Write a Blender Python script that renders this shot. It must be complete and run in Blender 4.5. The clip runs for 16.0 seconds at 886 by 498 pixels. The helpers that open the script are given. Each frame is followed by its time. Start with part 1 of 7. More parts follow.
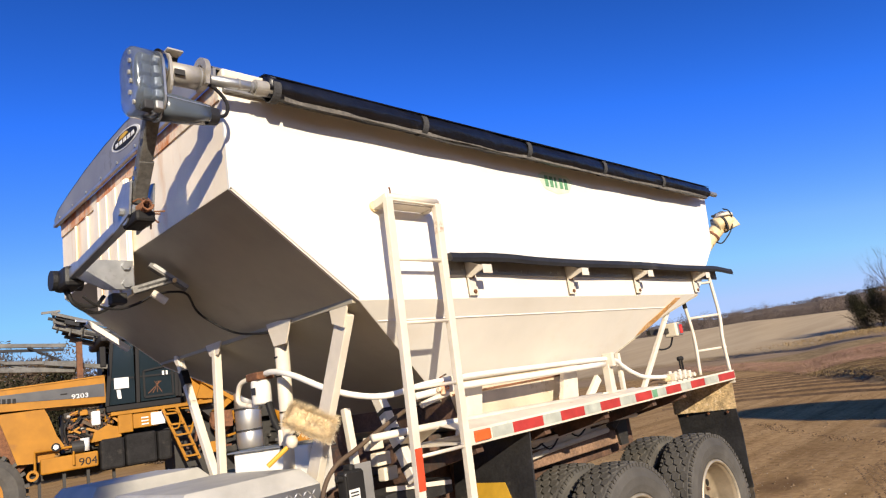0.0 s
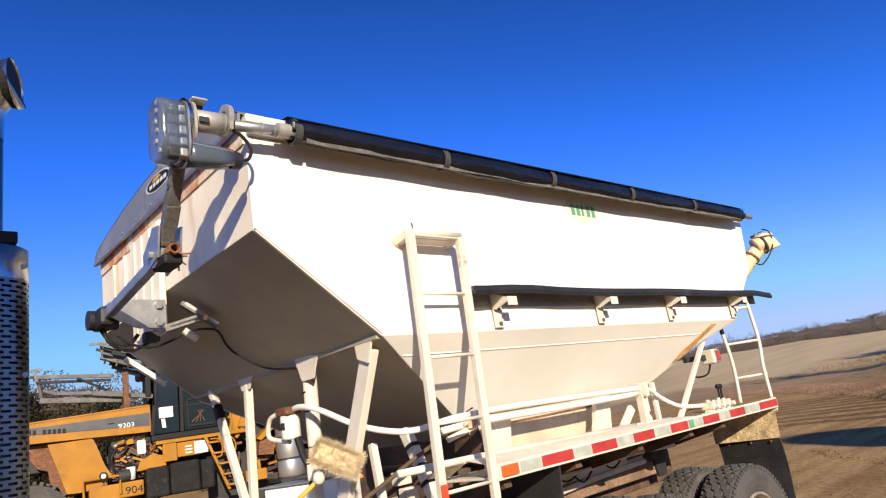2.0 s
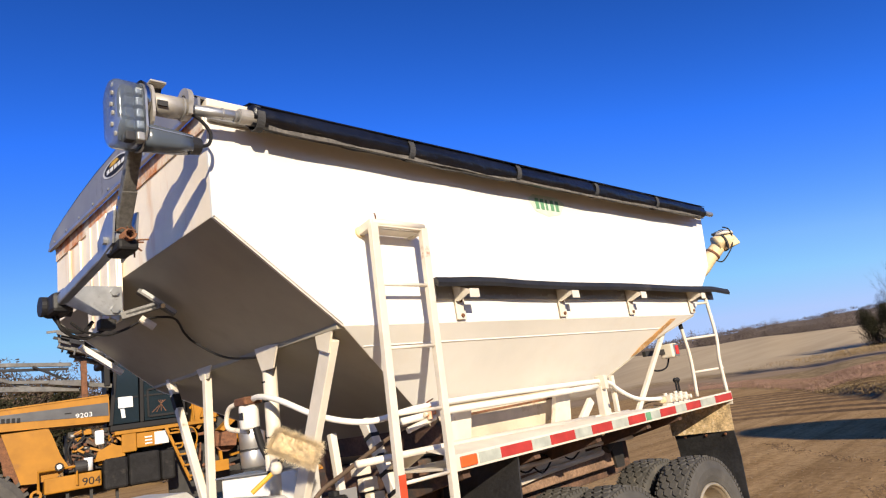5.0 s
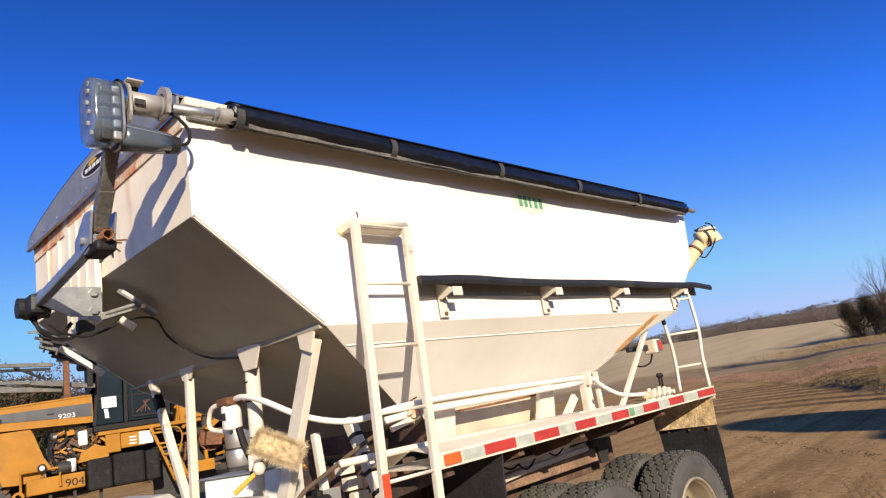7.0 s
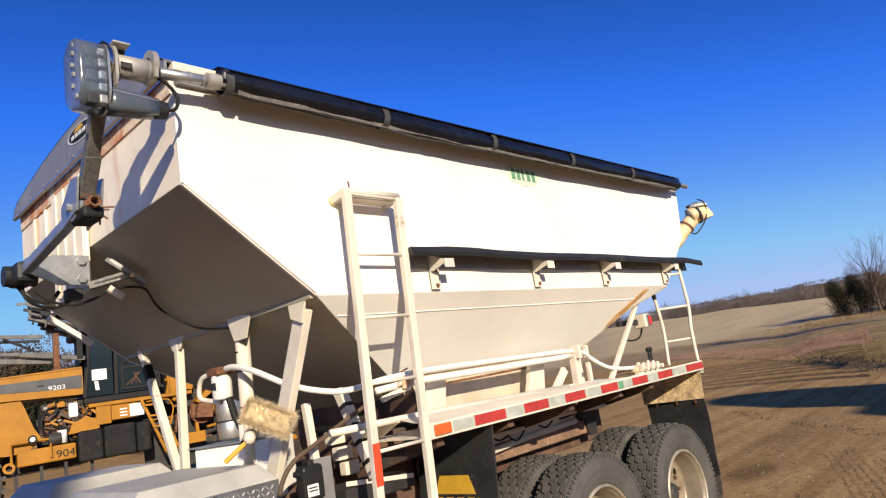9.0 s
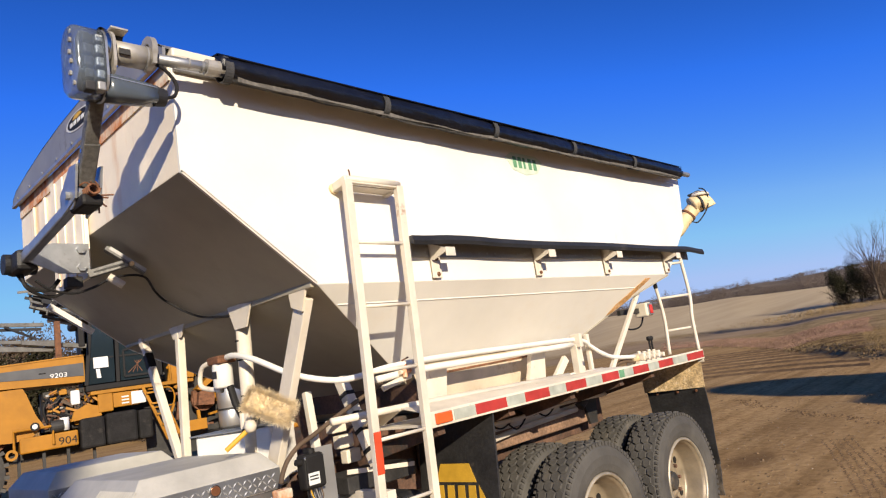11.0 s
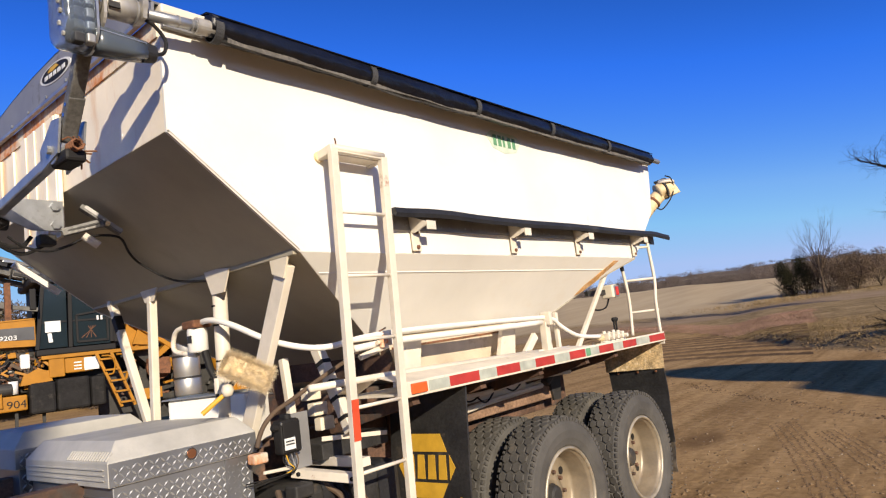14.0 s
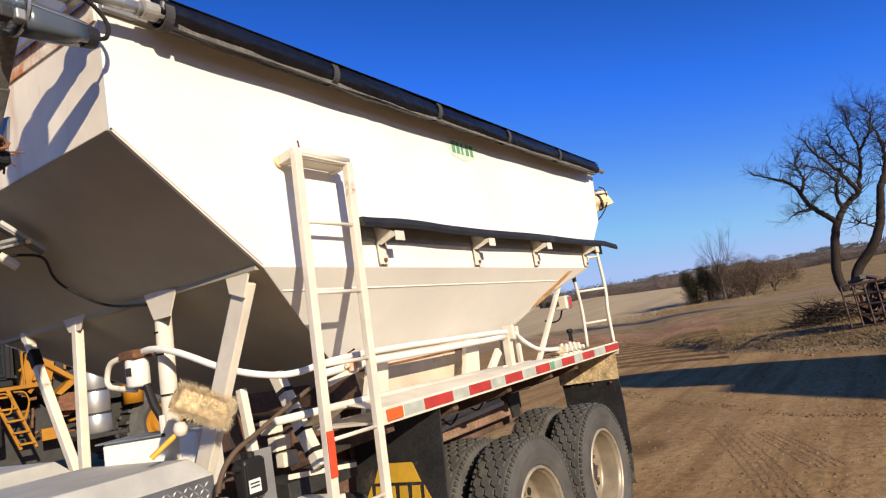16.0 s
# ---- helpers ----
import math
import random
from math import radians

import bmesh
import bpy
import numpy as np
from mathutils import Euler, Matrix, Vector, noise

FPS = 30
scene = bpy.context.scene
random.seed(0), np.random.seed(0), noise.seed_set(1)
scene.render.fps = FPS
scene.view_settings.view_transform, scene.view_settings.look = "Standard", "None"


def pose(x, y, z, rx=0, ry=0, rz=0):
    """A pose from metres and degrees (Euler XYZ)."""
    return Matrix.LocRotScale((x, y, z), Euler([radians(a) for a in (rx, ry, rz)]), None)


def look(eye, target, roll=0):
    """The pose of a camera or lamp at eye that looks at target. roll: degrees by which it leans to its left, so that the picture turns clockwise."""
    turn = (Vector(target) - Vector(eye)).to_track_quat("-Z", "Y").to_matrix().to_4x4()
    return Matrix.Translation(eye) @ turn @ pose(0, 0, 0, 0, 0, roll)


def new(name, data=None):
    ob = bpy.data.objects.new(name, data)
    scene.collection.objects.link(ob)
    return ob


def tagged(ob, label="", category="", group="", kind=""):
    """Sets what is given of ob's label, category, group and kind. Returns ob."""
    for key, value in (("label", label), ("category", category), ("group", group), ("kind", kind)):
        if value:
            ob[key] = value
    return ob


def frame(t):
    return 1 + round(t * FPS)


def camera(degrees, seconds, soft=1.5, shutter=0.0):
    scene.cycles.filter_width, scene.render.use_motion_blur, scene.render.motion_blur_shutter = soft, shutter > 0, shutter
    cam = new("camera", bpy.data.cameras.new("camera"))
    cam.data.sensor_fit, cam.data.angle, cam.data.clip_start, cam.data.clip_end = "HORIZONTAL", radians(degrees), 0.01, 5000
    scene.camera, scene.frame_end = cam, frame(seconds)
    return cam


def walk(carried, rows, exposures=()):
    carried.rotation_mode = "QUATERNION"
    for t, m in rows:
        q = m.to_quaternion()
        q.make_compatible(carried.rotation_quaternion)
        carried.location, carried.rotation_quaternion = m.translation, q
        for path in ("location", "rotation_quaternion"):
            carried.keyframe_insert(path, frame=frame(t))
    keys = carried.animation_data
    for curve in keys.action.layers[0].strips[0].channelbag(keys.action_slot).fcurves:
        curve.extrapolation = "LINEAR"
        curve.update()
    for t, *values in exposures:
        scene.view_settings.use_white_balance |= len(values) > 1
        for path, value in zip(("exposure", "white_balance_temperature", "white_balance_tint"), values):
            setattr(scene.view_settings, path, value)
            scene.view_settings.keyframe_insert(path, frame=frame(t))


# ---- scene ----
cam = camera(67.6, 16.0, soft=1.2)
PATH = [
    (0, (0.144, 0.081, 1.586), (1.562, 1.428, 2.003), -9.1),
    (0.5, (0.16, 0.027, 1.616), (1.589, 1.347, 2.082), -9.8),
    (1, (0.199, 0.016, 1.601), (1.655, 1.293, 2.099), -10.8),
    (1.5, (0.202, 0.008, 1.612), (1.603, 1.345, 2.112), -11.4),
    (2, (0.186, 0.008, 1.617), (1.516, 1.414, 2.121), -9.6),
    (2.5, (0.182, 0.007, 1.615), (1.515, 1.407, 2.125), -8.9),
    (3, (0.179, -0.004, 1.616), (1.497, 1.411, 2.128), -8.1),
    (3.5, (0.178, 0.004, 1.608), (1.514, 1.403, 2.114), -7.7),
    (4, (0.175, -0.003, 1.617), (1.501, 1.395, 2.15), -8.2),
    (4.5, (0.194, -0.007, 1.606), (1.57, 1.362, 2.09), -8.7),
    (7, (0.222, -0.022, 1.613), (1.651, 1.303, 2.064), -9.8),
    (7.5, (0.225, -0.01, 1.608), (1.673, 1.297, 2.047), -9.2),
    (8, (0.223, -0.011, 1.609), (1.665, 1.304, 2.048), -9.2),
    (8.5, (0.231, -0.005, 1.603), (1.672, 1.323, 2.001), -9.5),
    (9, (0.234, -0.003, 1.595), (1.683, 1.322, 1.972), -9.4),
    (11.5, (0.244, 0.009, 1.599), (1.691, 1.349, 1.928), -9.4),
    (12, (0.245, -0.001, 1.593), (1.695, 1.342, 1.904), -9.7),
    (12.5, (0.251, 0.006, 1.588), (1.71, 1.342, 1.883), -10.1),
    (13, (0.251, 0.011, 1.594), (1.734, 1.325, 1.862), -9.0),
    (13.5, (0.208, 0.034, 1.589), (1.717, 1.313, 1.883), -9.2),
    (14, (0.154, 0.063, 1.586), (1.683, 1.326, 1.848), -7.4),
    (14.5, (0.252, 0.174, 1.585), (1.798, 1.424, 1.799), -8.3),
    (15, (0.287, 0.305, 1.593), (1.931, 1.423, 1.81), -10.0),
    (15.5, (0.209, 0.378, 1.619), (1.866, 1.47, 1.866), -10.4),
    (16, (0.187, 0.417, 1.624), (1.864, 1.471, 1.903), -9.9),
]
EXPOSURE = 0.18
walk(cam, [(t, look(eye, target, roll)) for t, eye, target, roll in PATH],
     [(0, EXPOSURE + 0.15), (4.5, EXPOSURE + 0.15), (7.0, EXPOSURE + 0.1), (9.0, EXPOSURE), (16.0, EXPOSURE)])

# ---- world, sun, exposure ----
SUN = Vector((-0.50, -1.0, 0.43)).normalized()
world = bpy.data.worlds.new("world")
scene.world = world
world.use_nodes = True
wn, wl = world.node_tree.nodes, world.node_tree.links
sky = wn.new("ShaderNodeTexSky")
sky.sky_type, sky.sun_disc = "NISHITA", False
sky.sun_elevation = math.asin(SUN.z)
sky.sun_rotation = math.atan2(SUN.x, SUN.y)
sky.altitude, sky.air_density, sky.dust_density, sky.ozone_density = 500, 0.8, 0.9, 6.0
sky_tone = wn.new("ShaderNodeHueSaturation")
sky_tone.inputs["Saturation"].default_value = 1.06
wl.new(sky.outputs[0], sky_tone.inputs["Color"])
sky_luma = wn.new("ShaderNodeRGBToBW")
wl.new(sky_tone.outputs[0], sky_luma.inputs[0])
sky_pale = wn.new("ShaderNodeMapRange")
sky_pale.inputs[1].default_value, sky_pale.inputs[2].default_value = 0.6, 2.6
wl.new(sky_luma.outputs[0], sky_pale.inputs[0])
sky_cast = wn.new("ShaderNodeValToRGB")
sky_cast.color_ramp.elements.new(0.42)
for el, (p, c) in zip(sky_cast.color_ramp.elements, ((0.0, (0.12, 0.26, 0.46)), (0.42, (0.235, 0.485, 0.935)), (1.0, (0.70, 0.64, 0.68)))):
    el.position, el.color = p, (*c, 1)
wl.new(sky_pale.outputs[0], sky_cast.inputs[0])
sky_tint = wn.new("ShaderNodeMix")
sky_tint.data_type, sky_tint.blend_type = "RGBA", "MULTIPLY"
sky_tint.inputs[0].default_value = 1.0
wl.new(sky_tone.outputs[0], sky_tint.inputs[6])
wl.new(sky_cast.outputs[0], sky_tint.inputs[7])
sky_cap = wn.new("ShaderNodeVectorMath")
sky_cap.operation = "MINIMUM"
sky_cap.inputs[1].default_value = (1.6, 2.2, 3.6)
wl.new(sky_tint.outputs[2], sky_cap.inputs[0])
wl.new(sky_cap.outputs[0], wn["Background"].inputs[0])
wn["Background"].inputs[1].default_value = 0.22
sun = new("sun", bpy.data.lights.new("sun", "SUN"))
sun.data.energy, sun.data.angle, sun.data.color = 5.8, radians(0.53), (1.0, 0.865, 0.67)
sun.matrix_world = look(SUN * 50, (0, 0, 0))

# ---- materials ----


def mat(name, color, rough=0.6, metal=0.0, vary=0.12, scale=6.0, stain=None, amount=0.0, stain_scale=3.0, bump=0.15, grain=60.0, rand=0.0, spec=0.5, drip=None, soft=0.0):
    """A surface with two scales of variation, optional stains of another colour, and fine relief."""
    m = bpy.data.materials.new(name)
    m.use_nodes = True
    n, l = m.node_tree.nodes, m.node_tree.links
    b = n["Principled BSDF"]
    b.inputs["Metallic"].default_value = metal
    b.inputs["Specular IOR Level"].default_value = spec
    co = n.new("ShaderNodeTexCoord")

    def tex(s, detail=6.0, rougher=0.6):
        t = n.new("ShaderNodeTexNoise")
        t.inputs["Scale"].default_value, t.inputs["Detail"].default_value, t.inputs["Roughness"].default_value = s, detail, rougher
        l.new(co.outputs["Object"], t.inputs["Vector"])
        return t

    def blend(kind, fac, a, c):
        x = n.new("ShaderNodeMix")
        x.data_type, x.blend_type = "RGBA", kind
        for sock, v in ((0, fac), (6, a), (7, c)):
            if hasattr(v, "links"):
                l.new(v, x.inputs[sock])
            else:
                x.inputs[sock].default_value = v
        return x.outputs[2]

    def ramp(src, lo, hi):
        r = n.new("ShaderNodeMapRange")
        r.inputs[1].default_value, r.inputs[2].default_value = lo, hi
        l.new(src, r.inputs[0])
        return r.outputs[0]

    big, fine = tex(scale), tex(grain)
    dark = tuple(c * (1 - 1.6 * vary) for c in color) + (1,)
    light = tuple(min(1, c * (1 + 0.8 * vary)) for c in color) + (1,)
    out = blend("MIX", ramp(big.outputs[0], 0.32, 0.68), dark, light)
    if vary > 0.2:
        speck = n.new("ShaderNodeMapRange")
        speck.inputs[1].default_value, speck.inputs[2].default_value = 0.3, 0.7
        speck.inputs[3].default_value, speck.inputs[4].default_value = 0.62, 1.25
        l.new(fine.outputs[0], speck.inputs[0])
        out = blend("MULTIPLY", 1.0, out, speck.outputs[0])
    if rand:
        info = n.new("ShaderNodeObjectInfo")
        shade = n.new("ShaderNodeMapRange")
        shade.inputs[3].default_value, shade.inputs[4].default_value = 1 - rand, 1 + rand
        l.new(info.outputs["Random"], shade.inputs[0])
        out = blend("MULTIPLY", 1.0, out, shade.outputs[0])
    if stain:
        st = tex(stain_scale, 10.0, 0.7)
        if drip:
            mp = n.new("ShaderNodeMapping")
            mp.inputs["Scale"].default_value = drip
            l.new(co.outputs["Object"], mp.inputs[0])
            l.new(mp.outputs[0], st.inputs["Vector"])
        mask = ramp(st.outputs[0], 0.72 - 0.4 * amount, 0.80 - 0.3 * amount + soft)
        out = blend("MIX", mask, out, tuple(stain) + (1,))
    l.new(out, b.inputs["Base Color"])
    rr = n.new("ShaderNodeMapRange")
    rr.inputs[3].default_value, rr.inputs[4].default_value = max(0.03, rough - 0.12), min(1, rough + 0.12)
    l.new(big.outputs[0], rr.inputs[0])
    l.new(rr.outputs[0], b.inputs["Roughness"])
    if bump:
        bp = n.new("ShaderNodeBump")
        bp.inputs["Strength"].default_value, bp.inputs["Distance"].default_value = bump, 0.01
        l.new(fine.outputs[0], bp.inputs["Height"])
        l.new(bp.outputs[0], b.inputs["Normal"])
    return m


RUST = (0.28, 0.10, 0.035)
M_WHITE = mat("white_paint", (0.78, 0.75, 0.69), 0.45, 0, 0.05, 1.6, (0.58, 0.43, 0.26), 0.24, 1.6, 0.05, drip=(2.2, 2.2, 0.7), soft=0.2)
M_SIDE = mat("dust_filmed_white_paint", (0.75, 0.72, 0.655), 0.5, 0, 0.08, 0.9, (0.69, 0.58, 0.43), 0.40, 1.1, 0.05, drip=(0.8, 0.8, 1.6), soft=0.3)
M_WHITE_WORN = mat("worn_white_paint", (0.70, 0.63, 0.52), 0.5, 0, 0.10, 5, RUST, 0.22, 7, 0.12)
M_CREAM = mat("cream_paint", (0.74, 0.66, 0.52), 0.5, 0, 0.12, 3, (0.42, 0.27, 0.13), 0.26, 3.5, 0.1)
# cream paint darkened for shade on the hopper's underside, with random stains
M_UNDERSIDE = mat("shade_darkened_cream_paint", (0.385, 0.345, 0.26), 0.6, 0, 0.14, 1.3, (0.26, 0.21, 0.135), 0.42, 1.5, 0.06, soft=0.25)
M_TAN = mat("mud_stained_panel", (0.60, 0.50, 0.37), 0.8, 0, 0.15, 3, (0.36, 0.25, 0.15), 0.3, 4, 0.2)
M_COPPER = mat("copper_lock", (0.45, 0.19, 0.09), 0.35, 0.8, 0.1, 20)
M_STREAK = mat("orange_rust_streak", (0.60, 0.32, 0.11), 0.85, 0, 0.3, 7, (0.72, 0.58, 0.40), 0.5, 9, 0.15, drip=(4.0, 4.0, 1.0))
M_FRONT = mat("rust_streaked_cream_enamel", (0.88, 0.78, 0.61), 0.5, 0, 0.10, 2.5, (0.62, 0.33, 0.11), 0.44, 2.0, 0.06, drip=(3.0, 3.0, 0.45), soft=0.12)
M_RUSTY = mat("rusting_paint", (0.78, 0.68, 0.53), 0.75, 0, 0.2, 9, (0.55, 0.17, 0.035), 0.80, 3.5, 0.3, drip=(1.6, 1.6, 1.0))
M_RUST = mat("rust", (0.20, 0.085, 0.04), 0.85, 0, 0.35, 12, (0.10, 0.05, 0.03), 0.4, 9, 0.4)
M_STEEL = mat("galvanised_steel", (0.42, 0.43, 0.44), 0.42, 0.75, 0.15, 9, (0.22, 0.21, 0.2), 0.3, 6, 0.08)
M_DULL = mat("dull_aluminium", (0.34, 0.335, 0.33), 0.55, 0.55, 0.12, 3, (0.2, 0.19, 0.18), 0.3, 5, 0.08)
M_CHROME = mat("bright_metal", (0.60, 0.59, 0.57), 0.25, 1.0, 0.08, 8, None, 0, 1, 0.03)
M_KEG = mat("stainless_steel", (0.44, 0.43, 0.41), 0.42, 0.75, 0.06, 3, None, 0, 1, 0.02)
M_TREADPLATE = mat("tread_plate", (0.30, 0.305, 0.315), 0.40, 0.75, 0.12, 4, (0.35, 0.33, 0.31), 0.25, 4, 0.05)
M_LID = mat("aluminium_lid", (0.45, 0.435, 0.40), 0.62, 0.12, 0.12, 5, (0.37, 0.355, 0.32), 0.40, 4, 0.14, soft=0.1)
M_LOZENGE = mat("raised_tread_metal", (0.52, 0.52, 0.52), 0.4, 0.6, 0.1, 30, None, 0, 1, 0)
M_BLACK = mat("black_rubber", (0.018, 0.018, 0.02), 0.6, 0, 0.25, 5, (0.06, 0.055, 0.05), 0.3, 4, 0.2)
M_HEM = mat("dusty_tarp_hem", (0.13, 0.118, 0.105), 0.85, 0, 0.25, 20, (0.05, 0.05, 0.05), 0.3, 9, 0.3)
M_TARP = mat("black_vinyl_tarp", (0.005, 0.006, 0.011), 0.36, 0, 0.3, 4, (0.040, 0.043, 0.052), 0.26, 7, 0.6, 18, drip=(0.7, 9.0, 9.0))
M_STRAP = mat("grey_webbing", (0.05, 0.05, 0.052), 0.85, 0, 0.2, 20, None, 0, 1, 0.3, 200)
M_TYRE = mat("tyre_rubber", (0.075, 0.07, 0.063), 0.8, 0, 0.2, 6, (0.17, 0.14, 0.10), 0.34, 5, 0.2, soft=0.15)
# rim darkened for the shade in its dish; the edge stays lighter
M_RIM = mat("dish_shaded_rim_paint", (0.30, 0.245, 0.175), 0.38, 0.25, 0.2, 6, (0.22, 0.13, 0.065), 0.40, 5, 0.1, soft=0.15)
M_LIP = mat("pale_rim_edge", (0.40, 0.35, 0.27), 0.4, 0.3, 0.2, 8, (0.24, 0.16, 0.09), 0.35, 7, 0.1)
M_FRAME = mat("rusty_chassis", (0.13, 0.07, 0.045), 0.85, 0, 0.35, 4, (0.05, 0.045, 0.04), 0.55, 5, 0.3)
M_DARK = mat("greasy_black", (0.03, 0.028, 0.026), 0.65, 0, 0.3, 6, (0.10, 0.075, 0.05), 0.3, 5, 0.2)
M_DIRTY = mat("gravel_spattered_steel", (0.62, 0.45, 0.24), 0.9, 0, 0.3, 16, (0.80, 0.66, 0.46), 0.45, 22, 0.6)
M_RED = mat("red_reflective_tape", (0.42, 0.04, 0.032), 0.45, 0, 0.15, 12, None, 0, 1, 0.1)
M_REFLECT = mat("orange_red_reflector", (0.62, 0.075, 0.03), 0.35, 0, 0.12, 14, None, 0, 1, 0.1)
M_SILL = mat("rust_stained_sill", (0.27, 0.165, 0.105), 0.8, 0, 0.25, 5, (0.14, 0.075, 0.045), 0.45, 4, 0.2, drip=(1.5, 1.5, 0.5))
M_TAPE_W = mat("white_reflective_tape", (0.42, 0.44, 0.38), 0.4, 0, 0.15, 12, (0.30, 0.31, 0.27), 0.25, 9, 0.1)
M_AMBER = mat("orange_red_lens", (0.75, 0.12, 0.03), 0.2, 0, 0.1, 10)
M_GREEN = mat("faded_green_decal", (0.13, 0.30, 0.17), 0.6, 0, 0.15, 20)
M_DECAL = mat("faded_decal_ground", (0.56, 0.64, 0.52), 0.55, 0, 0.12, 8)
M_LOGO = mat("yellow_ochre_print", (0.62, 0.36, 0.035), 0.55, 0, 0.12, 8)
M_YELLOW = mat("machine_yellow", (0.37, 0.162, 0.012), 0.5, 0, 0.14, 2, (0.24, 0.11, 0.025), 0.34, 2.5, 0.05, spec=0.3)
M_FLAP = mat("dusty_rubber_flap", (0.030, 0.029, 0.029), 0.5, 0, 0.3, 4, (0.17, 0.135, 0.10), 0.5, 1.8, 0.2)
M_SPOUT = mat("sun_bleached_yellow", (0.74, 0.58, 0.33), 0.6, 0, 0.15, 6, (0.45, 0.22, 0.08), 0.34, 6, 0.15)
M_BAND = mat("glossy_grey_band", (0.085, 0.085, 0.088), 0.32, 0, 0.12, 2.5)
M_GREY = mat("grey_stripe", (0.04, 0.04, 0.043), 0.6, 0, 0.2, 5, spec=0.2)
M_GUARD = mat("dulled_chrome_guard", (0.27, 0.27, 0.285), 0.32, 1.0, 0.15, 8, (0.12, 0.11, 0.10), 0.3, 9, 0.05)
M_TANK = mat("dull_black_plastic_tank", (0.021, 0.020, 0.020), 0.75, 0, 0.25, 5, (0.045, 0.04, 0.035), 0.35, 4, 0.1, spec=0.15)
M_PALE = mat("pale_letter", (0.70, 0.70, 0.68), 0.5, 0, 0.05, 5)
M_BRISTLE = mat("straw_bristle", (0.90, 0.74, 0.51), 0.9, 0, 0.2, 30, (0.52, 0.37, 0.21), 0.28, 18, 0.3)
M_HOSE = mat("brown_rubber_hose", (0.10, 0.065, 0.04), 0.8, 0, 0.2, 9)
M_CABLE = mat("black_cable", (0.017, 0.016, 0.016), 0.6, 0, 0.1, 9, spec=0.2)
M_BARK = mat("bare_bark", (0.045, 0.034, 0.027), 0.95, 0, 0.3, 8, None, 0, 1, 0.4, 30, spec=0.1)
M_TWIG = mat("winter_twigs", (0.115, 0.085, 0.062), 0.95, 0, 0.3, 0.8, None, 0, 1, 0, spec=0.0)
M_CEDAR = mat("dark_cedar", (0.035, 0.034, 0.02), 0.95, 0, 0.35, 0.8, (0.09, 0.062, 0.038), 0.35, 0.5, 0, spec=0.0)
M_STRAW = mat("dry_grass", (0.30, 0.21, 0.105), 0.95, 0, 0.25, 0.5, (0.22, 0.15, 0.09), 0.35, 0.7, 0, spec=0.0)
M_SHRUB = mat("reddish_brown_twigs", (0.17, 0.122, 0.088), 0.95, 0, 0.3, 0.8, None, 0, 1, 0, spec=0.0)
M_BOOM = mat("weathered_grey_boom", (0.17, 0.165, 0.155), 0.6, 0.2, 0.25, 5, (0.07, 0.06, 0.05), 0.4, 4, 0.1)
M_PINK = mat("pinkish_dry_weeds", (0.33, 0.205, 0.15), 0.95, 0, 0.25, 0.5, (0.29, 0.175, 0.145), 0.4, 0.7, 0, spec=0.0)
M_CLOD = mat("soil_clods", (0.22, 0.148, 0.085), 0.95, 0, 0.25, 3, None, 0, 1, 0.4, spec=0.0)
M_STONE = mat("pale_gravel", (0.34, 0.265, 0.185), 0.9, 0, 0.3, 5, None, 0, 1, 0.3, spec=0.1)
# soil darkened in colour for the shade of tyre grooves and ruts
M_MARK = mat("shade_dark_soil", (0.15, 0.098, 0.058), 0.95, 0, 0.2, 3, None, 0, 1, 0.3, spec=0.0)
# far woods and hills have haze mixed into their base colours
M_FARTREE = mat("haze_tinted_woods", (0.17, 0.135, 0.115), 0.95, 0, 0.25, 0.05, (0.115, 0.10, 0.09), 0.4, 0.03, 0, spec=0.0, soft=0.1)
M_HILL = mat("haze_tinted_hill", (0.105, 0.09, 0.085), 0.95, 0, 0.2, 0.012, (0.12, 0.10, 0.09), 0.45, 0.03, 0, spec=0.0)
M_SHED = mat("grey_metal_siding", (0.45, 0.45, 0.44), 0.5, 0.2, 0.1, 2)


def glass(name, tint, rough=0.05):
    m = mat(name, tint, rough, 0, 0.05, 3, None, 0, 1, 0)
    b = m.node_tree.nodes["Principled BSDF"]
    b.inputs["Transmission Weight"].default_value = 0.55
    b.inputs["IOR"].default_value = 1.45
    return m


M_GLASS = glass("tinted_cab_glass", (0.014, 0.022, 0.026))
M_GLASS.node_tree.nodes["Principled BSDF"].inputs["Specular IOR Level"].default_value = 0.6
M_GLASS.node_tree.nodes["Principled BSDF"].inputs["Transmission Weight"].default_value = 0.05
M_CLEAR = glass("clear_smoky_plastic", (0.42, 0.49, 0.59), 0.05)
M_CLEAR.node_tree.nodes["Principled BSDF"].inputs["Transmission Weight"].default_value = 0.9
M_SMOKE = glass("smoky_motor_shell", (0.10, 0.12, 0.145), 0.14)
M_SMOKE.node_tree.nodes["Principled BSDF"].inputs["Transmission Weight"].default_value = 0.25
M_CAST = mat("pale_cast_aluminium", (0.42, 0.395, 0.355), 0.5, 0.35, 0.15, 14, (0.26, 0.24, 0.21), 0.3, 10, 0.1)
M_LENS = mat("red_lamp_lens", (0.55, 0.03, 0.03), 0.15, 0, 0.1, 8)

# ---- mesh helpers ----
ORIGIN = {}


def thing(name, loc, label, category, group="", kind=""):
    ob = new(name)
    ob.empty_display_size = 0.1
    ob.location = loc
    ORIGIN[ob.name] = Vector(loc)
    return tagged(ob, label, category, group, kind)


def to_mesh(name, bm, material, origin, smooth=False):
    me = bpy.data.meshes.new(name)
    bmesh.ops.translate(bm, verts=bm.verts, vec=-origin)
    bm.normal_update()
    bm.to_mesh(me)
    bm.free()
    me.materials.append(material)
    if smooth:
        for p in me.polygons:
            p.use_smooth = True
    return me


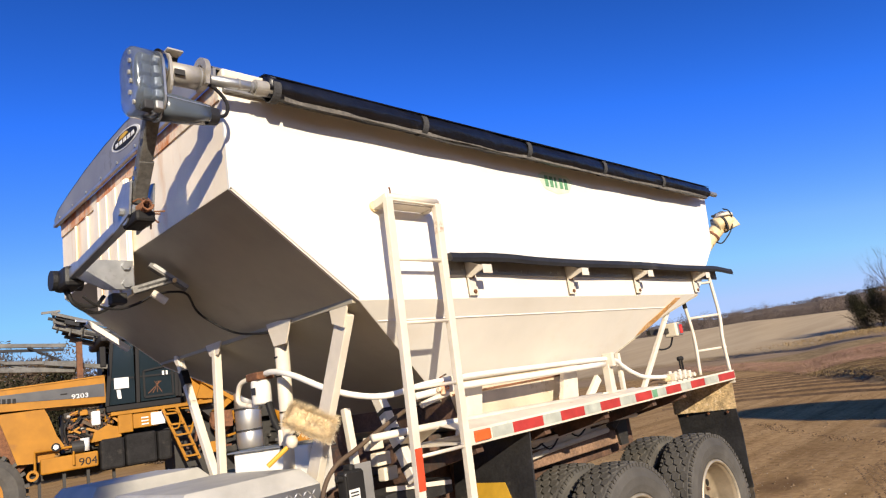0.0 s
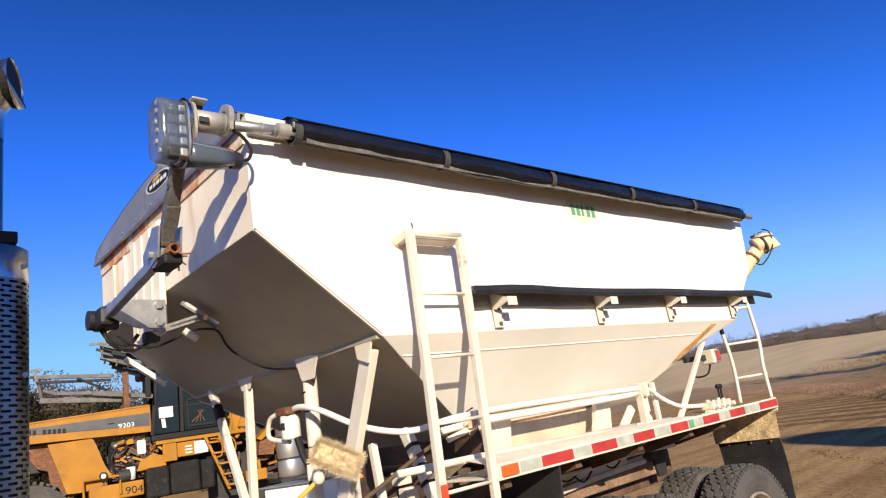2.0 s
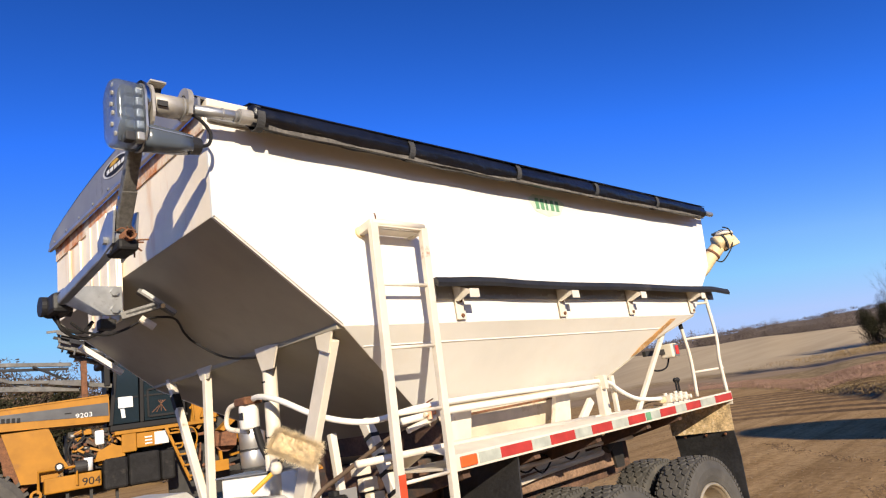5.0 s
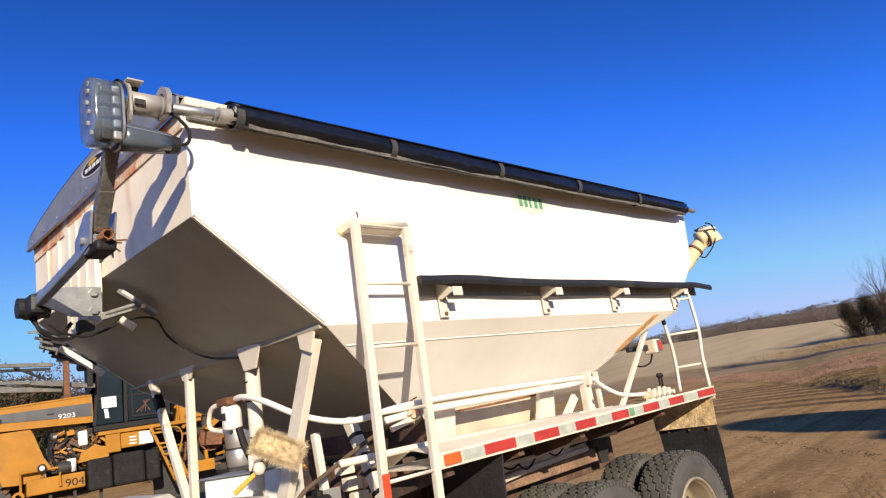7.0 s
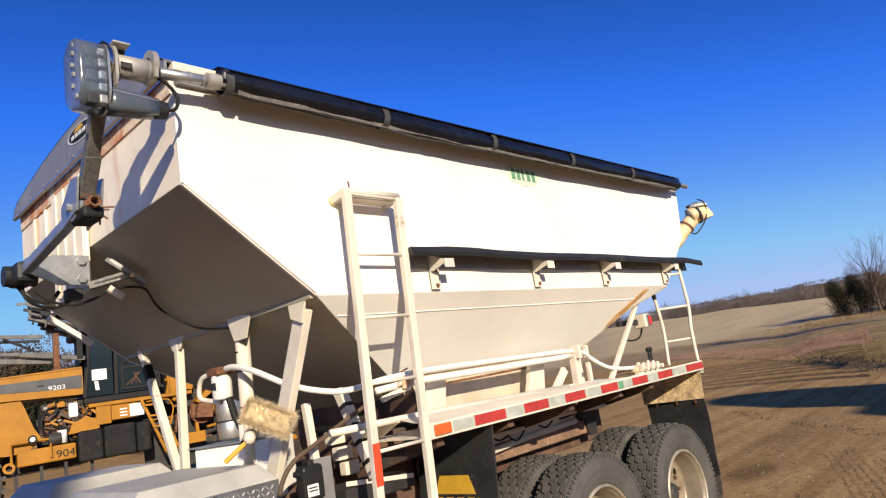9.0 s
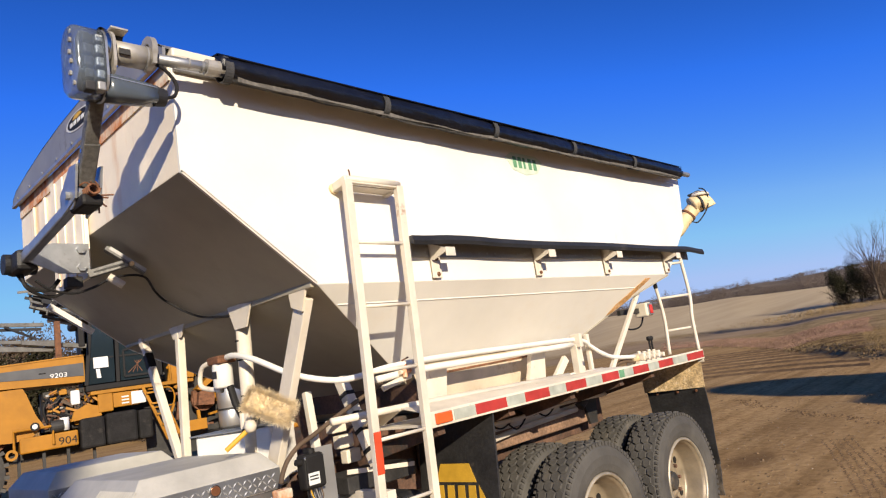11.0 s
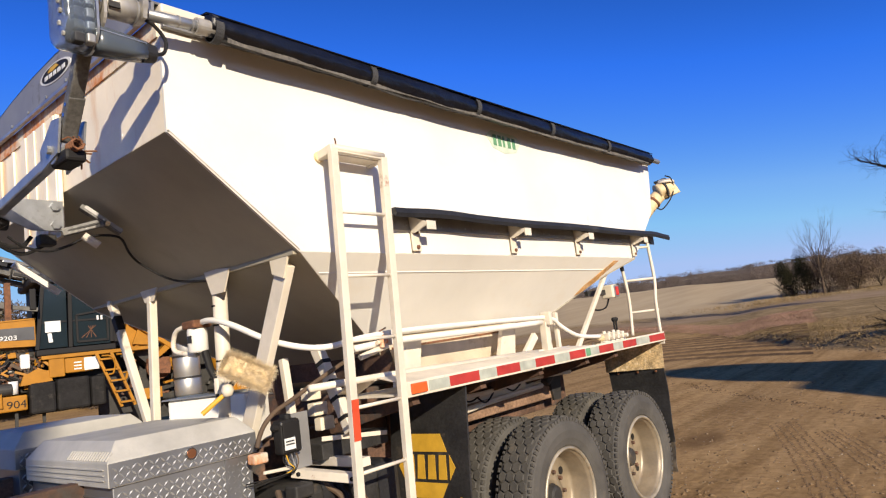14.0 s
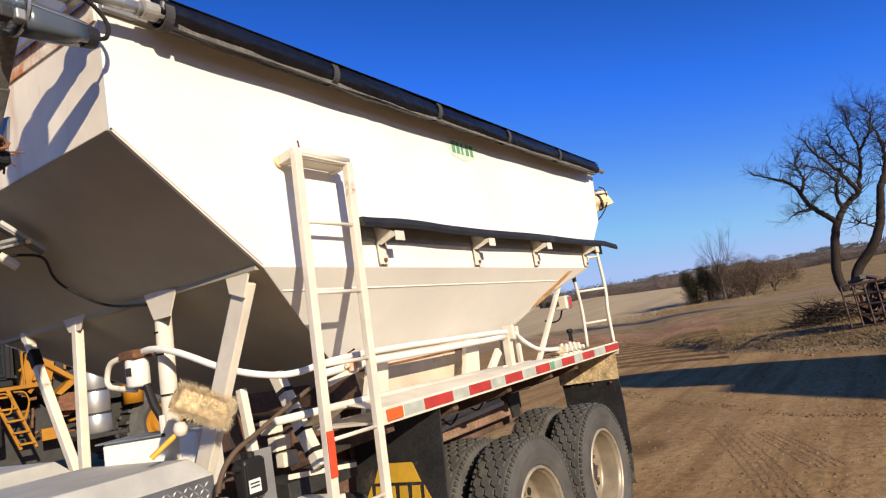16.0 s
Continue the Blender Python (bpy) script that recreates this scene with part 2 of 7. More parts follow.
def part(name, bm, material, parent, label="", smooth=False):
    """One mesh, built in world places, as a part of a thing or of a part."""
    o = ORIGIN[parent.name]
    ob = new(name, to_mesh(name, bm, material, o, smooth))
    ob.parent = parent
    ORIGIN[ob.name] = o
    return tagged(ob, label)


def solid(name, bm, material, label, category, loc=(0, 0, 0), group="", kind="", smooth=False):
    o = Vector(loc)
    ob = new(name, to_mesh(name, bm, material, o, smooth))
    ob.location = o
    ORIGIN[ob.name] = o
    return tagged(ob, label, category, group, kind)


def B():
    return bmesh.new()


def box(bm, x0, x1, y0, y1, z0, z1, bev=0.0, m=None):
    r = bmesh.ops.create_cube(bm, size=1.0)
    vs = r["verts"]
    for v in vs:
        v.co = Vector(((x0 + x1) / 2 + v.co.x * (x1 - x0), (y0 + y1) / 2 + v.co.y * (y1 - y0), (z0 + z1) / 2 + v.co.z * (z1 - z0)))
    if bev:
        es = list({e for v in vs for e in v.link_edges})
        r = bmesh.ops.bevel(bm, geom=es, offset=bev, segments=2, profile=0.5, affect="EDGES")
        vs = list({v for f in r["faces"] for v in f.verts} | {v for v in vs if v.is_valid})
    if m:
        bmesh.ops.transform(bm, matrix=m, verts=vs)
    return bm


def bar(bm, p, q, w, h, up=(0, 0, 1), bev=0.0):
    """A square bar of width w and height h from p to q."""
    p, q = Vector(p), Vector(q)
    d = (q - p)
    x = d.normalized()
    s = Vector(up).cross(x)
    s = s.normalized() if s.length > 1e-4 else Vector((0, 1, 0))
    u = x.cross(s)
    m = Matrix((( x.x, s.x, u.x, 0), (x.y, s.y, u.y, 0), (x.z, s.z, u.z, 0), (0, 0, 0, 1)))
    m.translation = p
    return box(bm, 0, d.length, -w / 2, w / 2, -h / 2, h / 2, bev, m)


def tube(bm, pts, r, n=10, r2=None, cap=True):
    """A round tube along a line of points; the radius runs from r to r2."""
    pts = [Vector(p) for p in pts]
    r2 = r if r2 is None else r2
    rings = []
    ref = Vector((0, 0, 1))
    for i, p in enumerate(pts):
        d = (pts[min(i + 1, len(pts) - 1)] - pts[max(i - 1, 0)]).normalized()
        if abs(d.dot(ref)) > 0.95:
            ref = Vector((0, 1, 0)) if abs(d.y) < 0.9 else Vector((1, 0, 0))
        s = d.cross(ref).normalized()
        u = s.cross(d)
        ref = u
        rr = r + (r2 - r) * i / max(1, len(pts) - 1)
        rings.append([bm.verts.new(p + rr * (math.cos(a) * s + math.sin(a) * u)) for a in (2 * math.pi * k / n for k in range(n))])
    for a, b in zip(rings, rings[1:]):
        for k in range(n):
            bm.faces.new((a[k], a[(k + 1) % n], b[(k + 1) % n], b[k]))
    if cap:
        bm.faces.new(rings[0][::-1])
        bm.faces.new(rings[-1])
    return bm


def curve(ctrl, steps=8):
    """Points of a smooth line through the control points."""
    c = [Vector(p) for p in ctrl]
    c = [2 * c[0] - c[1]] + c + [2 * c[-1] - c[-2]]
    out = []
    for i in range(1, len(c) - 2):
        for k in range(steps):
            t = k / steps
            a, b, d, e = c[i - 1], c[i], c[i + 1], c[i + 2]
            out.append(0.5 * (2 * b + (d - a) * t + (2 * a - 5 * b + 4 * d - e) * t * t + (3 * b - a - 3 * d + e) * t ** 3))
    return out + [c[-2]]


def prism(bm, poly, axis, a, b):
    """A flat outline pushed along an axis from a to b. Outline points are the other two coordinates, in order."""
    def put(p, v):
        return {"x": (v, p[0], p[1]), "y": (p[0], v, p[1]), "z": (p[0], p[1], v)}[axis]
    lo = [bm.verts.new(put(p, a)) for p in poly]
    hi = [bm.verts.new(put(p, b)) for p in poly]
    bm.faces.new(lo)
    bm.faces.new(hi[::-1])
    for i in range(len(poly)):
        j = (i + 1) % len(poly)
        bm.faces.new((lo[i], hi[i], hi[j], lo[j]))
    bmesh.ops.recalc_face_normals(bm, faces=bm.faces)
    return bm


def sheet(bm, corners, thick):
    """A plate over the corners, with its thickness behind it."""
    c = [Vector(p) for p in corners]
    nrm = (c[1] - c[0]).cross(c[2] - c[0]).normalized() * thick
    lo, hi = [bm.verts.new(p) for p in c], [bm.verts.new(p + nrm) for p in c]
    bm.faces.new(lo)
    bm.faces.new(hi[::-1])
    for i in range(len(c)):
        j = (i + 1) % len(c)
        bm.faces.new((lo[i], hi[i], hi[j], lo[j]))
    bmesh.ops.recalc_face_normals(bm, faces=bm.faces)
    return bm


def lathe(bm, profile, centre, axis="y", n=40):
    """Turns a profile of (along, radius) round an axis through centre."""
    c = Vector(centre)
    rings = []
    for al, r in profile:
        ring = []
        for k in range(n):
            a = 2 * math.pi * k / n
            u, v = r * math.cos(a), r * math.sin(a)
            ring.append(bm.verts.new(c + Vector({"y": (u, al, v), "x": (al, u, v), "z": (u, v, al)}[axis])))
        rings.append(ring)
    for a, b in zip(rings, rings[1:]):
        for k in range(n):
            bm.faces.new((a[k], a[(k + 1) % n], b[(k + 1) % n], b[k]))
    bmesh.ops.recalc_face_normals(bm, faces=bm.faces)
    return bm


def bolt(bm, p, r=0.012, axis="y", d=-1):
    p = Vector(p)
    v = {"x": Vector((d, 0, 0)), "y": Vector((0, d, 0)), "z": Vector((0, 0, d))}[axis]
    return tube(bm, [p, p + v * r * 0.8], r, 6)


def words(name, text, size, m, material, parent, depth=0.003, squeeze=1.0):
    """Lettering as a mesh, lying in the pose m, under a part."""
    c = bpy.data.curves.new(name, "FONT")
    c.body, c.size, c.extrude, c.align_x, c.align_y = text, size, depth, "CENTER", "CENTER"
    tmp = bpy.data.objects.new(name, c)
    scene.collection.objects.link(tmp)
    dg = bpy.context.evaluated_depsgraph_get()
    me = bpy.data.meshes.new_from_object(tmp.evaluated_get(dg))
    bpy.data.objects.remove(tmp)
    me.transform(Matrix.Translation(-ORIGIN[parent.name]) @ m @ Matrix.Diagonal((squeeze, 1, 1, 1)))
    me.materials.clear()
    me.materials.append(material)
    ob = new(name, me)
    ob.parent = parent
    ORIGIN[ob.name] = ORIGIN[parent.name]
    return ob

# ---- ground ----


def ease(a, b, v):
    t = min(1.0, max(0.0, (v - a) / (b - a)))
    return t * t * (3 - 2 * t)


def lerp_list(v, pts):
    for (a, fa), (b, fb) in zip(pts, pts[1:]):
        if v <= b:
            return fa + (fb - fa) * max(0.0, (v - a) / (b - a))
    return pts[-1][1]


def yard_edge(az):
    """Distance at which the dirt yard ends, by compass direction in degrees from x towards y."""
    return lerp_list(az, [(-60, 15), (0, 15.8), (8, 18.5), (13, 22), (17, 29), (20, 38), (24, 52), (30, 60), (120, 70)])


def height(x, y):
    r, az = math.hypot(x, y), math.degrees(math.atan2(y, x))
    if az < -90 or az > 130:
        return 0.0
    e = yard_edge(az)
    wob = noise.noise((x * 0.11, y * 0.11, 2.0))
    z = 0.30 * ease(e - 0.6, e + 2.2, r + 0.8 * noise.noise((x * 0.5, y * 0.5, 0))) * ease(18, 13.5, az)
    z += 0.25 * ease(e + 2, e + 20, r) * wob
    z += 6.2 * ease(50, 72, r) * ease(46, 58, az)
    far = lerp_list(az, [(-60, 4.0), (0, 4.6), (6, 4.6), (12, 5.2), (20, 7.4), (30, 8.0), (45, 3.0), (60, 1.0), (120, 1.0)])
    z += far * ease(62, 215, r)
    crest = lerp_list(az, [(-60, 1.3), (0, 1.7), (6, 1.9), (12, 2.1), (20, 2.2), (30, 2.0), (60, 1.2), (120, 1.0)]) + 0.25 * noise.noise((az * 0.25, 3.3, 0))
    z += (1700 * math.tan(radians(crest)) - far) * ease(300, 1700, r)
    if r < e:
        z += 0.03 * noise.noise((x * 0.6, y * 0.6, 5.0)) * ease(7, 11, r)
    return z


rs = [0.0] + [1 + 0.5 * i for i in range(10)] + [6 + 0.22 * i for i in range(100)] + [28 * 1.055 ** i for i in range(88)]
azs = [-180 + 6 * i for i in range(25)] + [-30 + 0.5 * i for i in range(270)] + [105 + 5 * i for i in range(15)]
gv, gf = [], []
zones = []
for r in rs:
    for a in azs:
        x, y = r * math.cos(radians(a)), r * math.sin(radians(a))
        gv.append((x, y, height(x, y)))
        e = yard_edge(a) if -90 < a < 130 else 70
        n1 = noise.noise((x * 0.35, y * 0.35, 1)) * 1.6
        grass = ease(e - 0.8, e + 0.8, r + n1) * (0.8 if a > 40 else 1)
        road = ease(64, 67, r + n1) * ease(84, 80, r + n1) if -30 < a < 60 else 0
        crop = ease(84, 92, r + 4 * n1) * ease(6, 11, a + n1)
        damp = 0.8 * ease(0.5, 0.2, math.hypot((x - 8.15) * 0.75, (y - 3.1) * 1.5) + 0.1 * n1)
        wooded = ease(212, 226, r + 3 * n1)
        zones.append((grass, road, crop, damp, wooded))
nr, na = len(rs), len(azs)
for i in range(nr - 1):
    for k in range(na):
        j = (k + 1) % na
        gf.append((i * na + k, (i + 1) * na + k, (i + 1) * na + j, i * na + j))
me = bpy.data.meshes.new("ground")
me.from_pydata(gv, [], gf)
for idx, nm in enumerate(("grass", "road", "crop", "damp", "wooded")):
    at = me.attributes.new(nm, "FLOAT", "POINT")
    at.data.foreach_set("value", [z[idx] for z in zones])
for p in me.polygons:
    p.use_smooth = True


def ground_material():
    m = bpy.data.materials.new("dirt_and_dry_grass")
    m.use_nodes = True
    n, l = m.node_tree.nodes, m.node_tree.links
    b = n["Principled BSDF"]
    b.inputs["Roughness"].default_value = 0.95
    b.inputs["Specular IOR Level"].default_value = 0.0
    co = n.new("ShaderNodeTexCoord")

    def tex(s, detail=8, stretch=None):
        t = n.new("ShaderNodeTexNoise")
        t.inputs["Scale"].default_value, t.inputs["Detail"].default_value, t.inputs["Roughness"].default_value = s, detail, 0.65
        if stretch:
            mp = n.new("ShaderNodeMapping")
            mp.inputs["Scale"].default_value = stretch
            mp.inputs["Rotation"].default_value = (0, 0, 0.35)
            l.new(co.outputs["Object"], mp.inputs[0])
            l.new(mp.outputs[0], t.inputs["Vector"])
        else:
            l.new(co.outputs["Object"], t.inputs["Vector"])
        return t.outputs[0]

    def ramp(src, stops):
        r = n.new("ShaderNodeValToRGB")
        while len(r.color_ramp.elements) < len(stops):
            r.color_ramp.elements.new(0.5)
        for el, (p, c) in zip(r.color_ramp.elements, stops):
            el.position, el.color = p, (*c, 1)
        l.new(src, r.inputs[0])
        return r.outputs[0]

    def mix(f, a, c, kind="MIX"):
        x = n.new("ShaderNodeMix")
        x.data_type, x.blend_type = "RGBA", kind
        if hasattr(f, "links"):
            l.new(f, x.inputs[0])
        else:
            x.inputs[0].default_value = f
        l.new(a, x.inputs[6])
        l.new(c, x.inputs[7])
        return x.outputs[2]

    def attr(nm):
        a = n.new("ShaderNodeAttribute")
        a.attribute_name = nm
        return a.outputs["Fac"]

    dirt = ramp(tex(0.45), [(0.3, (0.362, 0.228, 0.106)), (0.5, (0.432, 0.278, 0.131)), (0.7, (0.490, 0.326, 0.158))])
    fine = ramp(tex(9), [(0.3, (0.62, 0.60, 0.58)), (0.6, (1, 1, 1)), (0.75, (1.0, 1.0, 1.0))])
    tracks = ramp(tex(0.9, 4, (0.12, 2.2, 1)), [(0.38, (0.72, 0.70, 0.68)), (0.55, (1, 1, 1))])
    dirt = mix(1.0, mix(1.0, dirt, fine, "MULTIPLY"), tracks, "MULTIPLY")
    grass = ramp(tex(0.8), [(0.3, (0.20, 0.145, 0.076)), (0.5, (0.345, 0.247, 0.132)), (0.7, (0.48, 0.35, 0.195))])
    grass = mix(1.0, grass, ramp(tex(6), [(0.3, (0.55, 0.53, 0.5)), (0.65, (1, 1, 1))]), "MULTIPLY")
    road = ramp(tex(0.3), [(0.3, (0.259, 0.180, 0.112)), (0.7, (0.331, 0.245, 0.158))])
    crop = ramp(tex(0.08, 6, (0.3, 3, 1)), [(0.3, (0.40, 0.305, 0.185)), (0.7, (0.50, 0.395, 0.25))])
    wood = ramp(tex(0.009), [(0.35, (0.10, 0.082, 0.07)), (0.55, (0.16, 0.13, 0.105)), (0.70, (0.31, 0.245, 0.175))])
    out = mix(attr("grass"), dirt, grass)
    out = mix(attr("road"), out, road)
    out = mix(attr("crop"), out, crop)
    out = mix(attr("wooded"), out, wood)
    wet = n.new("ShaderNodeRGB")
    wet.outputs[0].default_value = (0.15, 0.09, 0.045, 1)
    out = mix(attr("damp"), out, wet.outputs[0])
    l.new(out, b.inputs["Base Color"])
    bp = n.new("ShaderNodeBump")
    bp.inputs["Strength"].default_value, bp.inputs["Distance"].default_value = 0.7, 0.04
    ht = mix(0.5, tex(5), tex(22))
    l.new(ht, bp.inputs["Height"])
    l.new(bp.outputs[0], b.inputs["Normal"])
    return m


me.materials.append(ground_material())
tagged(new("ground", me), "bare dirt yard running into dry winter grass and fields", "ground", kind="structure")

# ---- spreader hopper ----
Y0, Y1 = 2.34, 4.43
hopper = thing("spreader_hopper", (3.4, 3.39, 1.4), "large white steel spreader hopper with rust stains on a truck frame", "hopper")
OUT = [(1.38, 2.93), (1.38, 2.48), (1.94, 2.03), (5.38, 2.03), (5.89, 2.45), (6.0, 2.93)]
part("side_panel", prism(B(), OUT, "y", Y0, Y0 + 0.012), M_WHITE, hopper)
part("side_panel", prism(B(), OUT, "y", Y1 - 0.012, Y1), M_WHITE, hopper)
part("front_panel", box(B(), 1.38, 1.392, Y0 + 0.012, Y1 - 0.012, 2.485, 2.93), M_FRONT, hopper, "cream front panel streaked with rust")
part("rust_band", box(B(), 1.372, 1.38, Y0 + 0.01, Y1 - 0.01, 2.862, 2.945), M_RUSTY, hopper, "flaking rusty strip below the tarp cap")
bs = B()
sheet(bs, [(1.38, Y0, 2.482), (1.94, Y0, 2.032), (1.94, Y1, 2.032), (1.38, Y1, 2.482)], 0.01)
part("front_slope", sheet(B(), [(1.94, Y0 + 0.002, 2.030), (2.566, 2.652, 1.64), (2.92, 2.83, 1.42), (2.92, 3.94, 1.42), (2.566, 4.118, 1.64), (1.94, Y1 - 0.002, 2.030)], 0.01), M_UNDERSIDE, hopper, "lower sloping underside, stained cream darkened for shade")
part("front_slope", bs, M_UNDERSIDE, hopper, "sloping underside, stained cream darkened for shade")
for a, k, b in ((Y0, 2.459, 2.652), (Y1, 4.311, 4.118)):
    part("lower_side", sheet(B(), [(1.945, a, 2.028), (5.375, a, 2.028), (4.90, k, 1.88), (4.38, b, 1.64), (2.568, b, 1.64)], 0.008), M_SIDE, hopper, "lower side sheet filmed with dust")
part("rear_slope", sheet(B(), [(5.89, Y0 + 0.012, 2.45), (5.38, Y0 + 0.012, 2.03), (5.38, Y1 - 0.012, 2.03), (5.89, Y1 - 0.012, 2.45)], 0.01), M_UNDERSIDE, hopper)
part("rear_slope", sheet(B(), [(5.38, Y0 + 0.004, 2.028), (4.90, 2.462, 1.88), (4.90, 4.308, 1.88), (5.38, Y1 - 0.004, 2.028)], 0.01), M_UNDERSIDE, hopper)
part("rear_slope", sheet(B(), [(4.90, 2.462, 1.88), (4.38, 2.652, 1.64), (4.38, 4.118, 1.64), (4.90, 4.308, 1.88)], 0.01), M_UNDERSIDE, hopper)
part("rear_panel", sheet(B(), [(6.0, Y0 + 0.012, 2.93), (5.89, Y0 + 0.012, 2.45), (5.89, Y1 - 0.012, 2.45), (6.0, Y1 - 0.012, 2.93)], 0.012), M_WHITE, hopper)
part("belly_plate", box(B(), 2.58, 4.37, 2.655, 4.115, 1.630, 1.642), M_UNDERSIDE, hopper)
part("discharge_trough", prism(B(), [(2.72, 1.63), (3.95, 1.63), (3.70, 1.44), (3.45, 1.36), (2.95, 1.36), (2.78, 1.42)], "y", 2.67, 4.10), M_TAN, hopper, "mud-stained brown discharge trough")
# dark plate stands in for the shade under the hopper
part("trough_front", sheet(B(), [(2.716, 2.66, 1.632), (2.716, 4.11, 1.632), (2.772, 4.11, 1.42), (2.772, 2.66, 1.42)], 0.004), M_FRAME, hopper, "dark plate put in for the shade before the trough")
part("trough_seam", bar(B(), (2.76, 2.667, 1.56), (3.86, 2.667, 1.575), 0.006, 0.012), M_RUST, hopper)
part("trough_floor", box(B(), 2.5, 4.6, 2.9, 3.9, 1.20, 1.36, 0.01), M_FRAME, hopper)
# top rails: a white lip over a grey channel
for a, s in ((Y0, -1), (Y1, 1)):
    lo, hi = sorted((a + s * 0.035, a - s * 0.03))
    part("rail_lip", box(B(), 1.375, 6.02, lo, hi, 2.945, 2.985, 0.008), M_WHITE_WORN, hopper, "rounded white lip with rust spots")
    lo, hi = sorted((a, a + s * 0.024))
    part("rail_channel", box(B(), 1.385, 6.01, lo, hi, 2.895, 2.945, 0.004), M_DULL, hopper, "grey metal channel under the lip")
part("edge_bead", bar(B(), (1.385, Y0 - 0.002, 2.478), (1.94, Y0 - 0.002, 2.030), 0.008, 0.008), M_WHITE_WORN, hopper, "rust-edged weld bead")
part("rust_streak", sheet(B(), [(x, 2.34 + (2.028 - z) * 0.804 - 0.006, z - 0.007) for x, z in ((5.07, 2.013), (4.985, 2.012), (4.915, 1.968), (4.86, 1.935), (4.795, 1.897), (4.70, 1.845), (4.62, 1.775), (4.70, 1.795), (4.84, 1.862), (4.90, 1.905), (4.965, 1.945))], 0.002), M_STREAK, hopper, "orange rust streak along the rear seam")
part("lap_seam", bar(B(), (2.09, Y0 + 0.0665, 1.945), (4.91, Y0 + 0.0665, 1.945), 0.006, 0.006), M_SIDE, hopper)
part("crossbeam", bar(B(), (1.948, 2.36, 2.035), (1.945, 4.41, 2.045), 0.05, 0.03, bev=0.004), M_UNDERSIDE, hopper)
# arched tarp cap at the front
arch = [(2.325, 2.935), (2.32, 2.985), (2.36, 3.015), (2.5, 3.05), (2.7, 3.09), (2.95, 3.12), (3.25, 3.135), (3.55, 3.125), (3.85, 3.10), (4.15, 3.06), (4.38, 3.02), (4.45, 2.98), (4.45, 2.935)]
part("tarp_cap", prism(B(), arch, "x", 1.345, 1.357), M_DULL, hopper, "arched grey sheet-metal end cap")
bm = B()
for (a0, b0), (a1, b1) in zip(arch[1:], arch[2:-1]):
    sheet(bm, [(1.345, a0, b0), (1.345, a1, b1), (1.46, a1, b1), (1.46, a0, b0)], 0.005)
part("cap_flange", bm, M_DULL, hopper)
part("cap_bead", bar(B(), (1.348, 2.325, 2.94), (1.348, 4.45, 2.94), 0.02, 0.016), M_STEEL, hopper, "bright lower edge of the cap")
for i in range(9):
    part("cap_bolt", bolt(B(), (1.345, 2.42 + 0.24 * i, 2.965), 0.008, "x"), M_STEEL, hopper)
def cap_oval(k, x0, x1, mat_, label):
    """An oval sticker following the arch of the cap, k times its full size."""
    pts = []
    for i in range(24):
        a = 2 * math.pi * i / 24
        y = 3.255 + k * 0.185 * math.cos(a)
        pts.append((y, 3.048 + 0.06 * (y - 3.255) + k * 0.045 * math.sin(a)))
    part("cap_emblem", prism(B(), pts, "x", x0, x1), mat_, hopper, label)


cap_oval(1.0, 1.342, 1.345, M_PALE, "worn oval sticker with a white rim")
cap_oval(0.86, 1.340, 1.342, M_CABLE, "black ground of the oval sticker")
part("cap_emblem", prism(B(), [(3.20, 3.062), (3.23, 3.079), (3.30, 3.081), (3.335, 3.066), (3.27, 3.058)], "x", 1.338, 1.340), M_LOGO, hopper, "faded yellow sun shape")
for i in range(5):
    part("cap_emblem", box(B(), 1.338, 1.340, 3.13 + 0.052 * i, 3.165 + 0.052 * i, 3.026 + 0.003 * i, 3.046 + 0.003 * i), M_PALE, hopper, "pale block in place of a letter")
part("rib_plate", box(B(), 1.352, 1.372, 3.31, 3.78, 2.27, 2.86, 0.003), M_FRONT, hopper, "cream stiffening plate behind the arm")
for ry in (3.33, 3.45, 3.58, 3.70, 3.95, 4.15):
    part("rib", box(B(), 1.344 if ry < 3.8 else 1.366, 1.352 if ry < 3.8 else 1.379, ry - 0.014, ry + 0.014, 2.30 if ry < 3.8 else 2.5, 2.855, 0.004), M_FRONT, hopper)
# decal on the side
part("decal", prism(B(), [(3.47, 2.80), (3.53, 2.72), (3.66, 2.695), (3.79, 2.72), (3.86, 2.80), (3.79, 2.835), (3.53, 2.835)], "y", Y0 - 0.002, Y0), M_DECAL, hopper, "faded pale shield decal")
for i in range(5):
    x0 = 3.54 + i * 0.053
    part("decal_bar", box(B(), x0, x0 + (0.034 if i != 2 else 0.02), Y0 - 0.004, Y0 - 0.002, 2.738, 2.81), M_GREEN, hopper, "faded green lettering bar")
# legs between the hopper and the frame
def gusset(x, y, w0, w1, z0, z1, material):
    part("gusset", sheet(B(), [(x, y + w1, z1 + 0.012), (x, y - w1, z1 - 0.012), (x, y - w0, z0), (x, y + w0, z0)], 0.008), material, hopper)


gusset(1.912, 2.962, 0.056, 0.115, 1.935, 2.055, M_WHITE_WORN)
gusset(1.912, 3.663, 0.046, 0.128, 1.985, 2.10, M_WHITE_WORN)
part("leg", tube(B(), [(1.955, 3.01, 2.03), (1.955, 3.05, 1.20)], 0.036, 16), M_WHITE_WORN, hopper, "white pipe leg with black tie bands", True)
for z in (1.885, 1.79, 1.615):
    part("tie_band", tube(B(), [(1.955, 3.025, z), (1.955, 3.025, z - 0.008)], 0.0385, 16), M_CABLE, hopper)
part("leg", bar(B(), (1.93, 3.66, 2.05), (1.93, 3.72, 1.22), 0.042, 0.042, (1, 0, 0), 0.005), M_WHITE_WORN, hopper)
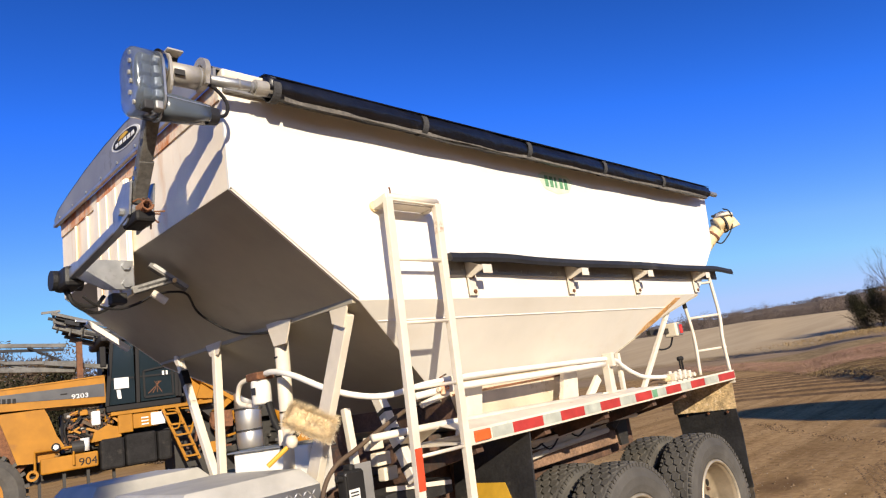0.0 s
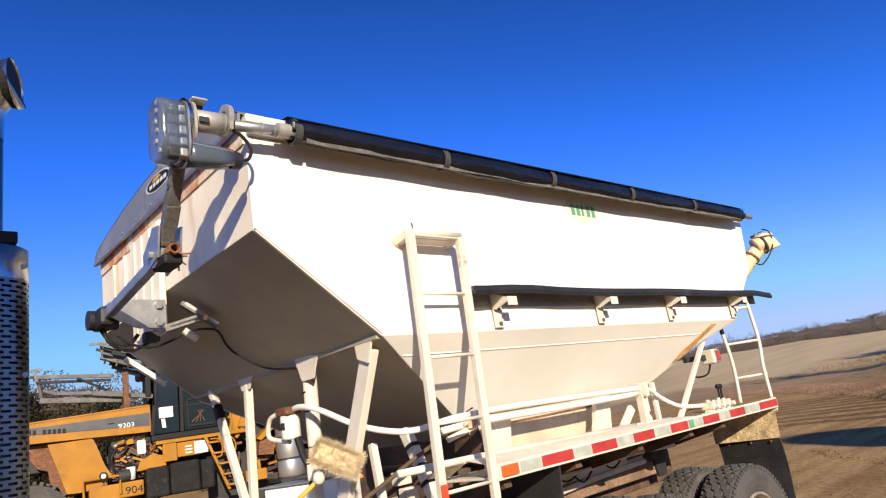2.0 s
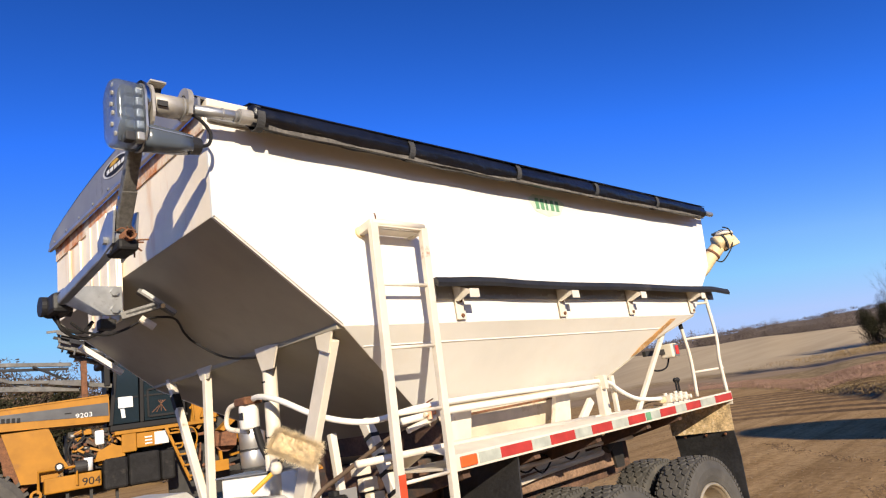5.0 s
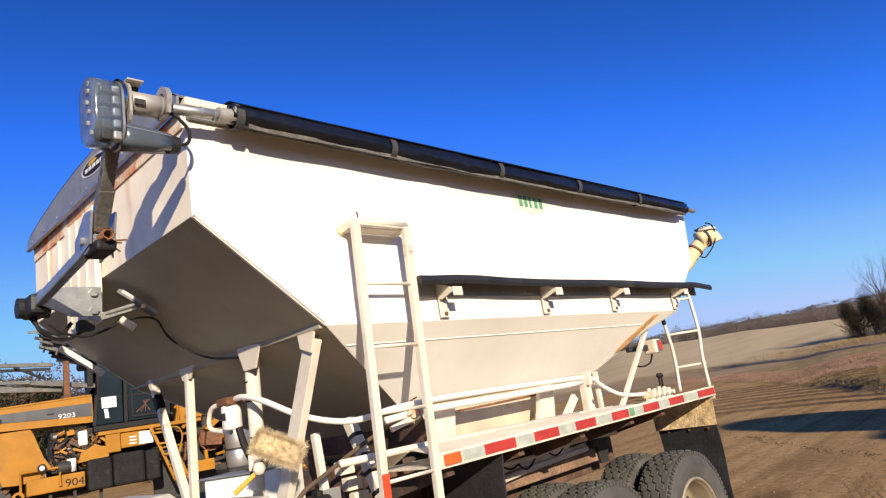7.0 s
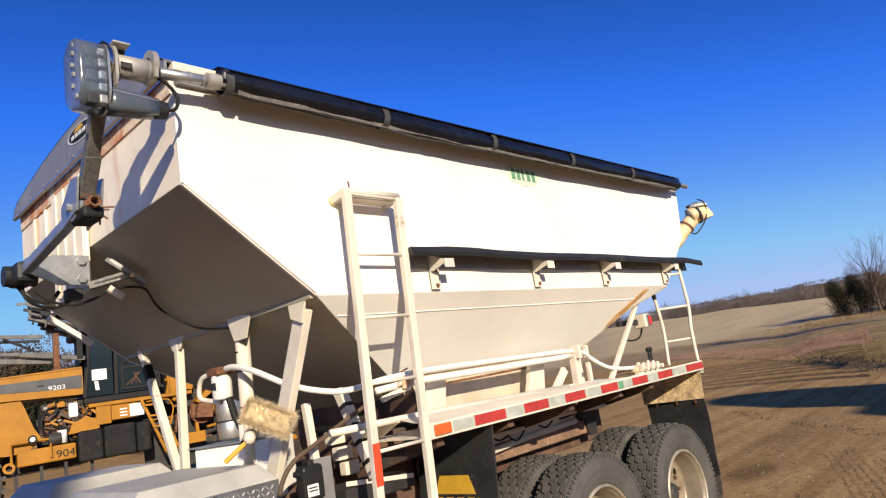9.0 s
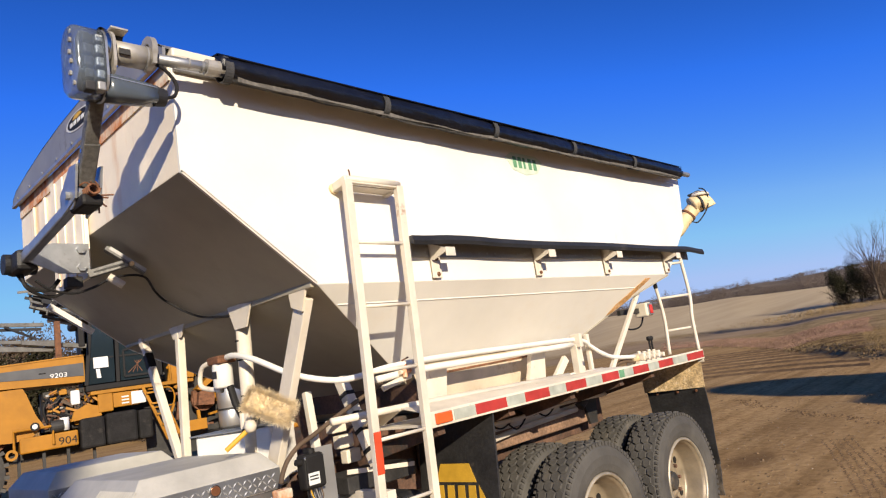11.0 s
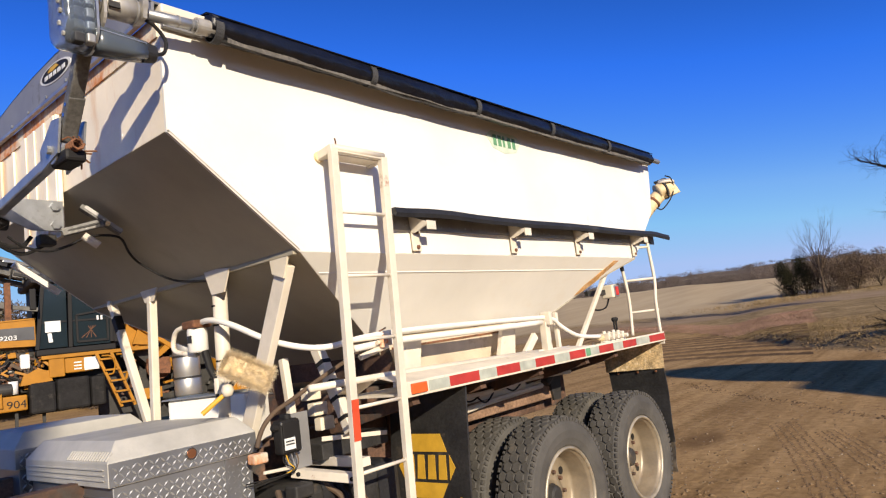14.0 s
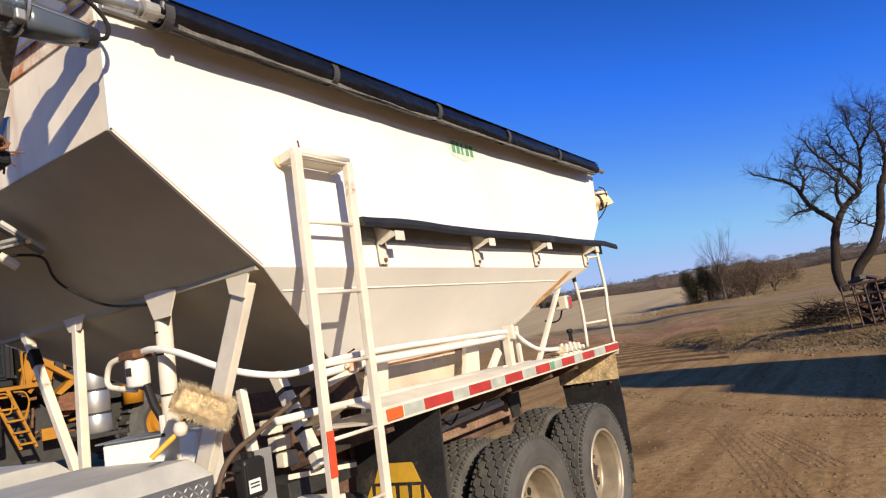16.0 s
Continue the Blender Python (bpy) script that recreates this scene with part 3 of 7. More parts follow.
part("leg", bar(B(), (1.93, 4.19, 2.10), (1.93, 3.74, 1.22), 0.042, 0.042, (1, 0, 0), 0.005), M_WHITE_WORN, hopper)
for f0, f1 in ((0.06, 0.10), (0.17, 0.27)):
    p, q = Vector((1.93, 4.19, 2.10)), Vector((1.93, 3.74, 1.22))
    part("tie_band", bar(B(), p.lerp(q, f0), p.lerp(q, f1), 0.047, 0.047, (1, 0, 0), 0.004), M_CABLE if f0 > 0.1 else M_WHITE_WORN, hopper)
part("leg", bar(B(), (1.96, 2.465, 2.0), (1.955, 2.885, 1.22), 0.085, 0.04, (1, 0, 0), 0.004), M_WHITE_WORN, hopper, "broad white angle brace")
part("gusset", sheet(B(), [(1.935, 2.40, 2.035), (1.935, 2.54, 2.035), (1.935, 2.53, 1.96), (1.935, 2.45, 1.93)], 0.01), M_CREAM, hopper)
part("leg", bar(B(), (5.22, 2.48, 2.05), (4.41, 2.48, 1.347), 0.032, 0.032, (0, 1, 0), 0.005), M_WHITE_WORN, hopper)
part("leg", bar(B(), (5.0, 4.1, 1.98), (4.82, 4.1, 1.36), 0.05, 0.05, (0, 1, 0), 0.005), M_WHITE_WORN, hopper)
part("leg", bar(B(), (4.38, 2.68, 1.66), (4.38, 2.68, 1.35), 0.05, 0.05, (0, 1, 0), 0.005), M_WHITE_WORN, hopper)
for gx in (2.76, 3.68):
    part("saddle", prism(B(), [(gx - 0.02, 1.62), (gx + 0.12, 1.62), (gx + 0.06, 1.36), (gx - 0.12, 1.36)], "y", 2.545, 2.575), M_WHITE_WORN, hopper)
# bar seen behind the front slope, on the far side
part("side_brace", bar(B(), (1.5, 4.44, 2.33), (1.74, 4.44, 2.152), 0.04, 0.03), M_WHITE, hopper)

# ---- ladder against the hopper side ----


def ladder_y(z):
    return 2.235 + (2.46 - z) * 0.045


lad = thing("ladder", (2.2, 2.23, 0.55), "narrow white steel ladder with worn paint bolted to the hopper side", "ladder")
for x in (2.100, 2.412):
    top = Vector((x, ladder_y(2.482), 2.482))
    part("rail", bar(B(), (x, ladder_y(0.55), 0.55), top, 0.040, 0.030, (0, 1, 0), 0.003), M_WHITE_WORN, lad)
    part("standoff", bar(B(), (x, 2.23, 2.487), (x, 2.34, 2.470), 0.03, 0.04, bev=0.004), M_WHITE_WORN, lad)
for z in (2.487, 2.198, 1.909, 1.62, 1.332, 1.053, 0.77):
    rr = 0.017 if z > 2.4 else 0.0085
    part("rung", tube(B(), [(2.095, ladder_y(z), z), (2.417, ladder_y(z), z)], rr, 10), M_WHITE_WORN, lad, "", True)
part("top_step", box(B(), 2.12, 2.392, 2.222, 2.246, 2.468, 2.506, 0.003), M_WHITE_WORN, lad)
part("step_plate", box(B(), 2.12, 2.392, 2.246, 2.33, 2.462, 2.468), M_WHITE_WORN, lad)
part("hook", tube(B(), curve([(2.118, 2.232, 2.50), (2.118, 2.230, 2.518), (2.112, 2.228, 2.532)]), 0.004, 6), M_RUST, lad)
part("foot_cup", tube(B(), [(2.100, 2.325, 2.472), (2.100, 2.339, 2.472)], 0.026, 14), M_SPOUT, lad, "rust-stained round wall mount")
part("red_reflector", bar(B(), (2.10, ladder_y(1.195) - 0.0165, 1.195), (2.10, ladder_y(1.37) - 0.0165, 1.37), 0.038, 0.004, (0, 1, 0)), M_REFLECT, lad, "strip of red reflective tape")

rear_lad = thing("rear_ladder", (5.45, 2.4, 1.39), "slim white tube ladder with rusty rails on the rear deck", "ladder")
part("rail", tube(B(), curve([(5.33, 2.45, 1.40), (5.37, 2.45, 1.7), (5.33, 2.45, 1.97)]), 0.014, 8), M_WHITE_WORN, rear_lad, "", True)
part("rail_cap", tube(B(), [(5.336, 2.45, 1.935), (5.329, 2.45, 1.975)], 0.0165, 10), M_CABLE, rear_lad, "black rubber end cap")
part("rail", tube(B(), curve([(5.54, 2.30, 1.39), (5.55, 2.30, 1.65), (5.60, 2.30, 1.85), (5.60, 2.31, 2.19), (5.70, 2.335, 2.24)]), 0.014, 8), M_WHITE_WORN, rear_lad, "", True)
for z in (1.585, 1.85, 2.12):
    part("rung", tube(B(), [(5.36, 2.45, z), (5.58, 2.30, z)], 0.010, 8), M_WHITE_WORN, rear_lad, "", True)

# ---- rubber shelf flap on brackets ----
shelf = thing("side_shelf", (4.1, 2.25, 2.2), "long black rubber splash flap on white brackets along the hopper", "splash flap")
bm = B()
N = 40
prev = None
for i in range(N + 1):
    x = 2.44 + (5.87 - 2.44) * i / N
    dz = 0.003 * math.sin(i * 0.37) + 0.006 * ease(1, 3, i) * ease(8, 5, i) - 0.02 * ease(36, 40, i)
    xi = max(x, 2.52 + 0.02 * i)
    ring = [bm.verts.new(p) for p in ((x, 2.215, 2.186 + dz), (x, 2.208, 2.206 + dz), (x, 2.218, 2.233 + dz), (xi, 2.336, 2.256), (xi, 2.336, 2.240))]
    if prev:
        for k in range(5):
            bm.faces.new((prev[k], prev[(k + 1) % 5], ring[(k + 1) % 5], ring[k]))
    else:
        bm.faces.new(ring)
    prev = ring
bm.faces.new(prev[::-1])
bmesh.ops.recalc_face_normals(bm, faces=bm.faces)
part("flap", bm, M_BLACK, shelf)
# strip coloured grey for the shade that falls below the flap
part("mount_strip", box(B(), 2.53, 5.80, 2.328, 2.340, 2.15, 2.232, 0.002), M_DULL, shelf, "bolted strip coloured grey for the shade under the flap")
for i in range(46):
    part("rivet", bolt(B(), (2.55 + i * 0.0705, 2.328, 2.175), 0.005), M_STEEL, shelf)
for bx in (2.67, 3.57, 4.39, 5.33):
    br = part("bracket", prism(B(), [(2.215, 2.175), (2.33, 2.225), (2.33, 2.14), (2.30, 2.13), (2.215, 2.155)], "x", bx - 0.02, bx - 0.012), M_WHITE_WORN, shelf)
    part("bracket_plate", box(B(), bx - 0.02, bx + 0.045, 2.318, 2.328, 2.04, 2.19, 0.003), M_WHITE_WORN, br)
    part("bracket_face", box(B(), bx - 0.02, bx + 0.05, 2.207, 2.214, 2.132, 2.178, 0.002), M_WHITE_WORN, br)
    for z in (2.06, 2.14):
        part("bracket_bolt", bolt(B(), (bx + 0.015, 2.318, z), 0.011), M_RUST, br)

# ---- tarp, rolled to the near edge ----
tarp = thing("tarp", (3.6, 3.2, 3.0), "black vinyl roll tarp drawn over the hopper with grey straps", "tarp")
random.seed(4)
RY, RZ = 2.242, 2.905
bm = B()
prev = None
K = 28
for i in range(281):
    x = 1.53 + (5.80 - 1.53) * i / 280
    sag = -0.012 * math.sin(math.pi * i / 280)
    ring = []
    for k in range(K):
        a = 2 * math.pi * k / K
        r = 0.043 + 0.010 * noise.noise((x * 0.9, math.cos(a) * 2.2, math.sin(a) * 2.2)) + 0.006 * noise.noise((x * 5.5, math.cos(a) * 3, math.sin(a) * 3)) + 0.003 * noise.noise((x * 17, math.cos(a) * 5, math.sin(a) * 5 + x * 6))
        r -= 0.005 * max(0.0, math.cos(2 * math.pi * (x - 1.557) / 0.845)) ** 12
        ring.append(bm.verts.new((x, RY + r * math.cos(a), RZ + sag + 1.22 * r * math.sin(a))))
    if prev:
        for k in range(K):
            bm.faces.new((prev[k], prev[(k + 1) % K], ring[(k + 1) % K], ring[k]))
    else:
        bm.faces.new(ring)
    prev = ring
bm.faces.new(prev[::-1])
bmesh.ops.recalc_face_normals(bm, faces=bm.faces)
part("roll", bm, M_TARP, tarp, "", True)
top = [(2.20, 2.935), (2.245, 2.965), (2.29, 2.992), (2.34, 3.000)] + [(y, z + 0.006) for y, z in arch[3:-2]]
bm = B()
for i in range(24):
    xa, xb = 1.56 + 4.22 * i / 24, 1.56 + 4.22 * (i + 1) / 24
    for (a0, b0), (a1, b1) in zip(top, top[1:]):
        sheet(bm, [(xa, a0, b0), (xb, a0, b0), (xb, a1, b1), (xa, a1, b1)], 0.004)
bmesh.ops.remove_doubles(bm, verts=bm.verts, dist=0.0006)
part("cover", bm, M_TARP, tarp)
for sx in (1.54, 2.38, 3.23, 4.07, 4.92):
    bm = lathe(B(), [(0, 0.043), (0, 0.0475), (0.035, 0.0475), (0.035, 0.043), (0, 0.043)], (0, 0, 0), "x", 24)
    bmesh.ops.transform(bm, matrix=Matrix.Translation((sx, RY, RZ - 0.008)) @ Matrix.Diagonal((1, 1, 1.2, 1)), verts=bm.verts)
    part("strap", bm, M_STRAP, tarp)
bm = B()
prev = None
for i in range(90):
    x = 1.60 + 4.12 * i / 89
    dz = -0.012 * math.sin(math.pi * i / 89) + 0.006 * noise.noise((x * 3.1, 7.0, 0))
    row = [bm.verts.new(p) for p in ((x, RY - 0.020, RZ - 0.036 + dz), (x, RY - 0.023, RZ - 0.058 + dz), (x, RY - 0.019, RZ - 0.058 + dz), (x, RY - 0.015, RZ - 0.036 + dz))]
    if prev:
        for k in range(4):
            bm.faces.new((prev[k], prev[(k + 1) % 4], row[(k + 1) % 4], row[k]))
    prev = row
bmesh.ops.recalc_face_normals(bm, faces=bm.faces)
part("hem", bm, M_HEM, tarp, "frayed grey hem along the roll")
for bx in (2.3, 3.2, 4.1, 5.0):
    part("bow", tube(B(), [(bx, y, z - 0.02) for y, z in arch[2:-1]], 0.015, 8), M_STEEL, tarp, "hidden arched support tube")
part("roll_tube", tube(B(), [(5.8, RY, RZ - 0.004), (5.99, RY, RZ - 0.004)], 0.021, 12), M_STEEL, tarp, "grey tube end of the roll")

# ---- electric tarp arm ----
arm = thing("tarp_roller_machine", (1.2, 3.36, 2.3), "grey jointed steel tarp roller with an electric motor", "tarp roller")
part("pivot_box", box(B(), 1.06, 1.15, 3.30, 3.48, 2.31, 2.405, 0.02), M_BLACK, arm, "black spring housing")
part("pivot_cap", tube(B(), [(1.04, 3.43, 2.36), (1.17, 3.43, 2.36)], 0.047, 18), M_BLACK, arm)
part("mount_bracket", prism(B(), [(1.10, 2.34), (1.10, 2.40), (1.20, 2.425), (1.352, 2.425), (1.352, 2.285), (1.22, 2.285)], "y", 3.27, 3.282), M_STEEL, arm, "galvanised mounting plate")
part("mount_bracket", box(B(), 1.10, 1.352, 3.282, 3.42, 2.405, 2.417), M_STEEL, arm)
for z in (2.31, 2.395):
    part("bracket_bolt", bolt(B(), (1.315, 3.27, z), 0.02), M_STEEL, arm)
part("lower_arm", bar(B(), (1.10, 3.36, 2.36), (1.10, 2.58, 2.43), 0.040, 0.048, bev=0.008), M_STEEL, arm)
el = part("elbow", tube(B(), [(1.06, 2.56, 2.425), (1.15, 2.56, 2.425)], 0.05, 18), M_STEEL, arm)
part("elbow_plate", prism(B(), [(2.66, 2.37), (2.66, 2.45), (2.54, 2.53), (2.47, 2.52), (2.50, 2.40)], "x", 1.055, 1.063), M_STEEL, el)
part("elbow_plate", prism(B(), [(2.66, 2.37), (2.66, 2.45), (2.54, 2.53), (2.47, 2.52), (2.50, 2.40)], "x", 1.14, 1.148), M_STEEL, el)
part("elbow_spring", tube(B(), [(1.10 + 0.02 * math.cos(i * 0.9), 2.50 - i * 0.002, 2.42 + 0.02 * math.sin(i * 0.9)) for i in range(36)], 0.004, 6), M_RUST, el, "rusty spring and clip")
random.seed(17)
for k in range(9):
    a = Vector((1.09 + random.uniform(-0.03, 0.05), 2.50 + random.uniform(-0.05, 0.04), 2.44 + random.uniform(-0.05, 0.06)))
    part("elbow_wire", tube(B(), curve([a, a + Vector((random.uniform(0, 0.03), random.uniform(-0.03, 0.0), random.uniform(-0.03, 0.02))), a + Vector((random.uniform(0.01, 0.05), random.uniform(-0.04, 0.01), random.uniform(-0.05, 0.0)))], 4), 0.0035, 5), M_RUST, el)
part("elbow_cover", box(B(), 1.065, 1.14, 2.46, 2.60, 2.365, 2.41, 0.012), M_CABLE, el, "black guard under the joint")
part("elbow_bolt", tube(B(), [(1.04, 2.56, 2.425), (1.17, 2.56, 2.425)], 0.016, 8), M_STEEL, el)
part("upper_arm", bar(B(), (1.10, 2.53, 2.46), (1.072, 2.28, 2.70), 0.042, 0.05, (1, 0, 0), 0.006), M_BOOM, arm, "dark grey upper arm")
part("arm_sleeve", bar(B(), (1.10, 2.52, 2.475), (1.088, 2.40, 2.585), 0.047, 0.055, (1, 0, 0), 0.005), M_BOOM, arm)
for k in range(3):
    part("arm_bolt", bolt(B(), (1.074 - 0.003 * k, 2.49 - 0.03 * k, 2.50 + 0.028 * k), 0.008, "x"), M_CHROME, arm)
GX, GY, GZ = 1.055, 2.227, 2.792


def cover_outline(k):
    return [(GY + k * 0.076 * math.cos(a), GZ + (0.053 if math.sin(a) > 0 else -0.053) + k * 0.076 * math.sin(a)) for a in [math.pi * (q + 0.5) / 12 for q in range(24)]]


bm = B()
prism(bm, cover_outline(1.0), "x", GX - 0.085, GX + 0.012)
bmesh.ops.bevel(bm, geom=[e for e in bm.edges if abs(e.verts[0].co.x - e.verts[1].co.x) < 1e-5 and e.verts[0].co.x < GX - 0.08], offset=0.02, segments=3, profile=0.5, affect="EDGES")
gear = part("gear_cover", bm, M_CLEAR, arm, "clear smoky plastic gear cover with bright bolt heads", True)
mod = gear.modifiers.new("thickness", "SOLIDIFY")
mod.thickness = 0.004
gear.visible_shadow = False
for k in range(6):
    part("cover_bolt", bolt(B(), (GX - 0.078 - 0.007 * (0 < k < 5), GY - 0.045 + 0.012 * (k % 2), GZ - 0.098 + 0.038 * k), 0.0085, "x"), M_CAST, gear)
# blocks added for the ribs and reflections showing in the cover
for z0, z1 in ((-0.122, -0.088), (-0.078, -0.046), (-0.036, 0.0), (0.010, 0.044), (0.054, 0.082)):
    part("gear_block", box(B(), GX - 0.055, GX - 0.022, GY - 0.066, GY - 0.030, GZ + z0, GZ + z1, 0.005), M_GREY, gear, "grey block standing for the cover ribs and their reflections")
    part("gear_block", box(B(), GX - 0.017, GX + 0.010, GY - 0.069, GY - 0.030, GZ + z0 + 0.004, GZ + z1 + 0.002, 0.005), M_DULL, gear)
for z, r in ((0.055, 0.052), (-0.058, 0.034)):
    bm = lathe(B(), [(-0.05, 0.0), (-0.05, r), (-0.02, r), (-0.02, 0.0)], (GX, GY, GZ + z), "x", 24)
    for k in range(18):
        a = 2 * math.pi * k / 18
        box(bm, GX - 0.048, GX - 0.022, -0.004, 0.004, -0.004, 0.004, 0, Matrix.Translation((0, GY + (r + 0.002) * math.cos(a), GZ + z + (r + 0.002) * math.sin(a))))
    part("gear_wheel", bm, M_DARK, gear, "dark toothed wheel")
part("back_plate", prism(B(), cover_outline(1.03), "x", GX + 0.012, GX + 0.020), M_STEEL, gear, "bright back plate of the gear case")
part("chrome_dome", lathe(B(), [(0.0, 0.074), (0.012, 0.072), (0.024, 0.062), (0.030, 0.045)], (GX + 0.018, GY, 2.862), "x", 32), M_CHROME, arm, "polished rounded collar", True)
fl = [(GY + 0.058 * math.cos(a), 2.842 + (0.032 if math.sin(a) > 0 else -0.032) + 0.056 * math.sin(a)) for a in [math.pi * (q + 0.5) / 10 for q in range(20)]]
part("bearing_flange", prism(B(), fl, "x", GX + 0.046, GX + 0.056), M_CAST, arm, "pale cast flange plate")
part("flange_lug", box(B(), GX + 0.046, GX + 0.105, GY - 0.05, GY + 0.03, 2.926, 2.934, 0.002), M_CAST, arm)
part("flange_lug", prism(B(), [(GX + 0.05, 2.932), (GX + 0.105, 2.932), (GX + 0.098, 2.900), (GX + 0.06, 2.905)], "y", GY - 0.004, GY + 0.004), M_DARK, arm)
part("shaft_housing", tube(B(), [(GX + 0.056, RY, 2.868), (GX + 0.205, RY, 2.872)], 0.043, 24), M_CAST, arm, "pale cast bearing tube", True)
part("housing_port", box(B(), GX + 0.075, GX + 0.115, RY - 0.046, RY - 0.038, 2.845, 2.868, 0.002), M_DARK, arm, "dark inspection opening")
part("housing_seam", tube(B(), [(GX + 0.178, RY, 2.871), (GX + 0.184, RY, 2.871)], 0.0455, 24), M_DULL, arm)
part("bearing_ear", lathe(B(), [(0, 0.030), (0, 0.058), (0.020, 0.058), (0.020, 0.030), (0, 0.030)], (GX + 0.190, RY, 2.898), "x", 28), M_CAST, arm, "ring-shaped cast ear")
part("ear_web", prism(B(), [(RY - 0.058, 2.898), (RY + 0.058, 2.898), (RY + 0.044, 2.838), (RY - 0.044, 2.838)], "x", GX + 0.193, GX + 0.208), M_CAST, arm)
part("drive_shaft", tube(B(), [(GX + 0.205, RY, 2.876), (1.54, RY, 2.895)], 0.0215, 16), M_STEEL, arm, "galvanised drive pipe", True)
for x in (1.40, 1.455):
    part("shaft_band", tube(B(), [(x, RY, 2.887), (x + 0.006, RY, 2.887)], 0.0235, 16), M_DULL, arm)
part("shaft_collar", tube(B(), [(1.475, RY, 2.892), (1.48, RY, 2.892), (1.545, RY, 2.896)], 0.0315, 18), M_CAST, arm)
bm = B()
prev = None
for x, hz, hy, zc in ((GX + 0.015, 0.046, 0.044, 2.712), (GX + 0.06, 0.046, 0.044, 2.711), (GX + 0.14, 0.040, 0.040, 2.712), (GX + 0.195, 0.034, 0.036, 2.713)):
    ring = []
    for q in range(20):
        a = 2 * math.pi * q / 20
        ca, sa = math.cos(a), math.sin(a)
        ring.append(bm.verts.new((x, GY - 0.012 + hy * math.copysign(abs(ca) ** 0.55, ca), zc + hz * math.copysign(abs(sa) ** 0.55, sa))))
    if prev:
        for q in range(20):
            bm.faces.new((prev[q], prev[(q + 1) % 20], ring[(q + 1) % 20], ring[q]))
    else:
        bm.faces.new(ring[::-1])
    prev = ring
bm.faces.new(prev)
part("motor_shell", bm, M_SMOKE, arm, "bluish smoky plastic motor shell", True)
part("motor_cap", tube(B(), [(GX + 0.192, GY - 0.012, 2.713), (GX + 0.215, GY - 0.012, 2.713), (GX + 0.232, GY - 0.012, 2.713)], 0.037, 20, 0.031), M_BLACK, arm, "black motor end cap")
part("motor_seam", bar(B(), (GX + 0.02, GY - 0.057, 2.735), (GX + 0.19, GY - 0.049, 2.730), 0.003, 0.004), M_STEEL, arm)
part("light_bar", bar(B(), (1.412, 3.235, 2.395), (1.572, 3.195, 2.268), 0.055, 0.022, bev=0.003), M_BOOM, arm, "grey work-light bar")
part("light_face", bar(B(), (1.420, 3.20, 2.390), (1.566, 3.165, 2.272), 0.004, 0.016), M_DULL, arm)
part("light_arm", bar(B(), (1.345, 3.275, 2.278), (1.500, 3.205, 2.318), 0.03, 0.036, bev=0.003), M_BOOM, arm, "steel strap holding the lights")
part("strap_groove", bar(B(), (1.36, 3.253, 2.284), (1.48, 3.192, 2.315), 0.004, 0.008), M_DARK, arm)
part("joint_bolt", tube(B(), [(1.502, 3.185, 2.312), (1.502, 3.165, 2.306)], 0.012, 8), M_CHROME, arm)
part("cable", tube(B(), curve([(1.115, 3.240, 2.246), (1.173, 3.240, 2.204), (1.262, 3.240, 2.185), (1.349, 3.240, 2.209), (1.429, 3.240, 2.250), (1.511, 3.240, 2.265), (1.590, 3.240, 2.253), (1.695, 3.380, 2.203), (1.765, 3.396, 2.147), (1.882, 3.305, 2.053), (1.930, 2.980, 2.000)]), 0.006, 8), M_CABLE, arm, "black cable slung along the hopper")
part("cable", tube(B(), curve([(1.1, 3.4, 2.32), (1.12, 3.38, 2.24), (1.22, 3.4, 2.20), (1.31, 3.36, 2.24)]), 0.008, 6), M_CABLE, arm)
part("cable", tube(B(), curve([(1.285, 2.22, 2.715), (1.33, 2.225, 2.735), (1.345, 2.235, 2.79), (1.31, 2.24, 2.84), (1.27, 2.245, 2.862)]), 0.007, 8), M_CABLE, arm)
part("cable", tube(B(), curve([(1.08, 3.42, 2.33), (1.13, 3.40, 2.25), (1.20, 3.36, 2.225), (1.24, 3.34, 2.27)]), 0.009, 6), M_CABLE, arm)
part("valve_block", box(B(), 1.26, 1.33, 3.30, 3.36, 2.225, 2.275, 0.006), M_DARK, arm)
part("lamp_can", tube(B(), [(1.405, 3.20, 2.252), (1.466, 3.19, 2.206)], 0.019, 12), M_WHITE_WORN, arm, "small pale lamp can")

# ---- truck chassis, wheels and flaps ----
truck = thing("truck_chassis", (3.4, 3.39, 0.0), "rusty tandem-axle truck chassis with worn dual wheels under the hopper", "truck")
for y in (2.98, 3.72):
    part("frame_rail", box(B(), -0.6, 5.03, y, y + 0.08, 0.93, 1.20, 0.006), M_FRAME, truck, "dark rusty frame rail")
for x in (0.3, 1.4, 2.4, 3.2, 4.6):
    part("crossmember", box(B(), x, x + 0.12, 3.06, 3.72, 0.98, 1.16, 0.006), M_FRAME, truck)
for x in (2.55, 3.1, 3.7, 4.3, 4.75):
    part("outrigger", bar(B(), (x, 2.34, 1.31), (x, 2.98, 1.17), 0.05, 0.06), M_FRAME, truck)
part("side_sill", box(B(), 2.95, 4.70, 2.86, 2.975, 1.02, 1.19, 0.01), M_SILL, truck, "rust-brown sill along the frame")
part("sill_patch", box(B(), 3.45, 4.66, 2.852, 2.86, 1.135, 1.187, 0.002), M_WHITE_WORN, truck, "flaking pale paint on the sill")
part("air_line", tube(B(), curve([(2.9, 2.75, 1.24), (3.5, 2.72, 1.20), (4.1, 2.7, 1.22), (4.7, 2.72, 1.20)]), 0.014, 8), M_WHITE_WORN, truck)
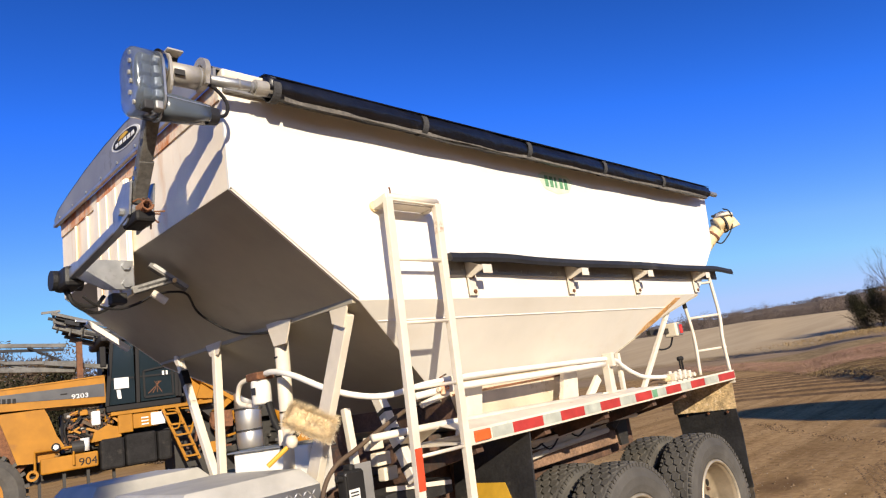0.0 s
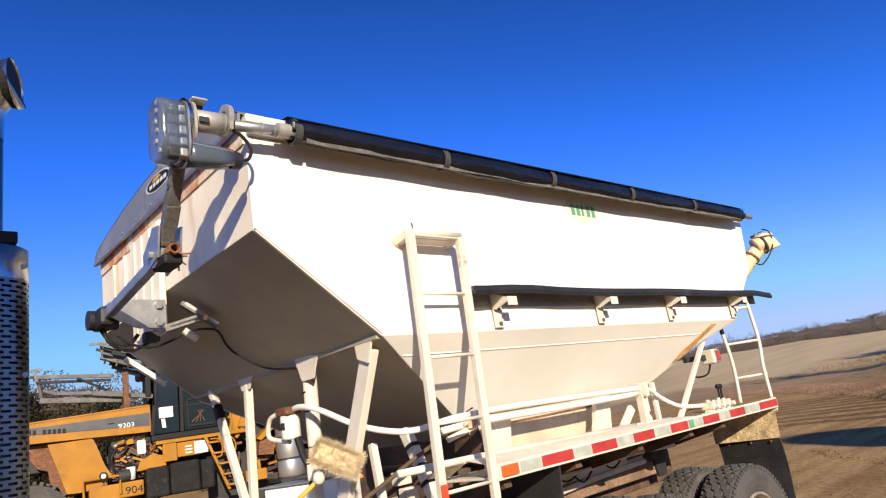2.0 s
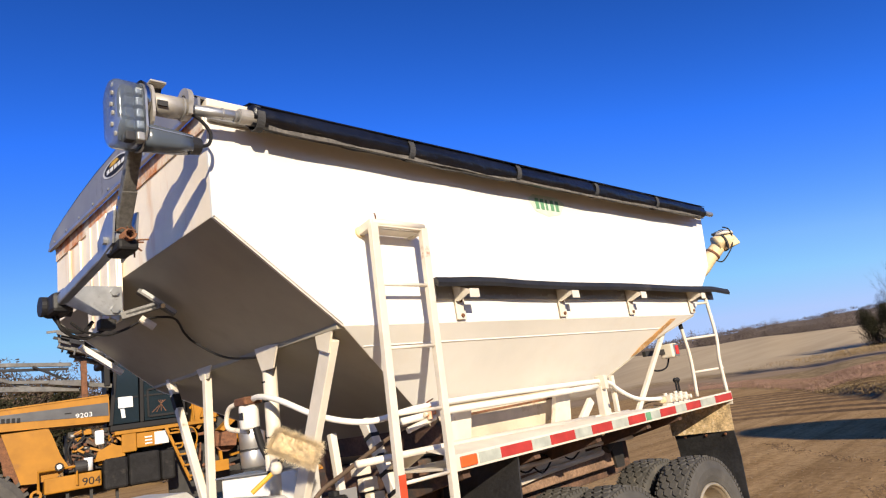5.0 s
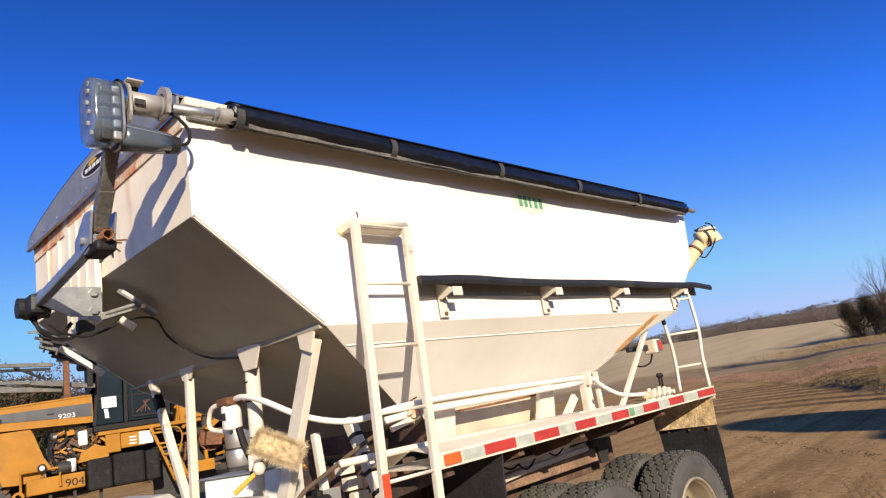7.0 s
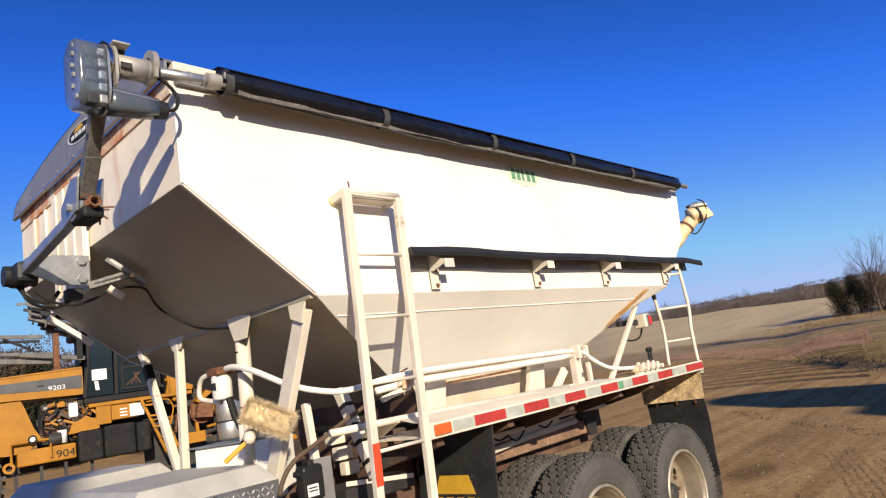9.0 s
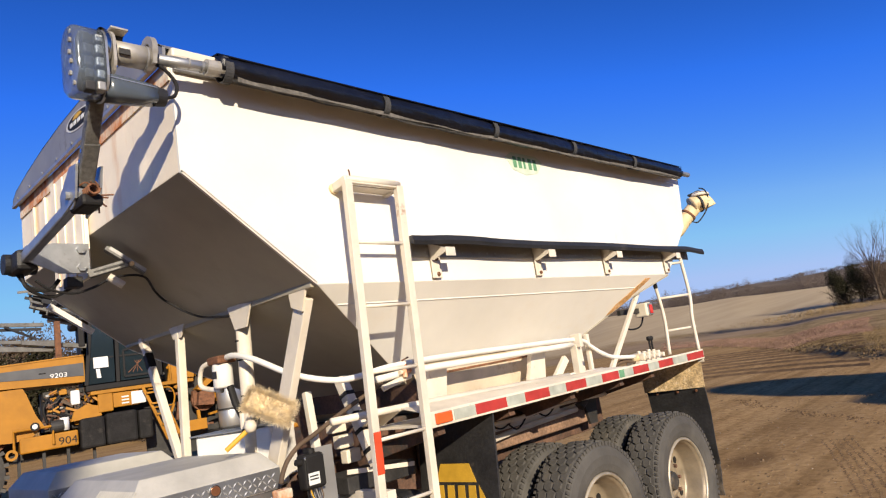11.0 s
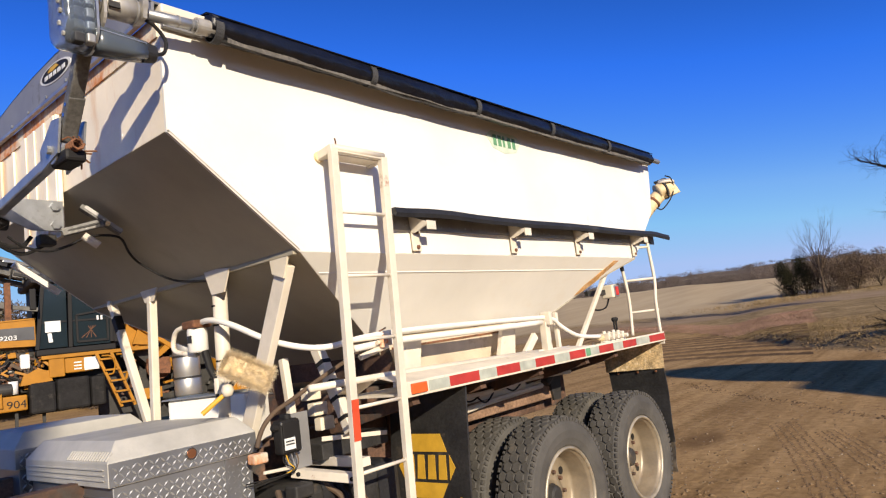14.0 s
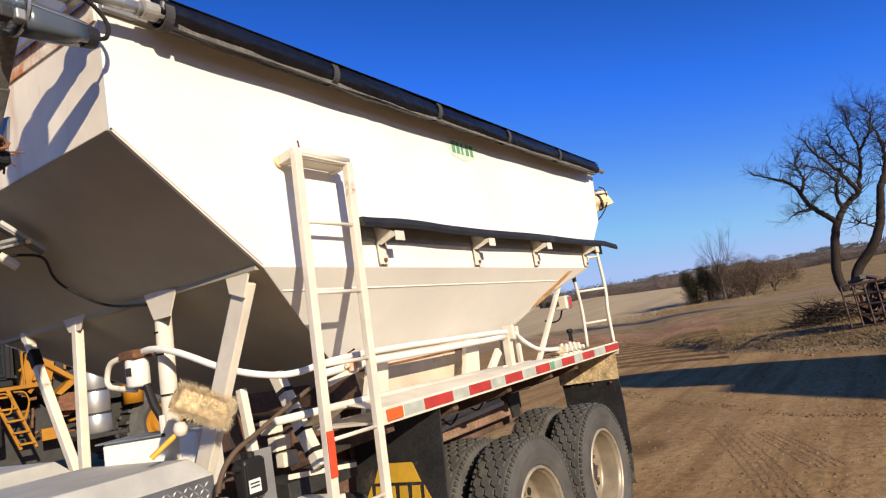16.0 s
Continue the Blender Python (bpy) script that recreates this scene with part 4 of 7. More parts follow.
part("air_line", tube(B(), curve([(2.95, 2.80, 1.13), (3.3, 2.8, 1.1), (3.8, 2.82, 1.12), (4.4, 2.8, 1.14)]), 0.02, 8), M_WHITE_WORN, truck)
for k in range(5):
    x = 3.15 + 0.16 * k
    part("loose_wire", tube(B(), curve([(x, 2.74, 1.25), (x + 0.11, 2.71, 1.20 - 0.03 * (k % 3)), (x + 0.3, 2.74, 1.22 - 0.02 * (k % 2))], 5), 0.006, 5), M_CABLE, truck)
part("brake_chamber", tube(B(), [(4.45, 2.80, 1.15), (4.62, 2.75, 1.30)], 0.035, 12), M_DARK, truck)
part("spring_hanger", prism(B(), [(4.55, 1.33), (4.78, 1.33), (4.72, 1.0), (4.62, 1.0)], "y", 2.84, 2.86), M_DARK, truck)
part("axle_beam", tube(B(), [(3.87, 2.6, 0.50), (3.87, 4.18, 0.50)], 0.07, 12), M_DARK, truck)
part("axle_beam", tube(B(), [(4.99, 2.6, 0.50), (4.99, 4.18, 0.50)], 0.07, 12), M_DARK, truck)
part("drive_shaft", tube(B(), [(0.0, 3.39, 0.75), (3.95, 3.39, 0.55)], 0.05, 10), M_DARK, truck)

TR = 0.50


def tyre_mesh():
    """A truck tyre about the origin, its axis along y, from 0 to 0.26, with raised hexagonal tread blocks."""
    bm = B()
    prof = [(0.035, 0.295), (0.012, 0.315), (0.0, 0.355), (-0.004, 0.405), (0.006, 0.45), (0.022, 0.478), (0.034, TR - 0.016),
            (0.13, TR - 0.010), (0.226, TR - 0.016), (0.238, 0.478), (0.254, 0.45), (0.264, 0.405), (0.26, 0.355), (0.248, 0.315), (0.225, 0.295)]
    lathe(bm, prof, (0, 0, 0), "y", 56)
    nb = 27
    for row in range(6):
        cy = 0.050 + 0.032 * row
        for k in range(nb):
            a = 2 * math.pi * (k + 0.5 * (row % 2)) / nb
            da, hw = 2 * math.pi / nb / 3, 0.032
            outl = [(-da, 0), (-da / 2, hw), (da / 2, hw), (da, 0), (da / 2, -hw), (-da / 2, -hw)]
            lo, hi = [], []
            for u, v in outl:
                for r, lst, f in ((TR - 0.016, lo, 0.86), (TR - 0.002 * abs(row - 2.5), hi, 0.78)):
                    y = min(0.228, max(0.032, cy + v * f))
                    lst.append(bm.verts.new((r * math.cos(a + u * f), y, r * math.sin(a + u * f))))
            bm.faces.new(hi)
            for i in range(6):
                j = (i + 1) % 6
                bm.faces.new((lo[i], lo[j], hi[j], hi[i]))
    nb = 40
    for s in (0.003, 0.257):
        for k in range(nb * 2):
            a = math.pi * k / nb
            w = 0.028 if k % 2 else 0.018
            c = Vector((0.473 * math.cos(a), s + (0.012 if s < 0.1 else -0.012), 0.473 * math.sin(a)))
            box(bm, -w / 2, w / 2, -0.006, 0.006, -0.012, 0.012, 0, Matrix.Translation(c) @ Matrix.Rotation(-a + math.pi / 2, 4, "Y"))
    bmesh.ops.recalc_face_normals(bm, faces=bm.faces)
    return bm


def rim_mesh():
    bm = lathe(B(), [(0.034, 0.299), (0.020, 0.304), (0.012, 0.296), (0.026, 0.284), (0.034, 0.280), (0.040, 0.275), (0.048, 0.272), (0.150, 0.261), (0.160, 0.258), (0.168, 0.252), (0.173, 0.244), (0.176, 0.232), (0.178, 0.20), (0.178, 0.150), (0.176, 0.144), (0.165, 0.14), (0.160, 0.075), (0.19, 0.07)], (0, 0, 0), "y", 48)
    return bm


def add_wheel(x, y, flip):
    """One of a pair of wheels; flip turns its dish to the far side."""
    s = -1 if flip else 1
    place = Matrix.Translation((x, y, TR)) @ Matrix.Diagonal((1, s, 1, 1))

    def put(bm):
        bmesh.ops.transform(bm, matrix=place, verts=bm.verts)
        if flip:
            bmesh.ops.reverse_faces(bm, faces=bm.faces)
        return bm
    wheel = part("wheel", put(lathe(B(), [(0.115, 0.0), (0.115, 0.045), (0.125, 0.062), (0.165, 0.078), (0.17, 0.11), (0.18, 0.115)], (0, 0, 0), "y", 24)), M_DARK, truck, "truck wheel with a dark greasy hub")
    part("tyre", put(tyre_mesh()), M_TYRE, wheel, "dusty black tyre with hexagonal tread")
    part("rim", put(rim_mesh()), M_RIM, wheel, "cream steel rim darkened for its shaded dish", True)
    part("rim_lip", put(lathe(B(), [(0.030, 0.303), (0.017, 0.308), (0.008, 0.299), (0.008, 0.290), (0.020, 0.284), (0.030, 0.285)], (0, 0, 0), "y", 48)), M_LIP, wheel, "paler rim edge", True)
    for k in range(10):
        a = 2 * math.pi * k / 10
        part("lug_nut", put(tube(B(), [(0.143 * math.cos(a), 0.182, 0.143 * math.sin(a)), (0.143 * math.cos(a), 0.145, 0.143 * math.sin(a))], 0.014, 6)), M_FRAME, wheel)
    for k in range(5):
        a = 2 * math.pi * (k + 0.5) / 5
        part("hand_hole", put(tube(B(), [(0.203 * math.cos(a), 0.182, 0.203 * math.sin(a)), (0.203 * math.cos(a), 0.175, 0.203 * math.sin(a))], 0.026, 12)), M_CABLE, wheel)


for x in (3.87, 4.99):
    add_wheel(x, 2.335, False)
    add_wheel(x, 2.94, True)
    add_wheel(x, 3.84, False)
    add_wheel(x, 4.445, True)

rear_flap = thing("mud_flap", (5.56, 2.6, 0.28), "black rubber mud flap hanging from a gravel-spattered steel plate", "mud flap", "mud flaps")
bm = sheet(B(), [(5.555, 2.31, 1.33), (5.51, 2.83, 1.33), (5.51, 2.83, 1.10), (5.565, 2.33, 1.10)], 0.006)
part("hanger_plate", bm, M_DIRTY, rear_flap, "rusty plate crusted with gravel and mud")
for x0, y0, y1, z0, z1 in ((5.558, 2.335, 2.83, 0.50, 1.105), (5.570, 2.36, 2.80, 0.26, 0.56)):
    bm = B()
    nz, prev = 8, None
    for i in range(nz + 1):
        z = z1 + (z0 - z1) * i / nz
        dx = 0.018 * math.sin(i * 0.7)
        row = [bm.verts.new(p) for p in ((x0 + dx, y0, z), (x0 + dx - 0.012, y1, z), (x0 + dx, y1, z), (x0 + dx + 0.012, y0, z))]
        if prev:
            for k in range(4):
                bm.faces.new((prev[k], prev[(k + 1) % 4], row[(k + 1) % 4], row[k]))
        prev = row
    bmesh.ops.recalc_face_normals(bm, faces=bm.faces)
    part("flap", bm, M_FLAP, rear_flap)
for y in (2.4, 2.56, 2.74):
    part("flap_bolt", bolt(B(), (5.552, y, 1.08), 0.010, "x"), M_RUST, rear_flap)

front_flap = thing("mud_flap", (2.92, 2.55, 0.42), "black rubber mud flap with a yellow hexagonal emblem", "mud flap", "mud flaps")
part("flap", sheet(B(), [(2.915, 2.305, 1.33), (2.915, 2.87, 1.33), (2.80, 2.87, 0.40), (2.80, 2.305, 0.40)], 0.012), M_FLAP, front_flap)
part("flap_fold", box(B(), 2.884, 2.890, 2.31, 2.86, 1.122, 1.13), M_DARK, front_flap)
HY, HZ = 2.60, 0.915


def emblem(name, pts, label=""):
    """A flat print on the leaning flap; points are half-widths to the near side and heights about its middle."""
    face = []
    for u, v in pts:
        z = HZ + v
        face.append((2.80 + 0.115 * (z - 0.40) / 0.93 - 0.0135, HY - u, z))
    part(name, sheet(B(), face, 0.002), M_LOGO, front_flap, label)


emblem("emblem_cap", [(-0.145, 0.072), (0.15, 0.072), (0.105, 0.165), (-0.105, 0.165)], "ochre upper bar of the emblem")
emblem("emblem_base", [(-0.105, -0.165), (0.105, -0.165), (0.15, -0.085), (-0.145, -0.085)], "ochre lower bar of the emblem")
emblem("emblem_point", [(-0.205, -0.005), (-0.165, -0.07), (-0.165, 0.058)])
emblem("emblem_point", [(0.205, -0.005), (0.165, 0.058), (0.165, -0.07)])
for k in range(4):
    u = -0.115 + 0.077 * k
    emblem("emblem_bar", [(u - 0.029, -0.068), (u + 0.029, -0.068), (u + 0.024, 0.056), (u - 0.024, 0.056)], "ochre block in place of a letter")
emblem("emblem_dot", [(0.235 + 0.012 * math.cos(a), -0.16 + 0.012 * math.sin(a)) for a in (0, 1.05, 2.1, 3.14, 4.2, 5.25)])

# ---- side deck with reflective tape ----
deck = thing("side_deck", (4.0, 2.5, 1.33), "white-painted steel catwalk with red and white reflective tape on its edge", "catwalk")
part("deck_plate", box(B(), 2.42, 5.56, 2.285, 2.74, 1.335, 1.347, 0.002), M_WHITE_WORN, deck)
part("edge_lip", box(B(), 2.42, 5.56, 2.276, 2.285, 1.325, 1.40, 0.003), M_WHITE_WORN, deck)
part("end_plate", box(B(), 5.548, 5.56, 2.285, 2.74, 1.30, 1.347), M_WHITE_WORN, deck)
xs = [2.43, 2.59, 2.75, 3.0, 3.16, 3.39, 3.56, 3.78, 3.97, 4.18, 4.38, 4.6, 4.76, 4.99, 5.24, 5.55]
for i, (a, b) in enumerate(zip(xs, xs[1:])):
    if i == 0:
        part("marker_light", box(B(), a + 0.03, b - 0.02, 2.262, 2.276, 1.338, 1.388, 0.005), M_AMBER, deck, "orange-red marker light")
    else:
        red = i % 2 == 0
        part("tape", box(B(), a + 0.002, b - 0.002, 2.2735, 2.276, 1.337, 1.388), M_RED if red else M_TAPE_W, deck, "red reflective tape" if red else "silvery white reflective tape")
part("tape_patch", box(B(), 4.19, 4.25, 2.2715, 2.2735, 1.338, 1.388), M_GREEN, deck, "dark green tape end")
part("back_rail", tube(B(), [(2.02, 2.47, 1.437), (2.5, 2.47, 1.435), (3.9, 2.47, 1.41)], 0.017, 12), M_WHITE_WORN, deck, "white pipe rail", True)
part("back_rail", tube(B(), [(3.9, 2.49, 1.405), (4.35, 2.49, 1.395)], 0.018, 12), M_WHITE_WORN, deck, "", True)
for x in (2.7, 3.3, 3.85):
    part("rail_post", bar(B(), (x, 2.47, 1.347), (x, 2.47, 1.42), 0.02, 0.02, (1, 0, 0)), M_WHITE_WORN, deck)
part("deck_wing", sheet(B(), [(2.42, 2.287, 1.394), (4.36, 2.287, 1.394), (4.36, 2.465, 1.402), (2.42, 2.455, 1.428)], 0.005), M_WHITE_WORN, deck, "sloping cream wing of the catwalk")
part("deck_skirt", sheet(B(), [(2.26, 2.475, 1.425), (2.42, 2.46, 1.42), (2.42, 2.60, 1.36), (2.28, 2.60, 1.37)], 0.008), M_CREAM, deck)
# outrigger brackets that carry the ladder and the deck's front end
b0, b1 = Vector((2.03, 2.67, 1.064)), Vector((2.13, 2.35, 1.026))
part("front_beam", bar(B(), b0, b1, 0.006, 0.038, bev=0.001), M_WHITE_WORN, deck, "white angle iron with bolts")
part("front_beam", bar(B(), b0 + Vector((0.026, 0.008, 0.016)), b1 + Vector((0.026, 0.008, 0.016)), 0.044, 0.006, bev=0.001), M_WHITE_WORN, deck)
for f in (0.12, 0.95):
    part("beam_bolt", lathe(B(), [(-0.009, 0.0), (-0.009, 0.009), (0, 0.011), (0, 0.0)], b0.lerp(b1, f), "x", 10), M_CABLE, deck)
part("front_beam", box(B(), 2.205, 2.255, 2.38, 2.86, 1.058, 1.098, 0.003), M_WHITE_WORN, deck)
part("front_beam", box(B(), 2.245, 2.30, 2.64, 2.92, 1.100, 1.132, 0.003), M_CREAM, deck)
part("bracket_block", box(B(), 1.815, 1.885, 2.620, 2.680, 1.148, 1.192, 0.008), M_RUSTY, deck, "rust-spotted cream block")
part("bracket_block", bar(B(), (1.84, 2.60, 1.112), (1.99, 2.62, 1.100), 0.012, 0.014, bev=0.003), M_WHITE_WORN, deck)
part("cross_tray", box(B(), 2.17, 2.60, 2.61, 2.85, 1.09, 1.165, 0.004), M_DARK, deck, "dark steel tray")
part("tray_lip", bar(B(), (2.17, 2.605, 1.19), (2.59, 2.605, 1.142), 0.008, 0.022, bev=0.002), M_WHITE_WORN, deck, "flaking pale lip of the tray")
part("front_beam", bar(B(), (2.30, 2.74, 1.62), (2.30, 2.54, 1.20), 0.055, 0.05, (1, 0, 0), 0.004), M_WHITE_WORN, deck, "leaning white upright with black tie bands")
for f in (0.18, 0.42, 0.6, 0.82):
    p = Vector((2.30, 2.74, 1.62)).lerp(Vector((2.30, 2.54, 1.20)), f)
    part("tie_band", bar(B(), p, p + Vector((0, -0.008, -0.018)), 0.06, 0.055, (1, 0, 0)), M_CABLE, deck)
part("front_beam", bar(B(), (2.18, 2.95, 1.50), (2.22, 2.80, 1.10), 0.05, 0.05, (1, 0, 0), 0.004), M_FRAME, deck)
part("front_beam", bar(B(), (2.08, 2.72, 1.58), (2.06, 2.66, 1.25), 0.035, 0.035, (1, 0, 0), 0.004), M_WHITE_WORN, deck)
for x, z in ((2.218, 1.362), (2.252, 1.282), (2.286, 1.206)):
    part("step_block", box(B(), x, x + 0.088, 2.745, 2.80, z, z + 0.064, 0.006), M_CREAM, deck)

fuel = thing("fuel_tank", (2.4, 2.75, 0.45), "dull black tank slung beside the frame behind the ladder", "tank")
bm = box(B(), 1.95, 2.62, 2.56, 2.95, 0.52, 1.02, 0.05)
part("body", bm, M_DARK, fuel)
for x in (2.12, 2.46):
    part("strap", box(B(), x, x + 0.035, 2.552, 2.958, 0.515, 1.026, 0.05), M_BLACK, fuel)

# ---- plumbing along the deck ----
plumb = thing("hydraulic_pipe", (3.0, 2.5, 1.35), "white hydraulic pipes running along the deck with curved ends", "pipe")
part("pipe", tube(B(), curve([(1.90, 3.17, 1.80), (1.885, 3.02, 1.812), (1.90, 2.86, 1.775), (1.97, 2.68, 1.68), (2.06, 2.55, 1.625), (2.16, 2.47, 1.61), (2.36, 2.43, 1.635), (2.7, 2.425, 1.645), (3.3, 2.43, 1.64), (3.95, 2.45, 1.632), (4.13, 2.46, 1.612), (4.22, 2.47, 1.572), (4.33, 2.47, 1.519), (4.46, 2.47, 1.475), (4.60, 2.47, 1.455), (4.78, 2.46, 1.44)], 6), 0.0145, 12), M_WHITE, plumb, "", True)
part("pipe", tube(B(), curve([(2.30, 2.46, 1.585), (2.6, 2.455, 1.60), (3.3, 2.455, 1.598), (3.98, 2.455, 1.60)], 5), 0.017, 12), M_WHITE, plumb, "", True)
part("clamp", box(B(), 4.0, 4.035, 2.40, 2.48, 1.575, 1.665, 0.006), M_WHITE_WORN, plumb, "pipe clamp")
part("clamp", box(B(), 2.50, 2.52, 2.405, 2.475, 1.58, 1.655, 0.006), M_WHITE_WORN, plumb, "pipe clamp")
part("stand", bar(B(), (4.02, 2.47, 1.35), (4.02, 2.46, 1.60), 0.05, 0.05, (1, 0, 0), 0.004), M_WHITE_WORN, plumb)
part("stand", bar(B(), (4.245, 2.51, 1.35), (4.258, 2.51, 1.656), 0.03, 0.03, (1, 0, 0), 0.004), M_WHITE_WORN, plumb)
part("stand", bar(B(), (3.74, 2.50, 1.36), (3.93, 2.49, 1.52), 0.05, 0.03, (0, 1, 0), 0.004), M_WHITE_WORN, plumb)
part("rusty_valve", tube(B(), [(2.455, 2.425, 1.648), (2.455, 2.425, 1.575)], 0.014, 10), M_RUSTY, plumb, "rust-orange shut-off valve")
part("rusty_valve", tube(B(), [(2.42, 2.425, 1.60), (2.49, 2.425, 1.605)], 0.011, 8), M_RUSTY, plumb)
part("valve_tap", bar(B(), (2.44, 2.42, 1.655), (2.475, 2.41, 1.668), 0.01, 0.006), M_RUST, plumb)
part("rusty_valve", tube(B(), [(2.34, 2.47, 1.54), (2.50, 2.44, 1.58)], 0.015, 10), M_WHITE_WORN, plumb)

valve = thing("control_valve", (4.95, 2.5, 1.347), "white-painted valve bank with two black levers on the deck", "valve")
part("body", box(B(), 4.80, 5.16, 2.43, 2.55, 1.347, 1.40, 0.01), M_WHITE_WORN, valve)
part("end_cap", tube(B(), [(4.76, 2.48, 1.425), (4.84, 2.48, 1.425)], 0.026, 12), M_SPOUT, valve, "rust-stained end cap")
for k in range(4):
    part("port", tube(B(), [(4.87 + 0.08 * k, 2.425, 1.42), (4.87 + 0.08 * k, 2.39, 1.42)], 0.016, 10), M_WHITE_WORN, valve)
    part("spool_cap", tube(B(), [(4.87 + 0.08 * k, 2.47, 1.45), (4.87 + 0.08 * k, 2.47, 1.472 - 0.008 * (k % 2))], 0.015, 10), M_WHITE_WORN, valve)
for x in (4.85, 4.93, 5.01, 5.09):
    part("section", box(B(), x, x + 0.035, 2.42, 2.56, 1.40, 1.455, 0.008), M_WHITE_WORN, valve)
for x in (5.12, 5.16):
    lv = part("lever", tube(B(), [(x, 2.50, 1.41), (x + 0.01, 2.50, 1.54)], 0.008, 8), M_CABLE, valve, "thin black lever")
    part("knob", lathe(B(), [(-0.02, 0.001), (-0.014, 0.014), (0, 0.019), (0.014, 0.014), (0.02, 0.001)], (x + 0.01, 2.50, 1.55), "z", 12), M_CABLE, lv)
part("hose", tube(B(), curve([(4.78, 2.47, 1.40), (4.66, 2.50, 1.42), (4.55, 2.55, 1.38), (4.45, 2.6, 1.36)]), 0.014, 8), M_HOSE, valve)

lamp = thing("tail_lamp", (5.27, 2.60, 1.80), "square cream lamp housing with a red lens on a leg", "lamp")
part("housing", box(B(), 5.20, 5.30, 2.50, 2.61, 1.725, 1.835, 0.012), M_CREAM, lamp)
part("lens_frame", box(B(), 5.222, 5.298, 2.492, 2.50, 1.733, 1.827, 0.004), M_STEEL, lamp, "grey lens frame")
part("lens", box(B(), 5.235, 5.285, 2.486, 2.492, 1.745, 1.815, 0.004), M_LENS, lamp, "red lens")
part("stem", bar(B(), (4.93, 2.60, 1.78), (5.2, 2.58, 1.78), 0.03, 0.04), M_DARK, lamp)
part("cable", tube(B(), curve([(5.28, 2.58, 1.74), (5.24, 2.6, 1.66), (5.12, 2.61, 1.64), (5.0, 2.62, 1.66)]), 0.007, 6), M_CABLE, lamp)

spout = thing("auger_spout", (6.0, 3.3, 2.6), "sun-bleached yellow auger spout reaching out behind the hopper", "spout")
line = curve([(6.0, 3.30, 2.62), (7.9, 3.45, 2.68), (8.28, 3.44, 2.77), (8.41, 3.36, 2.90), (8.52, 3.25, 3.04)], 8)
part("tube", tube(B(), line, 0.088, 24), M_SPOUT, spout, "", True)
hd = Vector((8.56, 3.19, 3.10))
hw = Vector((0.62, -0.62, 0.25)).normalized()
hd2 = Vector((0.22, -0.28, -0.93)).normalized()
bm = tube(B(), curve([hd - hw * 0.10, hd - hw * 0.02, hd + hw * 0.05 + hd2 * 0.02, hd + hw * 0.06 + hd2 * 0.06, hd + hw * 0.06 + hd2 * 0.11], 5), 0.105, 28)
for v in bm.verts:
    v.co += Vector((1, 1, 1)) * 0.018 * noise.noise(v.co * 9) + Vector((0.4, -0.4, 0)) * 0.03 * noise.noise(v.co * 4)
part("head", bm, M_SPOUT, spout, "crumpled yellow discharge sock with rusty patches", True)
part("head_cap", lathe(B(), [(0.0, 0.0), (0.0, 0.122), (0.03, 0.116), (0.055, 0.08), (0.065, 0.0)], hd + Vector((0.02, -0.02, 0.075)), "z", 24), M_WHITE_WORN, spout, "pale domed cap", True)
part("mouth", tube(B(), [hd + hw * 0.115 + hd2 * 0.03, hd + hw * 0.145 + hd2 * 0.03], 0.052, 18), M_RUST, spout, "rusty opening")
part("strap", tube(B(), [hd - hw * 0.015, hd + hw * 0.005], 0.128, 24), M_STRAP, spout)
part("collar", tube(B(), [line[-6], line[-5]], 0.098, 24), M_RUST, spout, "rust-brown clamp ring")
for k in range(3):
    p = hd - hw * (0.08 - 0.05 * k)
    part("latch", box(B(), p.x - 0.03, p.x + 0.03, p.y - 0.03, p.y + 0.03, p.z + 0.115, p.z + 0.145, 0.006), M_DARK, spout, "dark latch on the head")
part("cable", tube(B(), curve([hd + Vector((-0.14, -0.10, 0.15)), hd + Vector((-0.04, -0.13, 0.12)), hd + Vector((0.0, -0.13, 0.0)), hd + Vector((-0.06, -0.10, -0.13)), hd + Vector((-0.14, 0.0, -0.26)), hd + Vector((-0.19, 0.06, -0.24))]), 0.008, 6), M_CABLE, spout)

# ---- tool boxes across the frame ----


